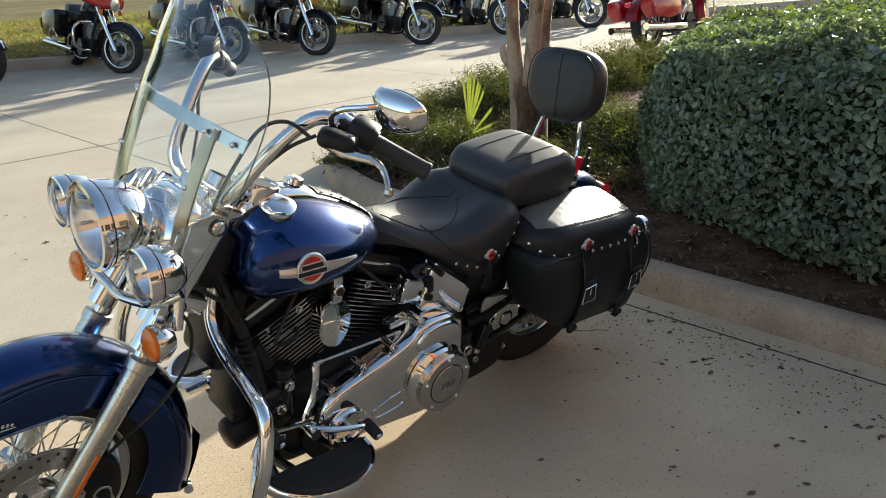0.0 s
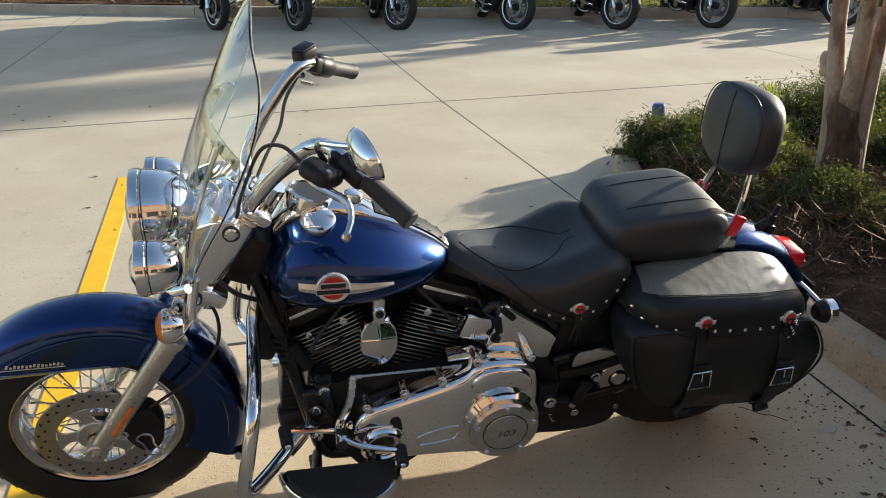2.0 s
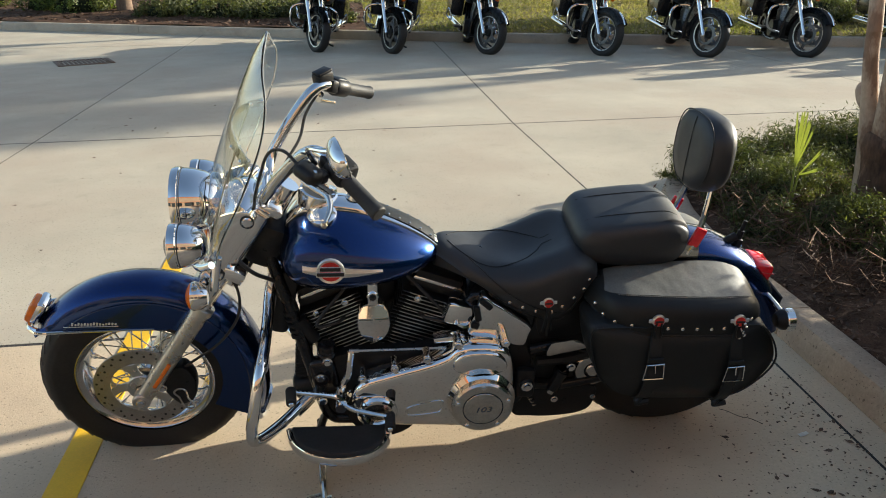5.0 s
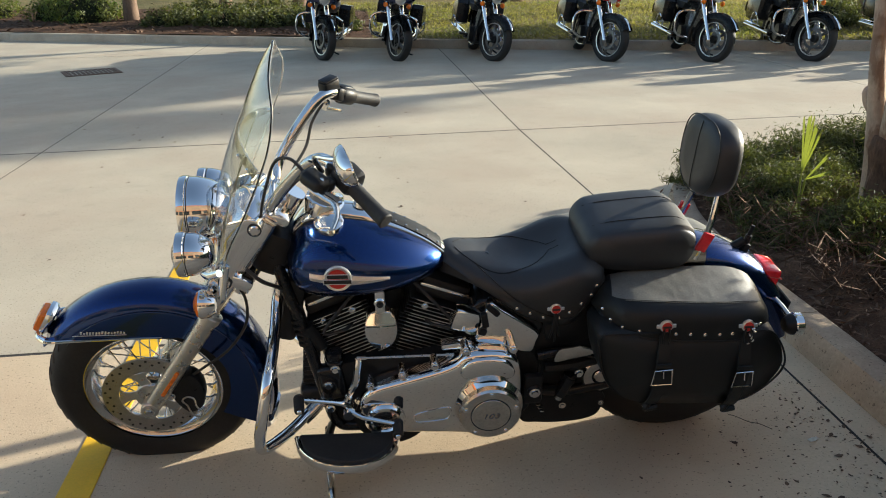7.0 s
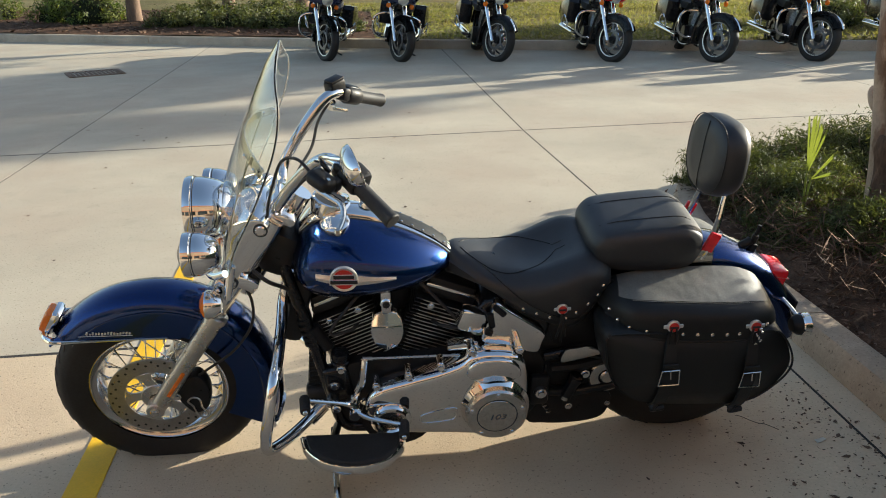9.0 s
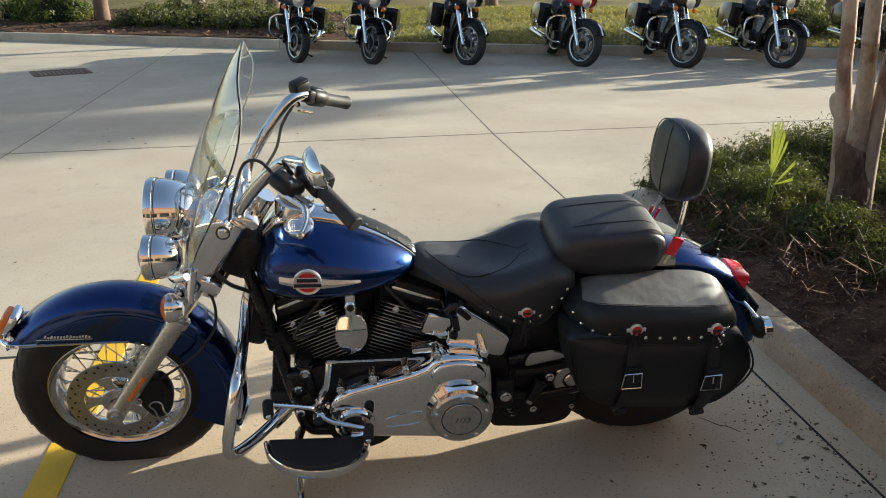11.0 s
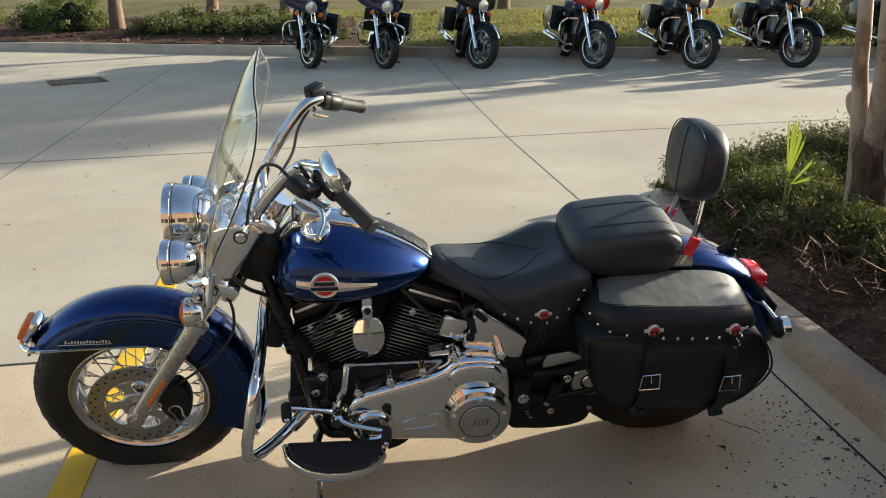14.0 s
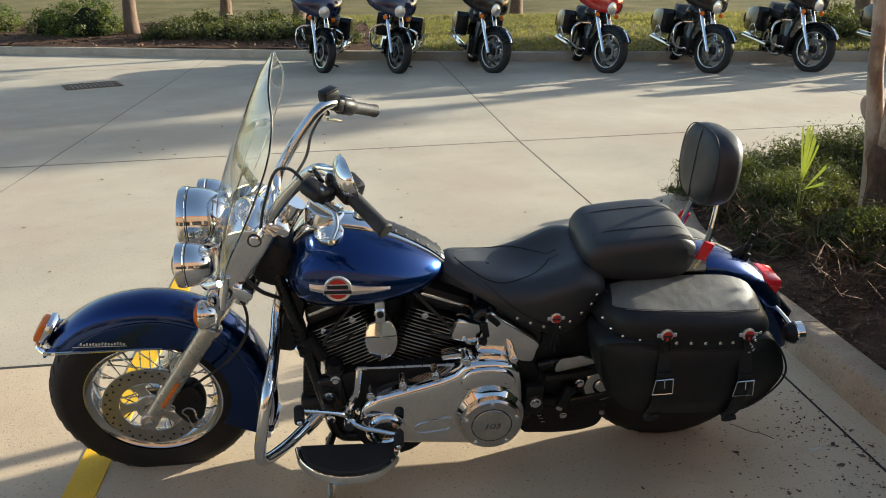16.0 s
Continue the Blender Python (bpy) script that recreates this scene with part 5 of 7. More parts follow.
# ---- engine guard ----
for s in (-1, 1):
    part("engine_guard", tube([(0.505, s * 0.040, 0.690), (0.482, s * 0.055, 0.610), (0.475, s * 0.12, 0.558), (0.470, s * 0.23, 0.530), (0.460, s * 0.315, 0.500), (0.442, s * 0.349, 0.416), (0.428, s * 0.350, 0.345), (0.426, s * 0.338, 0.292), (0.450, s * 0.300, 0.268), (0.500, s * 0.222, 0.250), (0.560, s * 0.150, 0.262), (0.612, s * 0.115, 0.275)], 0.0165, 14, 7), CHROME, bike, "bent chrome engine guard tube")
    part("guard_end", joined(rod((0.53, s * 0.176, 0.243), (0.575, s * 0.142, 0.27), 0.021, 14)), CHROME_WORN, bike)

# ---- floorboard and shifter ----
def floorboard(s):
    out = [(0.512, -0.232), (0.530, -0.290), (0.575, -0.335), (0.640, -0.358), (0.710, -0.355), (0.765, -0.330), (0.800, -0.285), (0.808, -0.238)]
    pts = smooth_path([(x, y, 0) for x, y in out], 5)
    rings = []
    for z, f in ((0.190, 0.97), (0.194, 1.02), (0.206, 1.055), (0.220, 1.05), (0.227, 1.015), (0.226, 0.96)):
        rings.append([Vector((0.66 + (p.x - 0.66) * f, -0.235 + (p.y + 0.235) * f, z)) for p in pts])
    b = loft(rings)
    rings = [[Vector((0.66 + (p.x - 0.66) * f, -0.240 + (p.y + 0.235) * f * 0.985, z)) for p in pts] for z, f in ((0.224, 0.93), (0.233, 0.925), (0.236, 0.90))]
    r = loft(rings)
    if s > 0:
        b, r = mirrored(b), mirrored(r)
    tilt = Matrix.Translation((0.66, 0, 0.222)) @ Matrix.Rotation(radians(2), 4, "Y") @ Matrix.Translation((-0.66, 0, -0.222))
    fb = part("floorboard", moved(b, tilt), CHROME, bike, "half-moon floorboard with a chrome rim")
    part("rubber_pad", moved(r, tilt), RUBBER, fb, "ribbed black rubber pad")
    for bx in (0.60, 0.74):
        part("board_bracket", tube([(bx, s * 0.24, 0.212), (bx + 0.005, s * 0.18, 0.19), (bx + 0.01, s * 0.12, 0.165)], 0.013, 10, 4), BLACK_METAL, fb)


floorboard(-1)
floorboard(1)
shifter = part("shift_lever", joined(tube([(0.530, -0.224, 0.364), (0.595, -0.214, 0.343), (0.650, -0.205, 0.322), (0.672, -0.200, 0.300)], [0.0065, 0.007, 0.008, 0.010], 10, 4), tube([(0.672, -0.205, 0.295), (0.710, -0.232, 0.288), (0.77, -0.247, 0.278), (0.812, -0.249, 0.266)], [0.010, 0.008, 0.0065, 0.006], 10, 4), rod((0.668, -0.16, 0.285), (0.668, -0.222, 0.285), 0.016, 16)), CHROME, bike, "chrome heel and toe shift lever")
for a, b in (((0.528, -0.215, 0.364), (0.533, -0.275, 0.360)), ((0.812, -0.237, 0.266), (0.809, -0.296, 0.262))):
    part("peg", moved(lathe([(0, 0), (0.014, 0.0), (0.0155, 0.004)] + [q for k in range(5) for q in ((0.0155, 0.008 + 0.009 * k), (0.0135, 0.010 + 0.009 * k), (0.0135, 0.012 + 0.009 * k), (0.0155, 0.014 + 0.009 * k))] + [(0.014, 0.057), (0, 0.058)], None, 18), between(a, b)[0]), RUBBER, shifter, "ribbed rubber peg")
    part("peg_cap", lathe([(0, 0), (0.008, 0), (0.006, 0.003), (0, 0.004)], between(b, Vector(b) + (Vector(b) - Vector(a)))[0], 14), CHROME, shifter)
# side stand, standing on the concrete
part("side_stand", joined(tube([(0.60, -0.11, 0.145), (0.60, -0.19, 0.115), (0.605, -0.30, 0.075), (0.612, -0.395, 0.094)], [0.014, 0.012, 0.011, 0.011], 10, 5), rbox(0.075, 0.05, 0.012, 0.005, pose(0.600, -0.402, 0.094, -LEAN, 0, 12)), tube([(0.605, -0.36, 0.085), (0.57, -0.375, 0.09), (0.548, -0.40, 0.100)], 0.006, 8, 4)), CHROME_WORN, bike, "worn chrome side stand with a flat foot")

# ---- exhaust on the far side ----
for z, x1 in ((0.33, 2.13), (0.235, 2.13)):
    part("exhaust_pipe", tube([(0.68 if z > 0.25 else 0.86, 0.10, 0.50), (0.66 if z > 0.25 else 0.90, 0.17, 0.42), (0.76 if z > 0.25 else 0.98, 0.19, z + 0.02), (1.1, 0.195, z), (1.22, 0.20, z)], 0.025, 14, 5), CHROME, bike, "chrome exhaust header")
    part("muffler", rod((1.2, 0.20, z), (x1, 0.22, z + 0.01), 0.042, 24, 0.045), CHROME, bike, "long chrome muffler")
part("air_cleaner", moved(lathe([(0, 0), (0.085, 0), (0.09, 0.01), (0.09, 0.04), (0.07, 0.055), (0, 0.06)], None, 36), Matrix.Translation((0.79, 0.14, 0.56)) @ Matrix.Rotation(radians(-90), 4, "X")), CHROME, bike, "round chrome air cleaner")

# ---- seats ----
SX = [0.955, 0.985, 1.03, 1.09, 1.15, 1.22, 1.29, 1.34, 1.385, 1.42]
SW = [0.045, 0.078, 0.106, 0.136, 0.158, 0.175, 0.182, 0.180, 0.168, 0.145]
ST = [0.722, 0.728, 0.718, 0.700, 0.694, 0.706, 0.734, 0.748, 0.742, 0.725]
SB = [0.704, 0.696, 0.672, 0.622, 0.566, 0.520, 0.490, 0.492, 0.565, 0.640]
DIP = [0.0, 0.0, 0.003, 0.008, 0.016, 0.030, 0.032, 0.020, 0.008, 0.0]
rings = []
for k in range(41):
    x = SX[0] + (SX[-1] - SX[0]) * k / 40
    w, t, b, dip = (smooth_interp(SX, q, x) for q in (SW, ST, SB, DIP))
    n = 40
    half = []
    for q in range(n):
        a = 2 * math.pi * q / n
        c, s = math.cos(a), math.sin(a)
        if s >= 0:
            y = w * math.copysign(abs(c) ** 0.72, c) * (1 - 0.16 * s)
            z = (t - 0.060) + 0.060 * abs(s) ** 0.75 - dip * max(0.0, 1 - (y / (w * 0.62)) ** 2)
            if t - 0.060 < b:
                z = max(z, b + 0.002 * s)
        else:
            low = min(b, t - 0.06)
            y = w * math.copysign(abs(c) ** 0.35, c) * (1 - 0.05 * abs(s))
            z = (t - 0.060) - (t - 0.060 - low) * abs(s) ** 0.8
        half.append(Vector((x, y, z)))
    rings.append(half)
seat = part("rider_seat", loft(rings), VINYL, bike, "wide smooth black vinyl rider seat with a studded skirt", sharp=70)


def seat_skirt(x, z, off=0.002):
    w, t, b = (smooth_interp(SX, q, x) for q in (SW, ST, SB))
    low = min(b, t - 0.06)
    f = max(0.0, min(1.0, (t - 0.06 - z) / max(0.001, t - 0.06 - low)))
    s = f ** (1 / 0.8)
    c = math.sqrt(max(0.0, 1 - s * s))
    return Vector((x, -(w * c ** 0.35 * (1 - 0.05 * s) + off), z))


def stud(p, parent, r=0.0055, way=(0, -1, 0.05)):
    m = between(p, Vector(p) + Vector(way))[0]
    part("stud", lathe([(r, 0), (r * 0.9, r * 0.35), (r * 0.5, r * 0.6), (0, r * 0.68)], m, 10), CHROME, parent)


for x, z in ((1.167, 0.592), (1.205, 0.577), (1.244, 0.563), (1.290, 0.560), (1.318, 0.582), (1.350, 0.609), (1.378, 0.634), (1.392, 0.664)):
    stud(seat_skirt(x, z), seat)


def concho(p, parent, s=1.0, way=(0, -1, 0.08)):
    m = Matrix.Translation(p) @ Vector(way).to_track_quat("Z", "Y").to_matrix().to_4x4()
    c = part("concho", moved(joined(lathe([(0, -0.003), (0.0165, -0.003), (0.0165, 0.002), (0.013, 0.0045), (0, 0.005)], None, 24), rbox(0.050, 0.011, 0.004, 0.0015, None, 1)), m @ Matrix.Scale(s, 4)), WHITE_METAL, parent, "small metal medallion with a red centre")
    part("enamel_centre", moved(lathe([(0.0125, 0.0045), (0.0125, 0.0062), (0, 0.0066)], None, 20), m @ Matrix.Scale(s, 4)), RED_ENAMEL, c)
    part("centre_band", moved(rbox(0.021, 0.006, 0.0012, 0.0004, pose(0, 0, 0.0068), 1), m @ Matrix.Scale(s, 4)), BLACK_ENAMEL, c)
    return c


concho(seat_skirt(1.275, 0.600, 0.004), seat)
for k, (dx, dz) in enumerate(((-0.012, -0.10), (0.004, -0.115), (0.016, -0.095))):
    p = seat_skirt(1.275, 0.595, 0.006)
    part("tassel", tube([p, p + Vector((dx * 0.4, -0.004, dz * 0.5)), p + Vector((dx, 0.004, dz))], [0.004, 0.005, 0.003], 6, 4), LEATHER, seat)
seam = [seat_skirt(1.05 + 0.32 * k / 16, smooth_interp(SX, SB, 1.05 + 0.32 * k / 16) + 0.068, 0.001) for k in range(17)]
part("seam", tube(seam, 0.0016, 5, 1), LEATHER, seat)


def seat_top(x, y):
    """Height of the rider seat's upper face over a place on it."""
    w, t, dip = (smooth_interp(SX, q, x) for q in (SW, ST, DIP))
    low, high = 0.0, math.pi / 2
    for _ in range(24):
        a = (low + high) / 2
        if w * math.cos(a) ** 0.72 * (1 - 0.16 * math.sin(a)) > abs(y):
            low = a
        else:
            high = a
    return (t - 0.060) + 0.060 * math.sin(low) ** 0.75 - dip * max(0.0, 1 - (y / (w * 0.62)) ** 2)


for s in (-1, 1):
    pts = []
    for k in range(22):
        x = 1.0 + 0.31 * k / 21
        y = s * (0.016 + 0.088 * math.sin(math.pi * min(1, k / 19)) ** 0.8)
        pts.append((x, y, seat_top(x, y) + 0.0004))
    part("top_seam", tube(pts, 0.0015, 5, 1), LEATHER, seat)


# pillion
def loaf(profile, half, bulge=0.35, n=17, power=3.2):
    """A closed (x, z) profile carried across y with softly rounded ends."""
    cx = sum(p[0] for p in profile) / len(profile)
    cz = sum(p[1] for p in profile) / len(profile)
    rings = []
    for k in range(n):
        u = -1 + 2 * k / (n - 1)
        f = (1 - abs(u) ** power) ** (1 / 2.6)
        f = max(f, 0.02)
        f = 1 - bulge * (1 - f)
        if abs(u) > 0.999:
            f *= 0.55
        rings.append([Vector((cx + (x - cx) * f, half * u, cz + (z - cz) * f)) for x, z in profile])
    return loft(rings)


PIL = curve2([(1.362, 0.738), (1.364, 0.768), (1.390, 0.799), (1.44, 0.810), (1.51, 0.8155), (1.575, 0.8190), (1.636, 0.817), (1.686, 0.788), (1.698, 0.750), (1.688, 0.705), (1.652, 0.676), (1.54, 0.670), (1.43, 0.680), (1.372, 0.702)], 4)
pil = part("passenger_seat", loaf(PIL, 0.137, 0.36, 25, 5.0), VINYL, bike, "plump smooth black passenger seat", sharp=70)
PX, PZ = [1.390, 1.44, 1.51, 1.575, 1.636, 1.676], [0.799, 0.810, 0.8155, 0.8190, 0.817, 0.796]
for s in (-1, 1):
    part("seam", tube([(1.392 + 0.27 * k / 14, s * 0.062, smooth_interp(PX, PZ, 1.392 + 0.27 * k / 14) + 0.0002) for k in range(15)], 0.0015, 5, 1), LEATHER, pil)
part("seat_bracket", joined(rbox(0.30, 0.16, 0.05, 0.015, pose(1.50, 0, 0.668)), rbox(0.10, 0.02, 0.012, 0.003, pose(1.39, -0.135, 0.655, 0, 4, 0))), BLACK_METAL, bike)

# backrest
BR = Matrix.Translation((1.740, 0.008, 0.974)) @ Matrix.Rotation(radians(-7), 4, "X") @ Matrix.Rotation(radians(6), 4, "Y")
rings = []
for x, f in ((-0.046, 0.0), (-0.046, 0.55), (-0.042, 0.86), (-0.030, 0.97), (-0.005, 1.0), (0.018, 0.985), (0.034, 0.93), (0.042, 0.78), (0.044, 0.0)):
    ring = []
    for k in range(44):
        a = 2 * math.pi * k / 44
        c, s = math.cos(a), math.sin(a)
        y = 0.134 * math.copysign(abs(c) ** 0.62, c) * (1 - 0.24 * max(0.0, -s) ** 1.5)
        z = 0.112 * math.copysign(abs(s) ** 0.72, s)
        ring.append(BR @ Vector((x, y * max(f, 0.01), z * max(f, 0.01))))
    rings.append(ring)
pad = part("backrest_pad", loft(rings), VINYL, bike, "rounded black vinyl passenger backrest pad", sharp=70)
part("seam", tube([BR @ Vector((-0.0468 + 0.004 * abs(k / 8) ** 4, 0, -0.098 + 0.196 * (k + 8) / 16)) for k in range(-8, 9)], 0.0013, 5, 1), LEATHER, pad)
part("piping", tube([BR @ Vector((-0.036, 0.1305 * math.copysign(abs(math.cos(t)) ** 0.62, math.cos(t)) * (1 - 0.24 * max(0, -math.sin(t)) ** 1.5), 0.1085 * math.copysign(abs(math.sin(t)) ** 0.72, math.sin(t)))) for t in [2 * math.pi * k / 44 for k in range(44)]], 0.0017, 6, 1, True), LEATHER, pad)
for s in (-1, 1):
    part("backrest_upright", tube([(1.700, s * 0.098 + 0.004, 0.690), (1.722, s * 0.094 + 0.006, 0.745), (1.740, s * 0.084 + 0.010, 0.800), (1.752, s * 0.070 + 0.010, 0.860), (1.764, s * 0.045, 0.930)], 0.009, 10, 5), CHROME, bike, "chrome backrest upright")
    part("upright_reflector", rbox(0.034, 0.012, 0.062, 0.004, pose(1.722, s * 0.098 + 0.004, 0.745, 0, 22, 0)), RED_LENS, bike, "red side reflector")
    part("upright_bracket", plate([(1.640, 0.655), (1.694, 0.722), (1.732, 0.722), (1.736, 0.655)], min(s * 0.094, s * 0.099), max(s * 0.094, s * 0.099), 0.002), STRAP, bike, "bright backrest mounting plate")

# ---- saddlebags ----
BODY = curve2([(1.372, 0.585), (1.372, 0.530), (1.390, 0.455), (1.424, 0.392), (1.478, 0.350), (1.545, 0.332), (1.66, 0.319), (1.78, 0.311), (1.845, 0.324), (1.900, 0.370), (1.932, 0.418), (1.936, 0.462), (1.912, 0.520), (1.868, 0.572), (1.80, 0.575), (1.60, 0.582), (1.44, 0.592)], 4)
LX = [1.384, 1.400, 1.418, 1.442, 1.486, 1.560, 1.670, 1.760, 1.810, 1.850, 1.878, 1.898, 1.906]
L_OUT = [0.165, 0.204, 0.238, 0.271, 0.291, 0.299, 0.303, 0.301, 0.293, 0.276, 0.248, 0.205, 0.165]    # how far out the lid's face stands
L_TOP = [0.612, 0.640, 0.652, 0.660, 0.668, 0.674, 0.675, 0.671, 0.662, 0.645, 0.622, 0.592, 0.572]    # its top beside the fender
L_RIM = [0.608, 0.634, 0.646, 0.654, 0.659, 0.656, 0.648, 0.641, 0.635, 0.622, 0.604, 0.582, 0.568]    # the stitched edge of its top
L_LOW = [0.600, 0.592, 0.584, 0.574, 0.566, 0.556, 0.548, 0.543, 0.543, 0.552, 0.560, 0.563, 0.560]    # the lower edge of the flap


def lid_at(x, f):
    """A place on the lid's section at x: f 0 at the fender, 1 at the stitched edge, 2 at the flap's lower edge."""
    o, t, r, l = (smooth_interp(LX, q, x) for q in (L_OUT, L_TOP, L_RIM, L_LOW))
    if f <= 1:
        y0, y1 = 0.106, max(0.12, o - 0.043)
        return Vector((x, -(y0 + (y1 - y0) * f), t + (r - t) * f + 0.004 * math.sin(math.pi * f)))
    g = f - 1
    return Vector((x, -(o - 0.043 * (1 - g) ** 3.2 + 0.004 * g), r + (l - r) * g ** 1.25))


def saddlebag(s):
    flip = Matrix.Diagonal((1, -s, 1, 1))
    shell = moved(loaf(BODY, 0.080, 0.11, 15), Matrix.Translation((0, -0.222, 0)))
    for v in shell.verts:
        if v.co.y < -0.27:
            v.co.y -= 0.030 * max(0.0, 1 - ((v.co.x - 1.65) / 0.30) ** 2) * max(0.0, 1 - ((v.co.z - 0.43) / 0.15) ** 2)
    b = part("saddlebag", moved(shell, flip), LEATHER, bike, "studded black leather saddlebag with buckled straps", sharp=60)
    rings = []
    for k in range(45):
        x = LX[0] + (LX[-1] - LX[0]) * (0.5 - 0.5 * math.cos(math.pi * k / 44))
        ring = [lid_at(x, 0.1 * q) for q in range(11)] + [lid_at(x, 1 + 0.1 * q) for q in range(1, 11)]
        end = ring[-1]
        ring += [end + Vector((0, 0.007, -0.003)), Vector((x, -0.106, end.z + 0.01))]
        rings.append(ring)
    lid = part("lid", moved(loft(rings), flip), LEATHER, b, "black leather lid with chrome studs", sharp=60)
    # raised top sheet in the paler colour that stands for sunlight
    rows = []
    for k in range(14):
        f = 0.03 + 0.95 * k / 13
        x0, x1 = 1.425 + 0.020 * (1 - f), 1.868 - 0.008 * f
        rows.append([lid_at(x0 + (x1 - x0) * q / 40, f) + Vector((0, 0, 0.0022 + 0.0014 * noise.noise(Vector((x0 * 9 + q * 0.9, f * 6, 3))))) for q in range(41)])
    part("lid_panel", moved(loft(rows, closed=False), flip), SUNLIT_LEATHER, lid, "wrinkled leather top panel painted pale for sunlight, with stitched edge", sharp=60)
    rim = [lid_at(LX[0] + 0.012 + (LX[-1] - LX[0] - 0.024) * k / 40, 1.97) for k in range(41)]
    part("flap_binding", moved(tube(rim, 0.0035, 6, 1), flip), LEATHER, lid)
    face = [Vector((x, -0.300, z)) for x, z in BODY]
    part("piping", moved(tube([Vector((1.65 + (p.x - 1.65) * 0.985, p.y, 0.46 + (p.z - 0.46) * 0.975)) for p in face if p.z < 0.60], 0.0032, 6, 1), flip), LEATHER, b)
    if s > 0:
        return
    for k in range(66):
        x = 1.458 + 0.382 * k / 65
        part("stitch", rbox(0.0042, 0.0017, 0.0017, 0.0005, Matrix.Translation(lid_at(x, 1.0) + Vector((0, -0.001, 0.002))) @ pose(0, 0, 0, 0, 4, 0), 1), THREAD, lid)
    for x, z in ((1.402, 0.612), (1.418, 0.596), (1.443, 0.592), (1.486, 0.590), (1.588, 0.580), (1.630, 0.577), (1.672, 0.574), (1.715, 0.571), (1.752, 0.570), (1.838, 0.582)):
        r, low = smooth_interp(LX, L_RIM, x), smooth_interp(LX, L_LOW, x)
        p = lid_at(x, 1 + ((r - z) / (r - low)) ** 0.8)
        stud(p, lid, 0.0060, (-0.9 if x < 1.43 else 0, -1, 0.1))
    for x, z, bx, bz in ((1.558, 0.607, 1.551, 0.462), (1.796, 0.590, 1.790, 0.437)):
        r, low = smooth_interp(LX, L_RIM, x), smooth_interp(LX, L_LOW, x)
        p = lid_at(x, 1 + ((r - z) / (r - low)) ** 0.8)
        concho(p + Vector((0, -0.003, 0)), lid, 1.12)
        line = smooth_path([p + Vector((0, 0.001, -0.008)), lid_at(x, 1.9) + Vector((0, -0.005, 0)), Vector((bx, -0.335, bz + 0.05)), Vector((bx, -0.340, bz)), Vector((bx - 0.004, -0.334, bz - 0.075)), Vector((bx - 0.010, -0.318, bz - 0.118)), Vector((bx - 0.016, -0.300, bz - 0.132))], 5)
        wide = [0.013 + 0.006 * min(1.0, k / 10) for k in range(len(line))]
        part("strap", loft([[q + Vector((-w, 0.004, 0)), q + Vector((-w + 0.002, -0.002, 0)), q + Vector((w - 0.002, -0.002, 0)), q + Vector((w, 0.004, 0))] for q, w in zip(line, wide)]), LEATHER, b, "black leather strap", sharp=25)
        for o in (-0.006, 0.006):
            part("lace", tube([p + Vector((o, -0.009, -0.004)), p + Vector((o * 1.8, -0.014, -0.035)), p + Vector((o * 0.4, -0.016, -0.068))], 0.0034, 6, 4), LEATHER, b)
        part("buckle", tube([(bx - 0.024, -0.345, bz + 0.025), (bx + 0.026, -0.345, bz + 0.025), (bx + 0.029, -0.348, bz - 0.023), (bx - 0.029, -0.348, bz - 0.023)], 0.0030, 8, 1, True), CHROME, b, "square chrome buckle")
        part("buckle_tongue", rod((bx, -0.349, bz + 0.025), (bx + 0.004, -0.348, bz - 0.002), 0.0022, 6), CHROME, b)
        part("keeper", rbox(0.044, 0.007, 0.013, 0.002, pose(bx, -0.344, bz + 0.040)), LEATHER, b)
        part("strap_tail", tube([(bx - 0.012, -0.312, bz - 0.118), (bx - 0.024, -0.318, bz - 0.134), (bx + 0.012, -0.310, bz - 0.138)], 0.010, 8, 4), LEATHER, b)


saddlebag(-1)
saddlebag(1)
part("lock_chain", joined(*[rbox(0.010, 0.006, 0.006, 0.002, pose(1.806 + 0.007 * math.sin(k * 2.1), -0.312, 0.588 - 0.010 * k, 0, 30 * k, 0)) for k in range(6)]), CHROME, bike, "small chrome padlock and chain")

# ---- tail ----
tail = part("tail_lamp", rbox(0.074, 0.104, 0.094, 0.016, pose(1.972, 0, 0.560, 0, 15, 0), 3), RED_LENS, bike, "square red tail lamp in a chrome base")
part("tail_base", rbox(0.05, 0.094, 0.080, 0.012, pose(1.938, 0, 0.548, 0, 15, 0)), CHROME, tail)
part("lens_groove", joined(*[rbox(0.076, 0.106, 0.003, 0.001, pose(1.972 + 0.006 * k, 0, 0.560 + 0.021 * k, 0, 15, 0), 1) for k in (-1, 1)]), RED_ENAMEL, tail)
part("plate_bracket", joined(rbox(0.012, 0.17, 0.11, 0.005, pose(2.03, 0, 0.455, 0, 10, 0)), rbox(0.03, 0.05, 0.08, 0.008, pose(2.0, 0, 0.50))), BLACK_PLASTIC, bike)
part("rear_reflector", rbox(0.012, 0.085, 0.035, 0.004, pose(2.04, 0, 0.41, 0, 8, 0)), RED_LENS, bike)
part("signal_bar", tube([(2.0, -0.175, 0.508), (1.99, -0.11, 0.520), (1.975, 0, 0.525), (1.99, 0.11, 0.520), (2.0, 0.175, 0.508)], 0.010, 12, 5), CHROME, bike, "chrome rear turn signal bar")
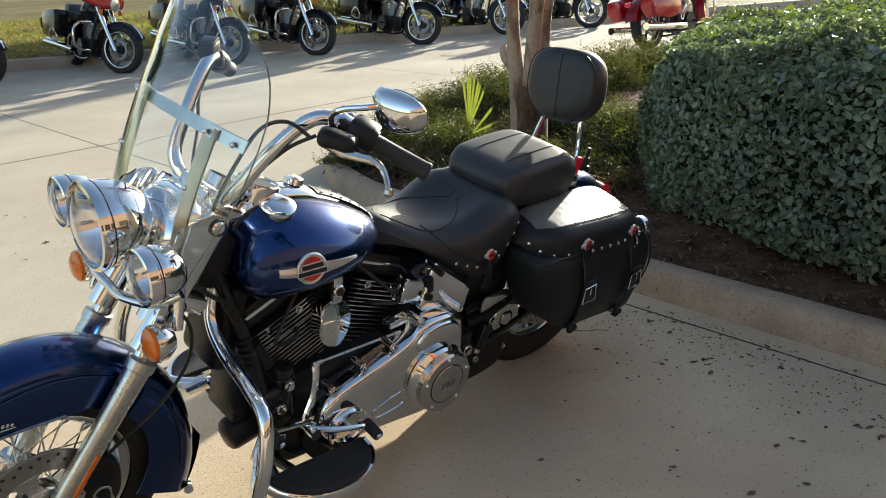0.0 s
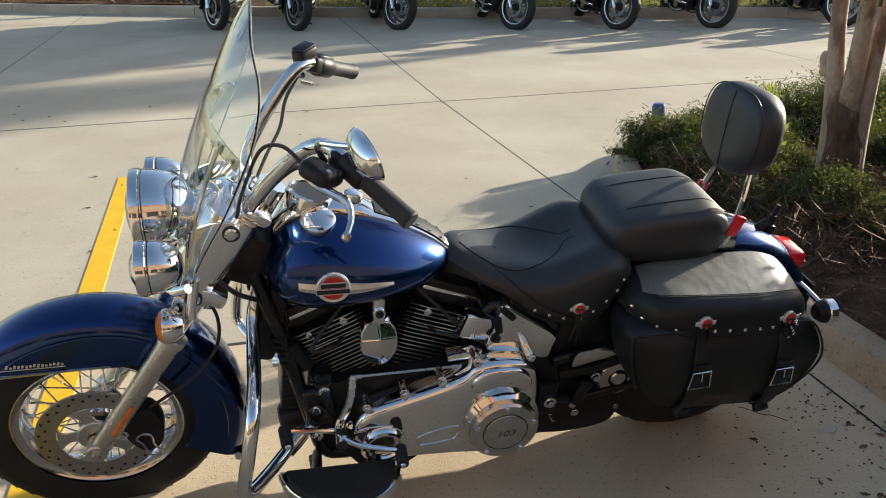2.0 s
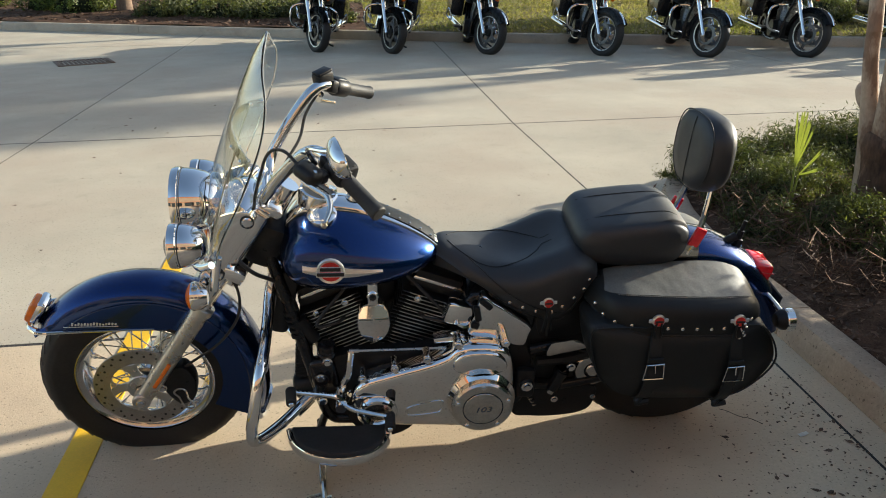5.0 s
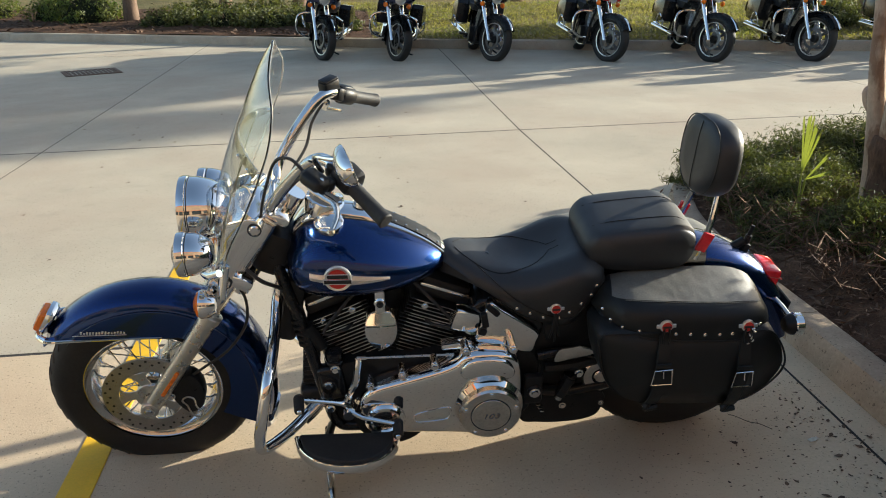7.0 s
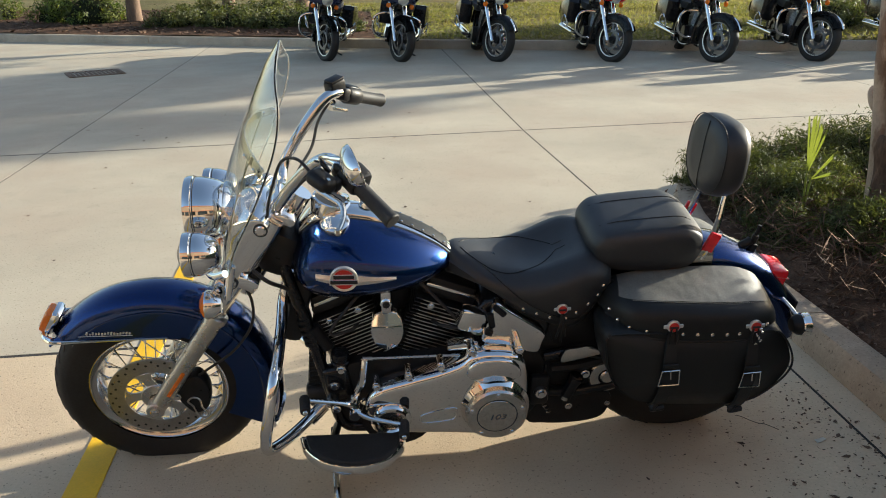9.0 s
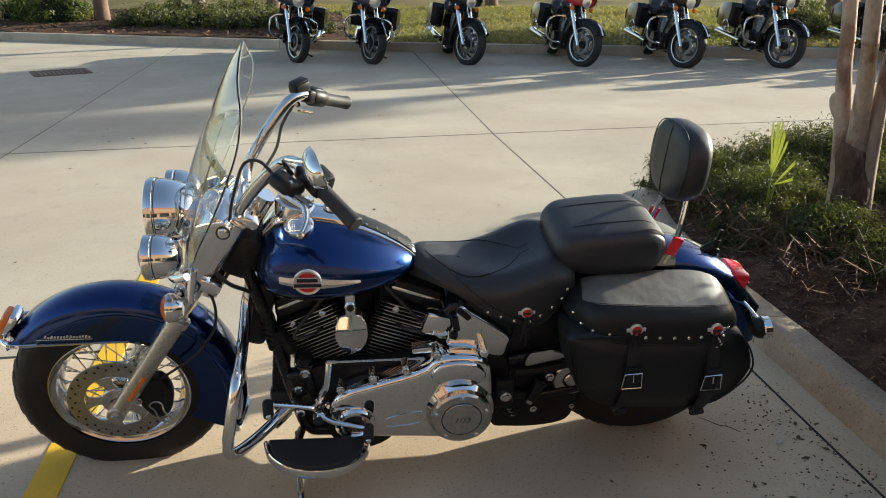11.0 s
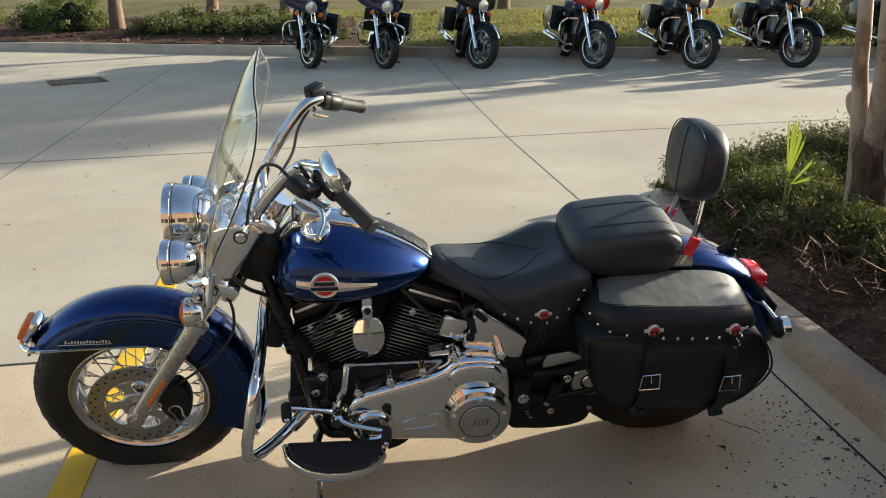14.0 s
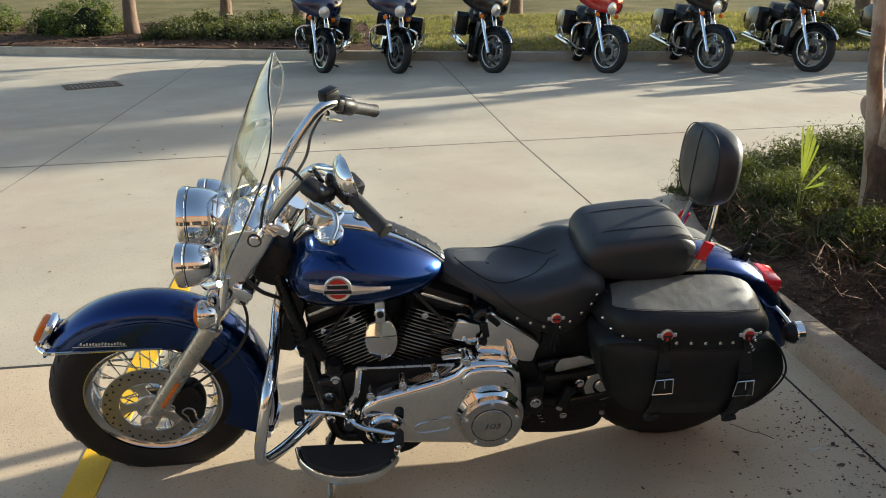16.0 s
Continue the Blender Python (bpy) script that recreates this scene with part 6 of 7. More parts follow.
for s in (-1, 1):
    m = Matrix.Translation((1.996, s * 0.195, 0.506)) @ Matrix.Rotation(radians(90), 4, "Y") @ Matrix.Scale(0.9, 4)
    sg = part("rear_turn_signal", lathe([(0, -0.035), (0.022, -0.032), (0.034, -0.014), (0.036, 0.0), (0.034, 0.006), (0, 0.006)], m, 28), BLACK_PLASTIC, bike, "round rear turn signal")
    part("signal_ring", lathe([(0.036, -0.004), (0.039, 0.0), (0.039, 0.022), (0.034, 0.026), (0.03, 0.026)], m, 28), CHROME, sg)
    part("signal_lens", lathe([(0, 0.032), (0.02, 0.029), (0.034, 0.018), (0.034, 0.006), (0, 0.006)], m, 28), RED_LENS, sg)
part("antenna_base", joined(rod((1.845, -0.01, 0.668), (1.888, -0.005, 0.690), 0.013, 12), rod((1.893, -0.004, 0.655), (1.905, 0, 0.705), 0.010, 10), rod((1.903, 0, 0.700), (1.912, 0, 0.738), 0.006, 8), rod((1.893, -0.004, 0.660), (1.932, -0.004, 0.602), 0.008, 10), rbox(0.020, 0.026, 0.034, 0.005, pose(1.897, -0.004, 0.664, 0, 15, 0))), BLACK_PLASTIC, bike, "black folded antenna mount")

# front caliper and hose
cal = part("brake_caliper", joined(plate(curve2([(0.160, 0.325), (0.188, 0.385), (0.228, 0.398), (0.256, 0.350), (0.250, 0.278), (0.214, 0.252), (0.184, 0.272)], 4), -0.118, -0.06, 0.010, 2)), BLACK_METAL, bike, "black front brake caliper")
part("caliper_cover", tube([(x, -0.121, z) for x, z in curve2([(0.190, 0.305), (0.205, 0.320), (0.225, 0.312), (0.230, 0.280), (0.246, 0.256), (0.236, 0.240), (0.214, 0.250), (0.204, 0.285)], 4)], 0.003, 6, 1, True), ALUMINIUM, cal)
for x, z in ((0.172, 0.378), (0.160, 0.325)):
    part("caliper_bolt", bolt((x, -0.118, z), 0.009, 0.010), CHROME_WORN, cal)

# the front end hangs a little lower and further over than the frame, turned about the steering head
hang = Matrix.Translation((0, 0, 0.98)) @ Matrix.Rotation(radians(1.6), 4, "X") @ Matrix.Rotation(radians(2.0), 4, "Y") @ Matrix.Translation((0, 0, -0.98))
low = Matrix.Translation((0, 0, -0.020)) @ hang
SLIM = {"front_wheel": (low, 1.0), "front_fender": (Matrix.Translation((0.011, 0, 0.012)) @ low, 0.92), "fork_slider": (low, 0.90), "fork_tube": (low, 0.84), "brake_caliper": (low, 0.93),
        "fork_cover": (hang, 0.86), "turn_signal": (Matrix.Translation((0.012, 0, 0.004)) @ hang, 0.96), "lamp_bar": (hang, 1.0)}
for ob in list(bike.children):
    kind = ob.name.split(".")[0]
    if kind in SLIM:
        m, k = SLIM[kind]
        for q in [ob] + list(ob.children):
            q.data.transform(m @ Matrix.Diagonal((1, k, 1, 1)))
front_hose.data.transform(low @ Matrix.Diagonal((1, 0.9, 1, 1)))

# ---- the other motorcycles ----
def cast_wheel(x, z, radius, width, parent, name, blades):
    m = wheel_pose(x, z)
    rim = radius - 0.080
    hub = part(name, lathe([(0, -0.06), (0.05, -0.055), (0.06, -0.02), (0.06, 0.02), (0.05, 0.055), (0, 0.06)], m, 20), BLACK_METAL, parent)
    part("tyre", lathe(tyre_mesh(radius, width, rim), m, 56), RUBBER, hub)
    part("rim", lathe([(rim + 0.006, -0.05), (rim - 0.004, -0.042), (rim - 0.018, -0.03), (rim - 0.024, 0), (rim - 0.018, 0.03), (rim - 0.004, 0.042), (rim + 0.006, 0.05)], m, 48), BLACK_METAL, hub)
    for s in (-1, 1):
        part("rim_edge", lathe([(rim + 0.004, s * 0.047), (rim + 0.006, s * 0.052), (rim - 0.018, s * 0.048), (rim - 0.018, s * 0.044)], m, 48, True), ALUMINIUM, hub)
    for k in range(blades):
        a = 2 * math.pi * k / blades
        for o in (-0.07, 0.07):
            part("blade", moved(rod((0.05 * math.cos(a), 0.05 * math.sin(a), 0), ((rim - 0.015) * math.cos(a + o), (rim - 0.015) * math.sin(a + o), 0), 0.013, 8, 0.010), m), CAST_GREY, hub)
    for s in (-1, 1):
        part("brake_disc", disc_y(0.145, s * 0.07 - 0.003, s * 0.07 + 0.003, (x, z), 36, 0.001, 0.105), CAST_GREY, hub)
    return hub


def arc_fender(cx, cz, r, a0, a1, half, mat, parent, name, n=18):
    rings = []
    for i in range(n + 1):
        a = radians(a0 + (a1 - a0) * i / n)
        rings.append([Vector((cx + q * math.cos(a), y, cz + q * math.sin(a))) for y, q in ((-half, r - 0.09), (-half, r - 0.045), (-half * 0.85, r - 0.012), (-half * 0.45, r), (0, r + 0.003), (half * 0.45, r), (half * 0.85, r - 0.012), (half, r - 0.045), (half, r - 0.09))])
    bm = loft(rings, closed=False)
    bmesh.ops.solidify(bm, geom=bm.faces[:], thickness=0.004)
    return part(name, bm, mat, parent)


def road_bike(label, body, fairing, bags, guard=True, screen=True):
    """A dressed touring motorcycle, front wheel over the origin, built along +x."""
    b = thing("touring_motorcycle", label, "motorcycle", "motorcycles parked along the far kerb")
    steer = Matrix.Translation((0.25, 0, 0)) @ Matrix.Rotation(radians(34), 4, "Z") @ Matrix.Translation((-0.25, 0, 0))
    cast_wheel(0, 0.318, 0.325, 0.13, b, "front_wheel", 5)
    ff = arc_fender(0.0, 0.318, 0.372, 150, -12, 0.085, body, b, "front_fender")
    part("fender_trim", tube(arc_pts(0.0, 0.318, 0.374, 152, 120, 0.0, 6), 0.012, 8, 1), CHROME, ff)
    for s in (-1, 1):
        part("fork_leg", joined(rod((0.01, s * 0.115, 0.30), (0.20, s * 0.115, 0.66), 0.030, 16), rod((0.19, s * 0.115, 0.64), (0.30, s * 0.115, 0.86), 0.034, 16)), CHROME, b, "bright fork leg")
        part("turn_signal", lathe([(0, -0.03), (0.035, -0.01), (0.036, 0.01), (0.02, 0.025), (0, 0.027)], Matrix.Translation((0.18, s * 0.20, 0.80)) @ Matrix.Rotation(radians(-90), 4, "Y"), 16), AMBER, b)
    hl = part("headlamp", lathe([(0, -0.10), (0.07, -0.06), (0.09, 0.0), (0.095, 0.012), (0.088, 0.02), (0.085, 0.012)], Matrix.Translation((0.115, 0, 0.905)) @ Matrix.Rotation(radians(-90), 4, "Y"), 28), CHROME, b)
    part("lens", lathe([(0, 0.028), (0.05, 0.022), (0.084, 0.010), (0, 0.004)], Matrix.Translation((0.115, 0, 0.905)) @ Matrix.Rotation(radians(-90), 4, "Y"), 24), WHITE_METAL, hl)
    rings = []
    for x, w, z0, z1 in ((0.10, 0.16, 0.84, 1.02), (0.13, 0.30, 0.83, 1.10), (0.20, 0.39, 0.84, 1.18), (0.30, 0.42, 0.88, 1.22), (0.42, 0.41, 0.94, 1.24), (0.48, 0.38, 0.98, 1.24)):
        rings.append([Vector((x + 0.10 * (abs(p.y) / 0.42) ** 2, p.y, p.z)) for p in ring_section(x, w, z0, z1, 3.0, 24)])
    part("fairing", loft(rings), fairing, b, "batwing fairing")
    if screen:
        part("wind_deflector", loft([[Vector((0.25 + 0.5 * y * y + 0.3 * (z - 1.2), y, z)) for y in (-0.28, -0.18, -0.08, 0, 0.08, 0.18, 0.28)] for z in (1.18, 1.26, 1.34)], closed=False), SHOPGLASS, b)
    for ob in list(b.children_recursive):
        ob.data.transform(steer)
    for s in (-1, 1):
        if guard:
            part("engine_guard", tube([(0.52, s * 0.05, 0.66), (0.47, s * 0.26, 0.64), (0.45, s * 0.36, 0.56), (0.46, s * 0.36, 0.38), (0.52, s * 0.27, 0.29), (0.60, s * 0.10, 0.26)], 0.018, 10, 5), CHROME, b, "chrome engine guard")
        part("floorboard", rbox(0.30, 0.11, 0.03, 0.01, pose(0.72, s * 0.30, 0.30)), BLACK_METAL, b)
        bag = part("saddlebag", loaf([(1.33, 0.42), (1.30, 0.72), (1.36, 0.78), (1.80, 0.76), (1.98, 0.70), (2.0, 0.56), (1.92, 0.42), (1.6, 0.38)], 0.125, 0.12, 9), body, b, "hard saddlebag")
        bag.data.transform(Matrix.Translation((0, s * 0.28, 0)))
        pn = part("bag_panel", loaf([(1.93, 0.47), (1.95, 0.70), (2.005, 0.69), (2.02, 0.56), (1.97, 0.46)], 0.11, 0.1, 7), bags, b)
        pn.data.transform(Matrix.Translation((0, s * 0.28, 0)))
        part("muffler", rod((1.0, s * 0.21, 0.25), (2.08, s * 0.29, 0.31), 0.045, 16, 0.05), CHROME, b, "long chrome muffler")
        part("bag_rail", tube([(1.25, s * 0.36, 0.40), (1.28, s * 0.42, 0.52), (1.42, s * 0.42, 0.40), (1.30, s * 0.36, 0.34)], 0.012, 8, 4, True), CHROME, b)
    cast_wheel(1.63, 0.318, 0.325, 0.16, b, "rear_wheel", 5)
    arc_fender(1.63, 0.33, 0.40, 165, 10, 0.11, body, b, "rear_fender")
    rings = [ring_section(x, w, z0, z1, 2.5, 20, 0.25) for x, w, z0, z1 in ((0.50, 0.07, 0.74, 0.88), (0.56, 0.15, 0.70, 0.94), (0.68, 0.19, 0.68, 0.96), (0.82, 0.17, 0.68, 0.92), (0.95, 0.09, 0.69, 0.83))]
    part("fuel_tank", loft(rings), body, b)
    part("seat", loaf(curve2([(0.93, 0.74), (1.05, 0.73), (1.2, 0.75), (1.3, 0.86), (1.55, 0.88), (1.62, 0.80), (1.5, 0.70), (1.1, 0.64)], 3), 0.19, 0.3, 11), VINYL, b)
    eng = part("engine", joined(rbox(0.42, 0.24, 0.26, 0.05, pose(0.82, 0, 0.30)), rod((0.80, -0.19, 0.30), (0.80, 0.19, 0.30), 0.12, 20)), BLACK_METAL, b)
    for ang in (-22, 22):
        m = Matrix.Translation((0.80, 0, 0.26)) @ Matrix.Rotation(radians(ang), 4, "Y")
        cyl = part("cylinder", joined(rbox(0.14, 0.14, 0.2, 0.02, m @ pose(0, 0, 0.28)), rbox(0.17, 0.16, 0.06, 0.02, m @ pose(0, 0, 0.41))), ALUMINIUM, eng)
        for k in range(8):
            part("fin", rbox(0.18, 0.18, 0.008, 0.003, m @ pose(0, 0, 0.19 + 0.024 * k), 1), ALUMINIUM, cyl)
    part("primary_cover", plate(curve2([(0.66, 0.24), (0.72, 0.34), (0.98, 0.40), (1.14, 0.38), (1.16, 0.24), (1.02, 0.18), (0.76, 0.18)], 4), -0.22, -0.14, 0.02, 2), CHROME, eng)
    part("frame_rail", joined(*[tube([(0.42, s * 0.05, 0.8), (0.54, s * 0.09, 0.45), (0.60, s * 0.11, 0.18), (1.2, s * 0.12, 0.17), (1.3, s * 0.12, 0.5)], 0.018, 8, 4) for s in (-1, 1)]), PAINT_BLACK, b)
    part("handlebar", tube([(0.70, -0.42, 1.12), (0.58, -0.30, 1.18), (0.48, -0.10, 1.10), (0.48, 0.10, 1.10), (0.58, 0.30, 1.18), (0.70, 0.42, 1.12)], 0.015, 8, 5), CHROME, b)
    part("side_stand", tube([(0.62, -0.12, 0.17), (0.60, -0.26, 0.08), (0.57, -0.33, 0.065)], 0.013, 8, 4), BLACK_METAL, b)
    part("tail_lamp", rbox(0.05, 0.10, 0.07, 0.015, pose(2.03, 0, 0.62)), RED_LENS, b)
    return b


def parked(ob, x, y, turn):
    ob.matrix_world = pose(x, y, 0, 0, 0, turn) @ pose(0, 0.03, 0, 9.0, 0, 0) @ Matrix.Translation((-0.035, 0.079, 0))
    return ob


black_bike = parked(road_bike("black touring motorcycle with a batwing fairing and chrome engine guards", PAINT_BLACK, PAINT_NAVY, PAINT_BLACK), 1.28, 10.52, 82)
parked(copy_thing(black_bike, Matrix.Identity(4)), 0.14, 10.92, 84)
plain_bike = parked(road_bike("black touring motorcycle with hard saddlebags, leaning on its stand", PAINT_BLACK, PAINT_BLACK, PAINT_BLACK, False), 2.69, 10.15, 88)
parked(tagged(copy_thing(plain_bike, Matrix.Identity(4)), "dark touring motorcycle with chrome crash bars beside a tree"), 8.92, 8.72, 82)
red_bike = parked(road_bike("touring motorcycle with a red fairing and mustard bag panels", PAINT_BLACK, PAINT_RED, PAINT_MUSTARD), 4.30, 9.68, 86)
must_bike = parked(road_bike("black touring motorcycle with mustard bag panels by the kerb", PAINT_BLACK, PAINT_BLACK, PAINT_MUSTARD), 5.69, 9.27, 83)
parked(copy_thing(must_bike, Matrix.Identity(4)), 7.05, 9.03, 80)
pale_bike = parked(road_bike("dark blue touring motorcycle with a silver front fender", PAINT_NAVY, PAINT_NAVY, PAINT_NAVY), 10.85, 8.62, 84)
parked(copy_thing(plain_bike, Matrix.Identity(4)), 12.55, 8.1, 76)
all_red = parked(road_bike("bright red touring motorcycle with hard saddlebags, parked across the drive", PAINT_RED, PAINT_RED, PAINT_RED), 11.58, 5.15, 180)


# ---- planting ----
def shell_points(n, box, round_, seed, keep=None, depth=0.06):
    """Places on a rounded box's sides and top, and the ways out of it."""
    rng = np.random.default_rng(seed)
    (x0, x1), (y0, y1), (z0, z1) = box
    c = np.array([(x0 + x1) / 2, (y0 + y1) / 2, (z0 + z1) / 2])
    h = np.array([(x1 - x0) / 2, (y1 - y0) / 2, (z1 - z0) / 2])
    areas = np.array([h[1] * h[2], h[1] * h[2], h[0] * h[2], h[0] * h[2], h[0] * h[1]])
    pick = rng.choice(5, n, p=areas / areas.sum())
    u = rng.uniform(-1, 1, (n, 3)) * h
    for k, (axis, sign) in enumerate(((0, -1), (0, 1), (1, -1), (1, 1), (2, 1))):
        u[pick == k, axis] = sign * h[axis]
    inner = np.clip(u, -(h - round_), h - round_)
    way = u - inner
    way /= np.linalg.norm(way, axis=1, keepdims=True) + 1e-9
    lump = np.array([noise.noise(Vector(p * 2.6 + 7)) * 0.08 + noise.noise(Vector(p * 7.5)) * 0.045 for p in u + c])
    place = inner + way * (round_ + lump[:, None] - rng.uniform(0, depth, n)[:, None]) + c
    return place, way


hedge = thing("hedge", "dense clipped dark green broadleaf hedge on the island", "hedge")
HB = ((2.66, 5.2), (-3.4, 0.54), (0.07, 1.03))
SHEAR = Matrix(((1, 0, 0, 0), (0.33, 1, 0, -0.33 * 2.72), (0, 0, 1, 0), (0, 0, 0, 1)))    # its far end runs slantwise
# solid dark core; its colour stands for the shade between the leaves
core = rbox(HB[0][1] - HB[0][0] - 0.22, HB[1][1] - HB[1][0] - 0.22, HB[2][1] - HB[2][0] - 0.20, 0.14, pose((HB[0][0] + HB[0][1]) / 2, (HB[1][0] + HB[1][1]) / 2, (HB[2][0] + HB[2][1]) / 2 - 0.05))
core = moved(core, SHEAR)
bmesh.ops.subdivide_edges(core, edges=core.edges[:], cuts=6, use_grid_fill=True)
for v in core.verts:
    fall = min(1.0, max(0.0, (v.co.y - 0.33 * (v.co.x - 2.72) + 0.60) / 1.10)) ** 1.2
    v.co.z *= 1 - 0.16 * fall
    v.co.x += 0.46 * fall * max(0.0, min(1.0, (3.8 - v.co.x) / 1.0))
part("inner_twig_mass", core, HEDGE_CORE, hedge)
p, w = shell_points(105000, HB, 0.30, 11, depth=0.08)
near = (p[:, 0] < 3.6) | (p[:, 2] > 0.85)
p, w = p[near], w[near]
fall = np.clip((p[:, 1] + 0.60) / 1.10, 0, 1) ** 1.2
p[:, 1] += 0.33 * (p[:, 0] - 2.72)
p[:, 2] *= 1 - 0.13 * fall
p[:, 0] += 0.42 * fall * np.clip((3.8 - p[:, 0]) / 1.0, 0, 1)
lv = leaves("foliage", p, w, 0.031, HEDGE_LEAF, hedge, 0.62, 12, 0.35, 0.75, True)
lv["kind"] = "stuff"
rng = np.random.default_rng(5)
n = 420
sp = np.stack([rng.uniform(2.85, 4.6, n), rng.uniform(-2.6, 0.25, n), rng.uniform(1.0, 1.10, n)], 1)
sp[:, 2] *= 1 - 0.13 * np.clip((sp[:, 1] + 0.60) / 1.10, 0, 1) ** 1.2
sp[:, 1] += 0.33 * (sp[:, 0] - 2.72)
lv = leaves("shoot_leaves", sp, np.tile([0, 0, 1.0], (n, 1)), 0.045, TREE_LEAF, hedge, 0.6, 13, 0.3, 0.8)
lv["kind"] = "stuff"


def shrub(label, centre, radii, n, size, seed, mat=JUNIPER, name="juniper_shrub", aspect=0.17, spiky=0.35):
    """A low shrub: forked stems and many short sprigs in uneven clumps."""
    rng = np.random.default_rng(seed)
    s = thing(name, label, "shrub", m=Matrix.Translation(centre))
    stems = []
    for k in range(9):
        a = rng.uniform(0, 2 * math.pi)
        r = rng.uniform(0.4, 0.9)
        stems.append(tube([(0, 0, -0.05), (radii[0] * r * 0.4 * math.cos(a), radii[1] * r * 0.4 * math.sin(a), radii[2] * 0.35), (radii[0] * r * math.cos(a), radii[1] * r * math.sin(a), radii[2] * rng.uniform(0.5, 0.9))], [0.012, 0.008, 0.004], 6, 4))
    for st in stems:
        part("stem", st, BARK_FAR, s)
    # dark lumpy body painted as the shade inside the shrub
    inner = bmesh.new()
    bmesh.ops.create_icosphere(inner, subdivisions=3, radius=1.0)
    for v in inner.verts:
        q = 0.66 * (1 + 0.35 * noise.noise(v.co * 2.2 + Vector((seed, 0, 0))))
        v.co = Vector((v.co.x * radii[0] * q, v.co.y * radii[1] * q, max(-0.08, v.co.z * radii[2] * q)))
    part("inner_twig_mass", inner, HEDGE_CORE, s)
    clumps = rng.normal(0, 1, (64, 3))
    clumps /= np.linalg.norm(clumps, axis=1, keepdims=True)
    clumps[:, 2] = np.abs(clumps[:, 2])
    clumps *= rng.uniform(0.5, 1.08, (64, 1)) * np.array(radii)
    pick = rng.integers(0, 64, n)
    off = rng.normal(0, 1, (n, 3)) * np.array([0.048, 0.048, 0.042]) * min(1.6, radii[0] / 0.34)
    place = clumps[pick] + off
    place[:, 2] = np.maximum(place[:, 2], 0.01)
    way = off / (np.linalg.norm(off, axis=1, keepdims=True) + 1e-9)
    lv = leaves("foliage", place, way, size, mat, s, aspect, seed + 1, 0.15, spiky)
    lv["kind"] = "stuff"
    return s


SHRUBS = [((2.94, 2.48, 0.12), (0.25, 0.27, 0.20), 29), ((2.86, 2.02, 0.11), (0.15, 0.20, 0.13), 30), ((3.12, 2.35, 0.13), (0.30, 0.34, 0.20), 21), ((3.48, 2.55, 0.14), (0.36, 0.34, 0.25), 22), ((3.95, 2.65, 0.16), (0.40, 0.36, 0.26), 23), ((4.5, 2.7, 0.2), (0.45, 0.38, 0.28), 24), ((5.1, 2.75, 0.2), (0.45, 0.4, 0.28), 25), ((5.8, 2.8, 0.2), (0.5, 0.4, 0.28), 26), ((6.6, 2.9, 0.2), (0.5, 0.4, 0.28), 27), ((3.25, 1.95, 0.16), (0.26, 0.28, 0.20), 28)]
for c, r, sd in SHRUBS:
    shrub("low spreading green juniper shrub at the island edge", c, r, 12000, 0.036, sd)["group"] = "juniper shrubs on the island"
shrub("small soft green juniper on brown mulch", (3.22, 0.84, 0.14), (0.24, 0.22, 0.15), 4200, 0.034, 41)["group"] = "juniper shrubs on the island"
shrub("leggy green juniper between the hedge and the tree", (3.74, 0.98, 0.18), (0.34, 0.30, 0.22), 4200, 0.034, 43)["group"] = "juniper shrubs on the island"
shrub("leggy green juniper behind the tree", (4.1, 1.75, 0.2), (0.42, 0.40, 0.24), 9000, 0.034, 44)["group"] = "juniper shrubs on the island"
shrub("small soft green juniper on brown mulch", (4.05, 1.25, 0.22), (0.38, 0.34, 0.26), 6500, 0.034, 42)["group"] = "juniper shrubs on the island"


for c, r, sd in (((3.16, 1.26, 0.14), (0.27, 0.25, 0.21), 45), ((3.02, 1.76, 0.12), (0.26, 0.28, 0.24), 46), ((2.86, 1.50, 0.10), (0.18, 0.22, 0.14), 47)):
    shrub("dense dark green juniper round the palmetto", c, r, 10000, 0.034, sd)["group"] = "juniper shrubs on the island"


def palmetto(centre, fans, seed, label):
    """Stiff fans: narrow folded blades that spread from the top of a stalk."""
    rng = random.Random(seed)
    s = thing("palmetto", label, "palm", m=Matrix.Translation(centre))
    for (fx, fy, fz), turn, a0, a1, count, size in fans:
        hubp = Vector((fx, fy, fz))
        fan = part("frond_stalk", tube([Vector((0, 0, 0)), hubp * 0.5 + Vector((0, 0, 0.02)), hubp], [0.008, 0.006, 0.005], 6, 4), PALM, s)
        side = Vector((math.cos(turn), math.sin(turn), 0))
        nrm = side.cross(Vector((0, 0, 1)))
        for k in range(count):
            a = radians(a0 + (a1 - a0) * k / max(1, count - 1) + rng.uniform(-1.0, 1.0))
            way = (Vector((0, 0, 1)) * math.cos(a) + side * math.sin(a)).normalized()
            flat = way.cross(nrm).normalized()
            L = size * rng.uniform(0.86, 1.05)
            bend = rng.uniform(-0.02, 0.06)
            rings = []
            for f, w in ((0.0, 0.0025), (0.35, 0.0058), (0.7, 0.0085), (0.93, 0.0075), (1.0, 0.0045)):
                p = hubp + way * L * f + nrm * bend * f * f * L
                rings.append([p - flat * w, p + nrm * w * 0.7, p + flat * w])
            part("blade", loft(rings, closed=False), PALM, fan)
    return s


palmetto((2.98, 1.56, 0.13), [((0.0, 0.0, 0.29), radians(-88), -6, 30, 7, 0.30), ((0.02, -0.01, 0.26), radians(-75), 42, 66, 2, 0.22)], 3, "small backlit palmetto with stiff yellow-green fans")
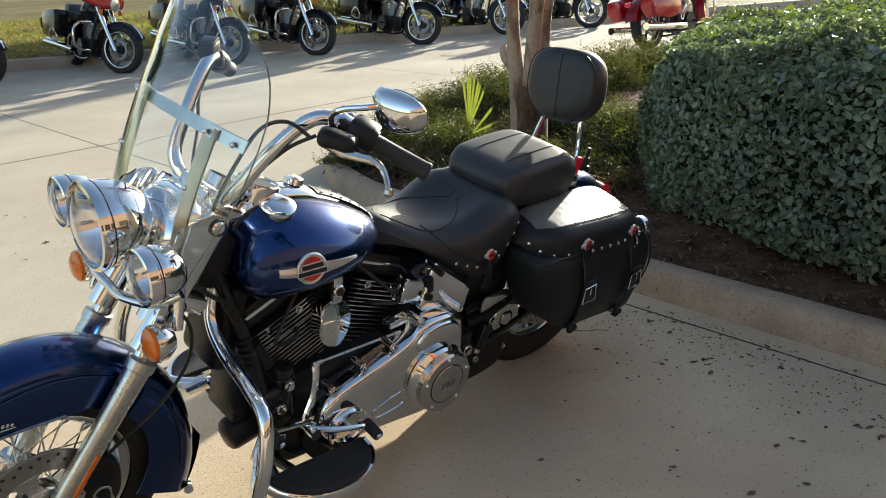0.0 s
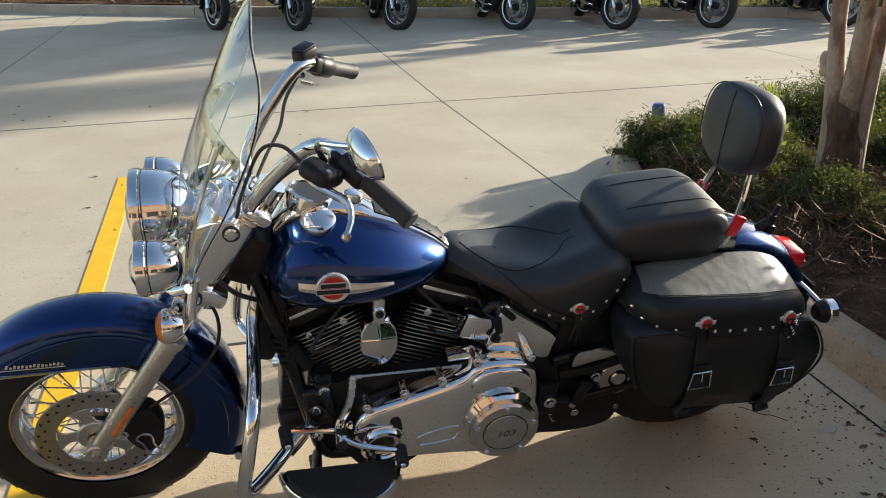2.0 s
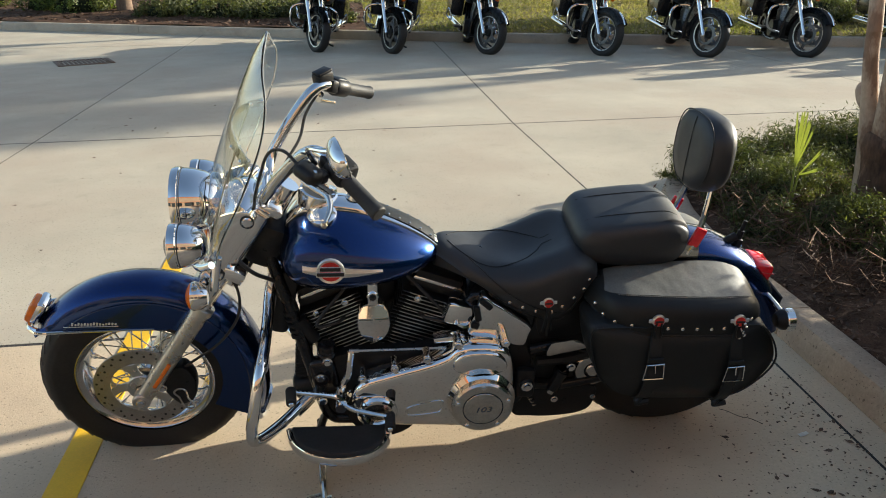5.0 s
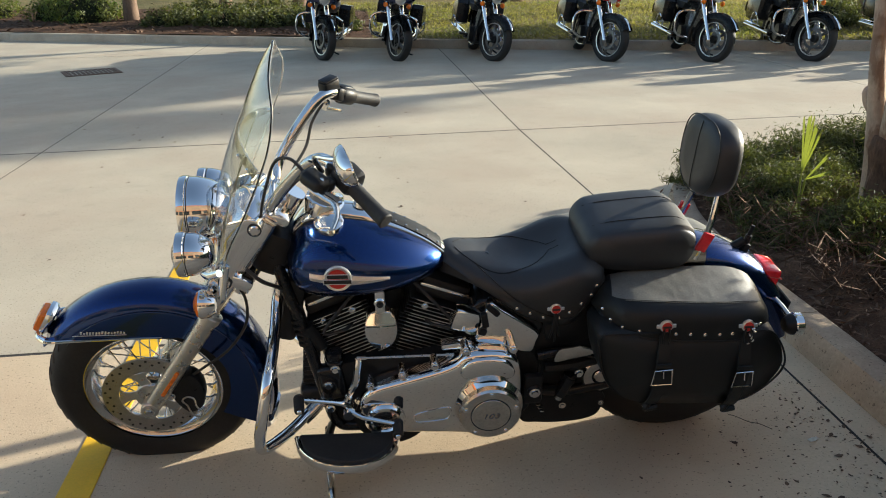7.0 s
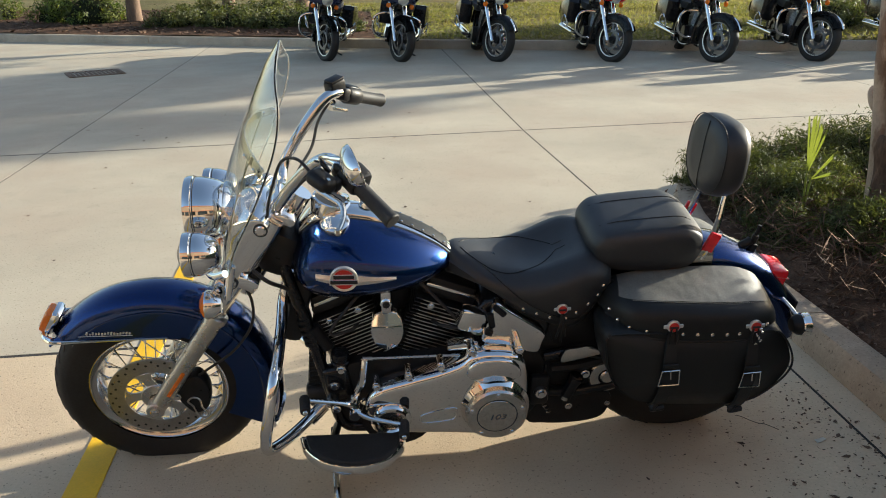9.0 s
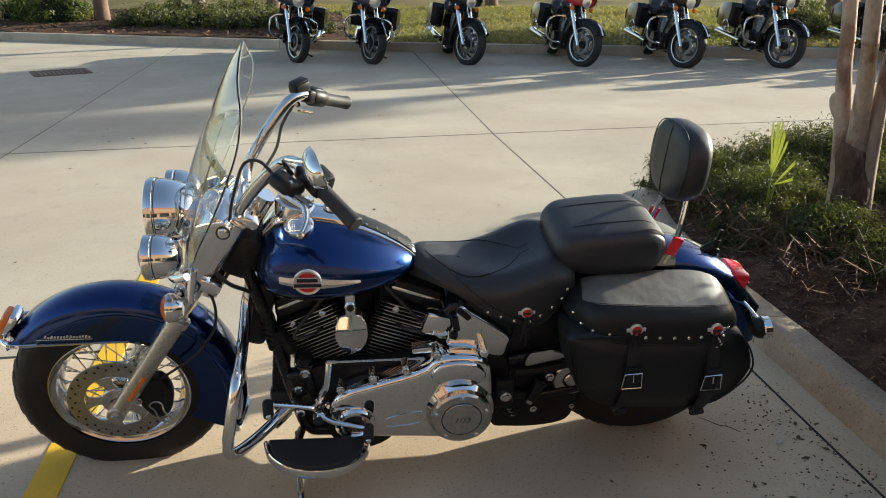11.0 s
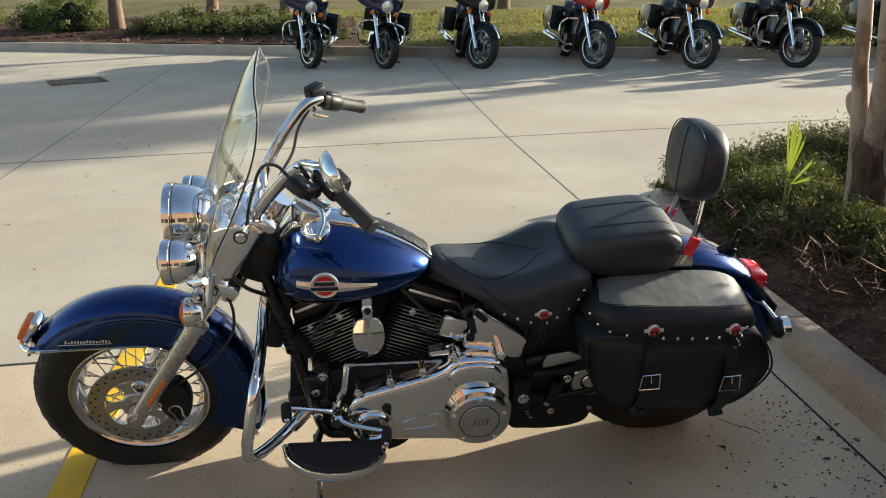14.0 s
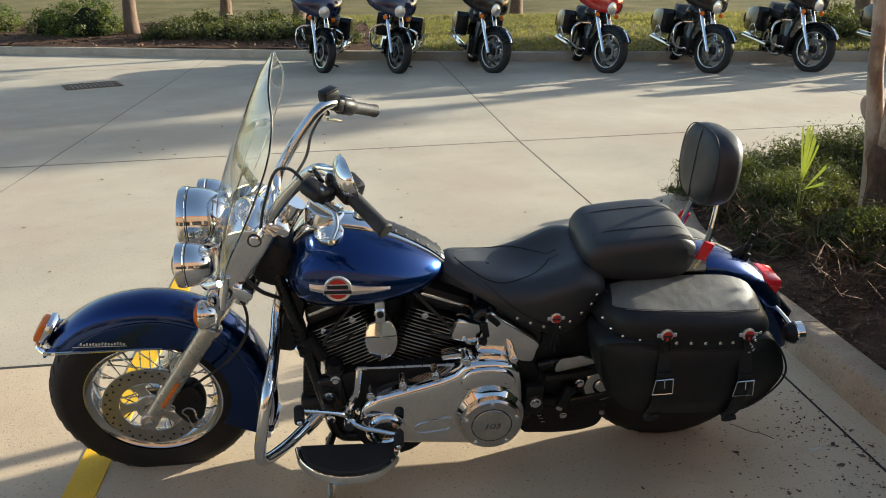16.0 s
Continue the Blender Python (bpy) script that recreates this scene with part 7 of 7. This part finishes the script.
palmetto((3.7, 0.62, 0.15), [((-0.05, 0.0, 0.50), radians(30), -12, 4, 3, 0.30)], 4, "thin yellow-green palmetto beside the hedge")


def tree(label, base, stems, crown, seed, bark=BARK, leaf=0.10, n=5000, name="tree"):
    """Tapered stems, limbs, and a crown of leaf clumps with gaps."""
    rng = np.random.default_rng(seed)
    t = thing(name, label, "tree", m=Matrix.Translation(base))
    for pts, rad in stems:
        part("trunk", tube(pts, rad, 12, 6), bark, t)
    tops = [Vector(p[0][-1]) for p in stems if p[0][-1][2] > 1.5]
    (cx, cy, cz), (rx, ry, rz) = crown
    limbs, clumps = [], []
    for k in range(22):
        a, e = rng.uniform(0, 2 * math.pi), rng.uniform(-0.5, 1.3)
        r = rng.uniform(0.5, 0.98)
        tip = Vector((cx + rx * r * math.cos(a) * math.cos(e), cy + ry * r * math.sin(a) * math.cos(e), cz + rz * r * math.sin(e)))
        top = tops[k % len(tops)]
        limbs.append(tube([top - Vector((0, 0, 0.3)), top.lerp(tip, 0.45) + Vector((0, 0, 0.25)), tip], [0.05, 0.03, 0.01], 6, 4))
        clumps.append(np.array(tip))
    for limb in limbs:
        part("limb", limb, bark, t)
    clumps = np.array(clumps)
    pick = rng.integers(0, len(clumps), n)
    off = rng.normal(0, 1, (n, 3)) * np.array([rx, ry, rz]) * 0.15
    place = clumps[pick] + off
    lv = leaves("crown", place, rng.normal(0, 1, (n, 3)), leaf, TREE_LEAF, t, 0.5, seed + 5, 0.2, 0.3)
    lv["kind"] = "stuff"
    return t


myrtle = tree("crape myrtle with several smooth mottled tan trunks on the island", (3.34, 1.44, 0.12), [
    ([(0.0, 0.03, -0.05), (-0.02, 0.03, 0.30), (-0.055, 0.025, 0.55), (-0.088, 0.017, 0.74), (-0.118, -0.002, 0.88), (-0.134, -0.016, 1.04), (-0.155, -0.03, 1.19), (-0.24, 0.1, 3.2)], [0.080, 0.060, 0.047, 0.040, 0.036, 0.035, 0.034, 0.024]),
    ([(0.0, 0.0, -0.05), (-0.005, -0.02, 0.38), (-0.035, -0.065, 0.60), (-0.068, -0.112, 0.787), (-0.095, -0.150, 0.90), (-0.14, -0.205, 1.06), (-0.18, -0.25, 1.2), (-0.3, -0.3, 3.2)], [0.080, 0.060, 0.046, 0.041, 0.039, 0.038, 0.037, 0.026]),
    ([(0.06, -0.02, -0.05), (0.055, -0.04, 0.35), (0.045, -0.075, 0.58), (0.036, -0.10, 0.787), (0.03, -0.122, 0.92), (0.02, -0.17, 1.2), (0.1, -0.3, 3.2)], [0.075, 0.054, 0.040, 0.033, 0.030, 0.028, 0.020]),
    ([(-0.03, 0.05, 0.58), (-0.062, 0.09, 0.65), (-0.070, 0.11, 0.70), (-0.062, 0.12, 0.73)], [0.03, 0.032, 0.028, 0.016])],
    ((0.0, -0.05, 4.4), (1.5, 1.4, 1.1)), 51, BARK, 0.07, 3200, "crape_myrtle")
# darker brown over the lowest half metre of the trunks
flare = tube([(0.015, -0.005, -0.06), (0.01, -0.01, 0.12), (0.0, -0.015, 0.30), (-0.015, -0.02, 0.44), (-0.03, -0.025, 0.52)], [0.112, 0.098, 0.088, 0.076, 0.042], 18, 5)
for v in flare.verts:
    away = Vector((v.co.x, v.co.y, 0))
    v.co += away * 0.30 * noise.noise(Vector((v.co.x * 14, v.co.y * 14, v.co.z * 5)))
part("root_flare", flare, BARK_DARK, myrtle, "rough dark brown bark at the foot of the trunks")
# the trees right of x = 10 are set and sized to shade the drive
FAR_TREES = [(-4.4, 18.0, 5.0, 61), (-2.9, 22.0, 6.0, 62), (-0.55, 17.9, 5.5, 63), (8.8, 17.6, 6.5, 64), (10.6, 13.6, 4.9, 65), (14.5, 15.5, 5.4, 66), (18.5, 16.5, 5.5, 67), (5.0, 20.5, 6.0, 68)]
for x, y, h, sd in FAR_TREES:
    f = random.Random(sd)
    z0 = lawn_height(max(0, y - kerb_y(x)))
    tree("mature tree with a rough brown trunk on the lawn", (x, y, z0 - 0.05), [([(0, 0, -0.1), (f.uniform(-0.1, 0.1), 0, 0.6), (f.uniform(-0.2, 0.2), 0.1, 1.6), (f.uniform(-0.3, 0.3), 0.1, h * 0.55)], [0.20, 0.15, 0.13, 0.09])],
         ((0, 0, h * 0.76), (2.1, 2.1, h * 0.26)), sd, BARK_FAR, 0.19, 10500)["group"] = "trees on the lawn"
# added out of view, only for its soft shade across the drive
tree("unseen tree added to cast soft shade on the drive", (28.0, 16.55, 0.0), [([(0, 0, -0.1), (0.1, 0, 3.0), (0.0, 0.1, 7.0)], [0.16, 0.12, 0.07])], ((0, 0, 7.84), (1.2, 1.05, 1.15)), 69, BARK_FAR, 0.17, 3000)["group"] = "trees on the lawn"
for k, (x, y, rx, rz) in enumerate([(-6.3, 19.0, 0.7, 0.7), (-5.4, 18.2, 0.8, 0.85), (-8.5, 20.2, 0.9, 0.7), (-3.2, 16.6, 0.6, 0.35), (-2.0, 16.2, 0.7, 0.35), (-1.0, 15.6, 0.6, 0.3), (0.0, 15.2, 0.6, 0.35), (-2.6, 17.8, 0.8, 0.4), (-1.2, 17.2, 0.8, 0.4), (0.4, 14.2, 0.4, 0.25), (9.2, 12.6, 0.8, 0.5), (10.4, 12.0, 0.8, 0.5)]):
    shrub("loose green shrub in the dark mulch bed", (x, y, lawn_height(max(0, y - kerb_y(x))) + 0.03), (rx, rx, rz), 3600, 0.07, 80 + k, TREE_LEAF if k < 3 else JUNIPER, "bed_shrub", 0.4)["group"] = "shrubs in the far bed"

# grass blades over the lawn
rng = np.random.default_rng(9)
n = 26000
gx = rng.uniform(-1, 12, n)
gd = rng.uniform(0.02, 9.0, n) ** 1.0
gp = np.stack([gx, np.array([kerb_y(v) for v in gx]) + 0.17 + gd, np.array([lawn_height(v) for v in gd]) + 0.03], 1)
bed = (gx < 1.0) & (gd < 6.2)
gp = gp[~bed]
lv = tagged(leaves("grass", gp, rng.normal(0, 1, (len(gp), 3)) * np.array([1, 1, 0.15]), 0.10, BLADE, None, 0.14, 10, 0.1, 0.1), "short yellowish green lawn grass", "grass", "", "stuff")

# bark chips, needles and dead leaves
n = 8500
cx_ = rng.uniform(2.57, 4.3, n)
cy_ = rng.uniform(-1.6, 2.5, n)
cp = np.stack([cx_, cy_, 0.088 + 0.15 * np.clip((cx_ - 2.6) / 1.5, 0, 1) ** 0.8 + rng.uniform(0.0, 0.02, n)], 1)
tagged(leaves("bark_litter", cp, np.tile([0, 0, 1.0], (n, 1)), 0.036, CHIPS, None, 0.3, 20, 0.2, 0.35), "loose brown bark chips and twigs on the bed", "mulch", "", "stuff")
n = 1900
tw = np.stack([rng.uniform(2.66, 3.35, n), rng.uniform(0.55, 2.1, n), rng.uniform(0.10, 0.30, n)], 1)
tagged(leaves("dry_twigs", tw, rng.normal(0, 1, (n, 3)), 0.12, CHIPS, None, 0.022, 24, 0.1, 0.3), "tangle of dry brown twigs under the junipers", "twigs", "", "stuff")
n = 2600
fx_ = rng.uniform(-20, 1.0, n)
fd_ = rng.uniform(0.05, 6.0, n)
fp = np.stack([fx_, np.array([kerb_y(v) for v in fx_]) + 0.18 + fd_, np.array([lawn_height(v) for v in fd_]) + 0.05], 1)
tagged(leaves("bed_litter", fp, np.tile([0, 0, 1.0], (n, 1)), 0.12, CHIPS, None, 0.35, 21, 0.2, 0.4), "dead leaves and chips on the far bed", "mulch", "", "stuff")

# ---- small things on the ground ----
rng = random.Random(17)


def dead_leaf(x, y, size, turn):
    bm = loft([[Vector((-0.5, 0, 0.06)), Vector((-0.5, 0.02, 0.06))], [Vector((-0.2, -0.22, 0.10)), Vector((-0.2, 0.20, 0.02))], [Vector((0.15, -0.26, 0.02)), Vector((0.15, 0.24, 0.12))], [Vector((0.5, -0.02, 0.10)), Vector((0.5, 0.01, 0.1))]], closed=False)
    bm.transform(pose(x, y, 0.001, 0, 0, turn) @ Matrix.Scale(size, 4))
    return tagged(link("fallen_leaf", bm, DEAD_LEAF), "small dry brown fallen leaf on the concrete", "leaf", "leaves fallen on the concrete")


for k in range(150):
    if k < 70:
        x, y = rng.uniform(-3.0, 2.2), rng.uniform(0.9, 6.5)
    elif k < 105:
        x, y = rng.uniform(1.2, 2.35), rng.uniform(-1.6, 0.5)
    else:
        x, y = 2.36 - abs(rng.gauss(0, 0.22)), rng.uniform(-1.5, 0.2)
    dead_leaf(x, y, rng.uniform(0.018, 0.05) if k < 70 else rng.uniform(0.012, 0.034), rng.uniform(0, 360))
n = 650
g = np.random.default_rng(31)
px_ = 2.36 - np.abs(g.normal(0, 0.26, n))
py_ = g.uniform(-1.7, 0.2, n)
tagged(leaves("leaf_crumbs", np.stack([px_, py_, np.full(n, 0.004)], 1), np.tile([0, 0, 1.0], (n, 1)), 0.011, DEAD_LEAF, None, 0.6, 32, 0.2, 0.2), "scatter of dark leaf crumbs beside the kerb", "litter", "", "stuff")
marker = thing("pipe_marker", "short pipe with a blue plastic cap and red band", "marker", m=pose(3.10, 2.86, 0.03))
part("pipe", rod((0, 0, -0.05), (0, 0, 0.24), 0.03, 16), RED_ENAMEL, marker)
part("cap", lathe([(0, 0.22), (0.040, 0.22), (0.042, 0.23), (0.042, 0.30), (0.034, 0.32), (0, 0.325)], None, 20), material("blue_plastic", (0.03, 0.07, 0.25), 0.45, vary=0.1), marker)

# a hairline crack and a pale scrap near the rear wheel
crack = [(1.955 + 0.013 * k, 0.006 - 0.0128 * k + 0.006 * math.sin(k * 1.3), 0.0005) for k in range(9)]
tagged(link("hairline_crack", tube(crack, 0.0012, 5, 2), JOINT), "thin dark wandering crack in the concrete", "crack", "", "structure")
scrap = loft([[Vector((-0.035, -0.012, 0.002)), Vector((-0.03, 0.014, 0.004))], [Vector((0.0, -0.018, 0.006)), Vector((0.004, 0.016, 0.003))], [Vector((0.036, -0.008, 0.002)), Vector((0.034, 0.012, 0.005))]], closed=False)
bmesh.ops.solidify(scrap, geom=scrap.faces[:], thickness=0.001)
scrap.transform(pose(2.16, -0.18, 0.001, 0, 0, 20) @ Matrix.Scale(0.6, 4))
tagged(link("paper_scrap", scrap, material("weathered_paper", (0.8, 0.76, 0.66), 0.8, vary=0.1, scale=40)), "small pale scrap of paper on the concrete", "scrap")
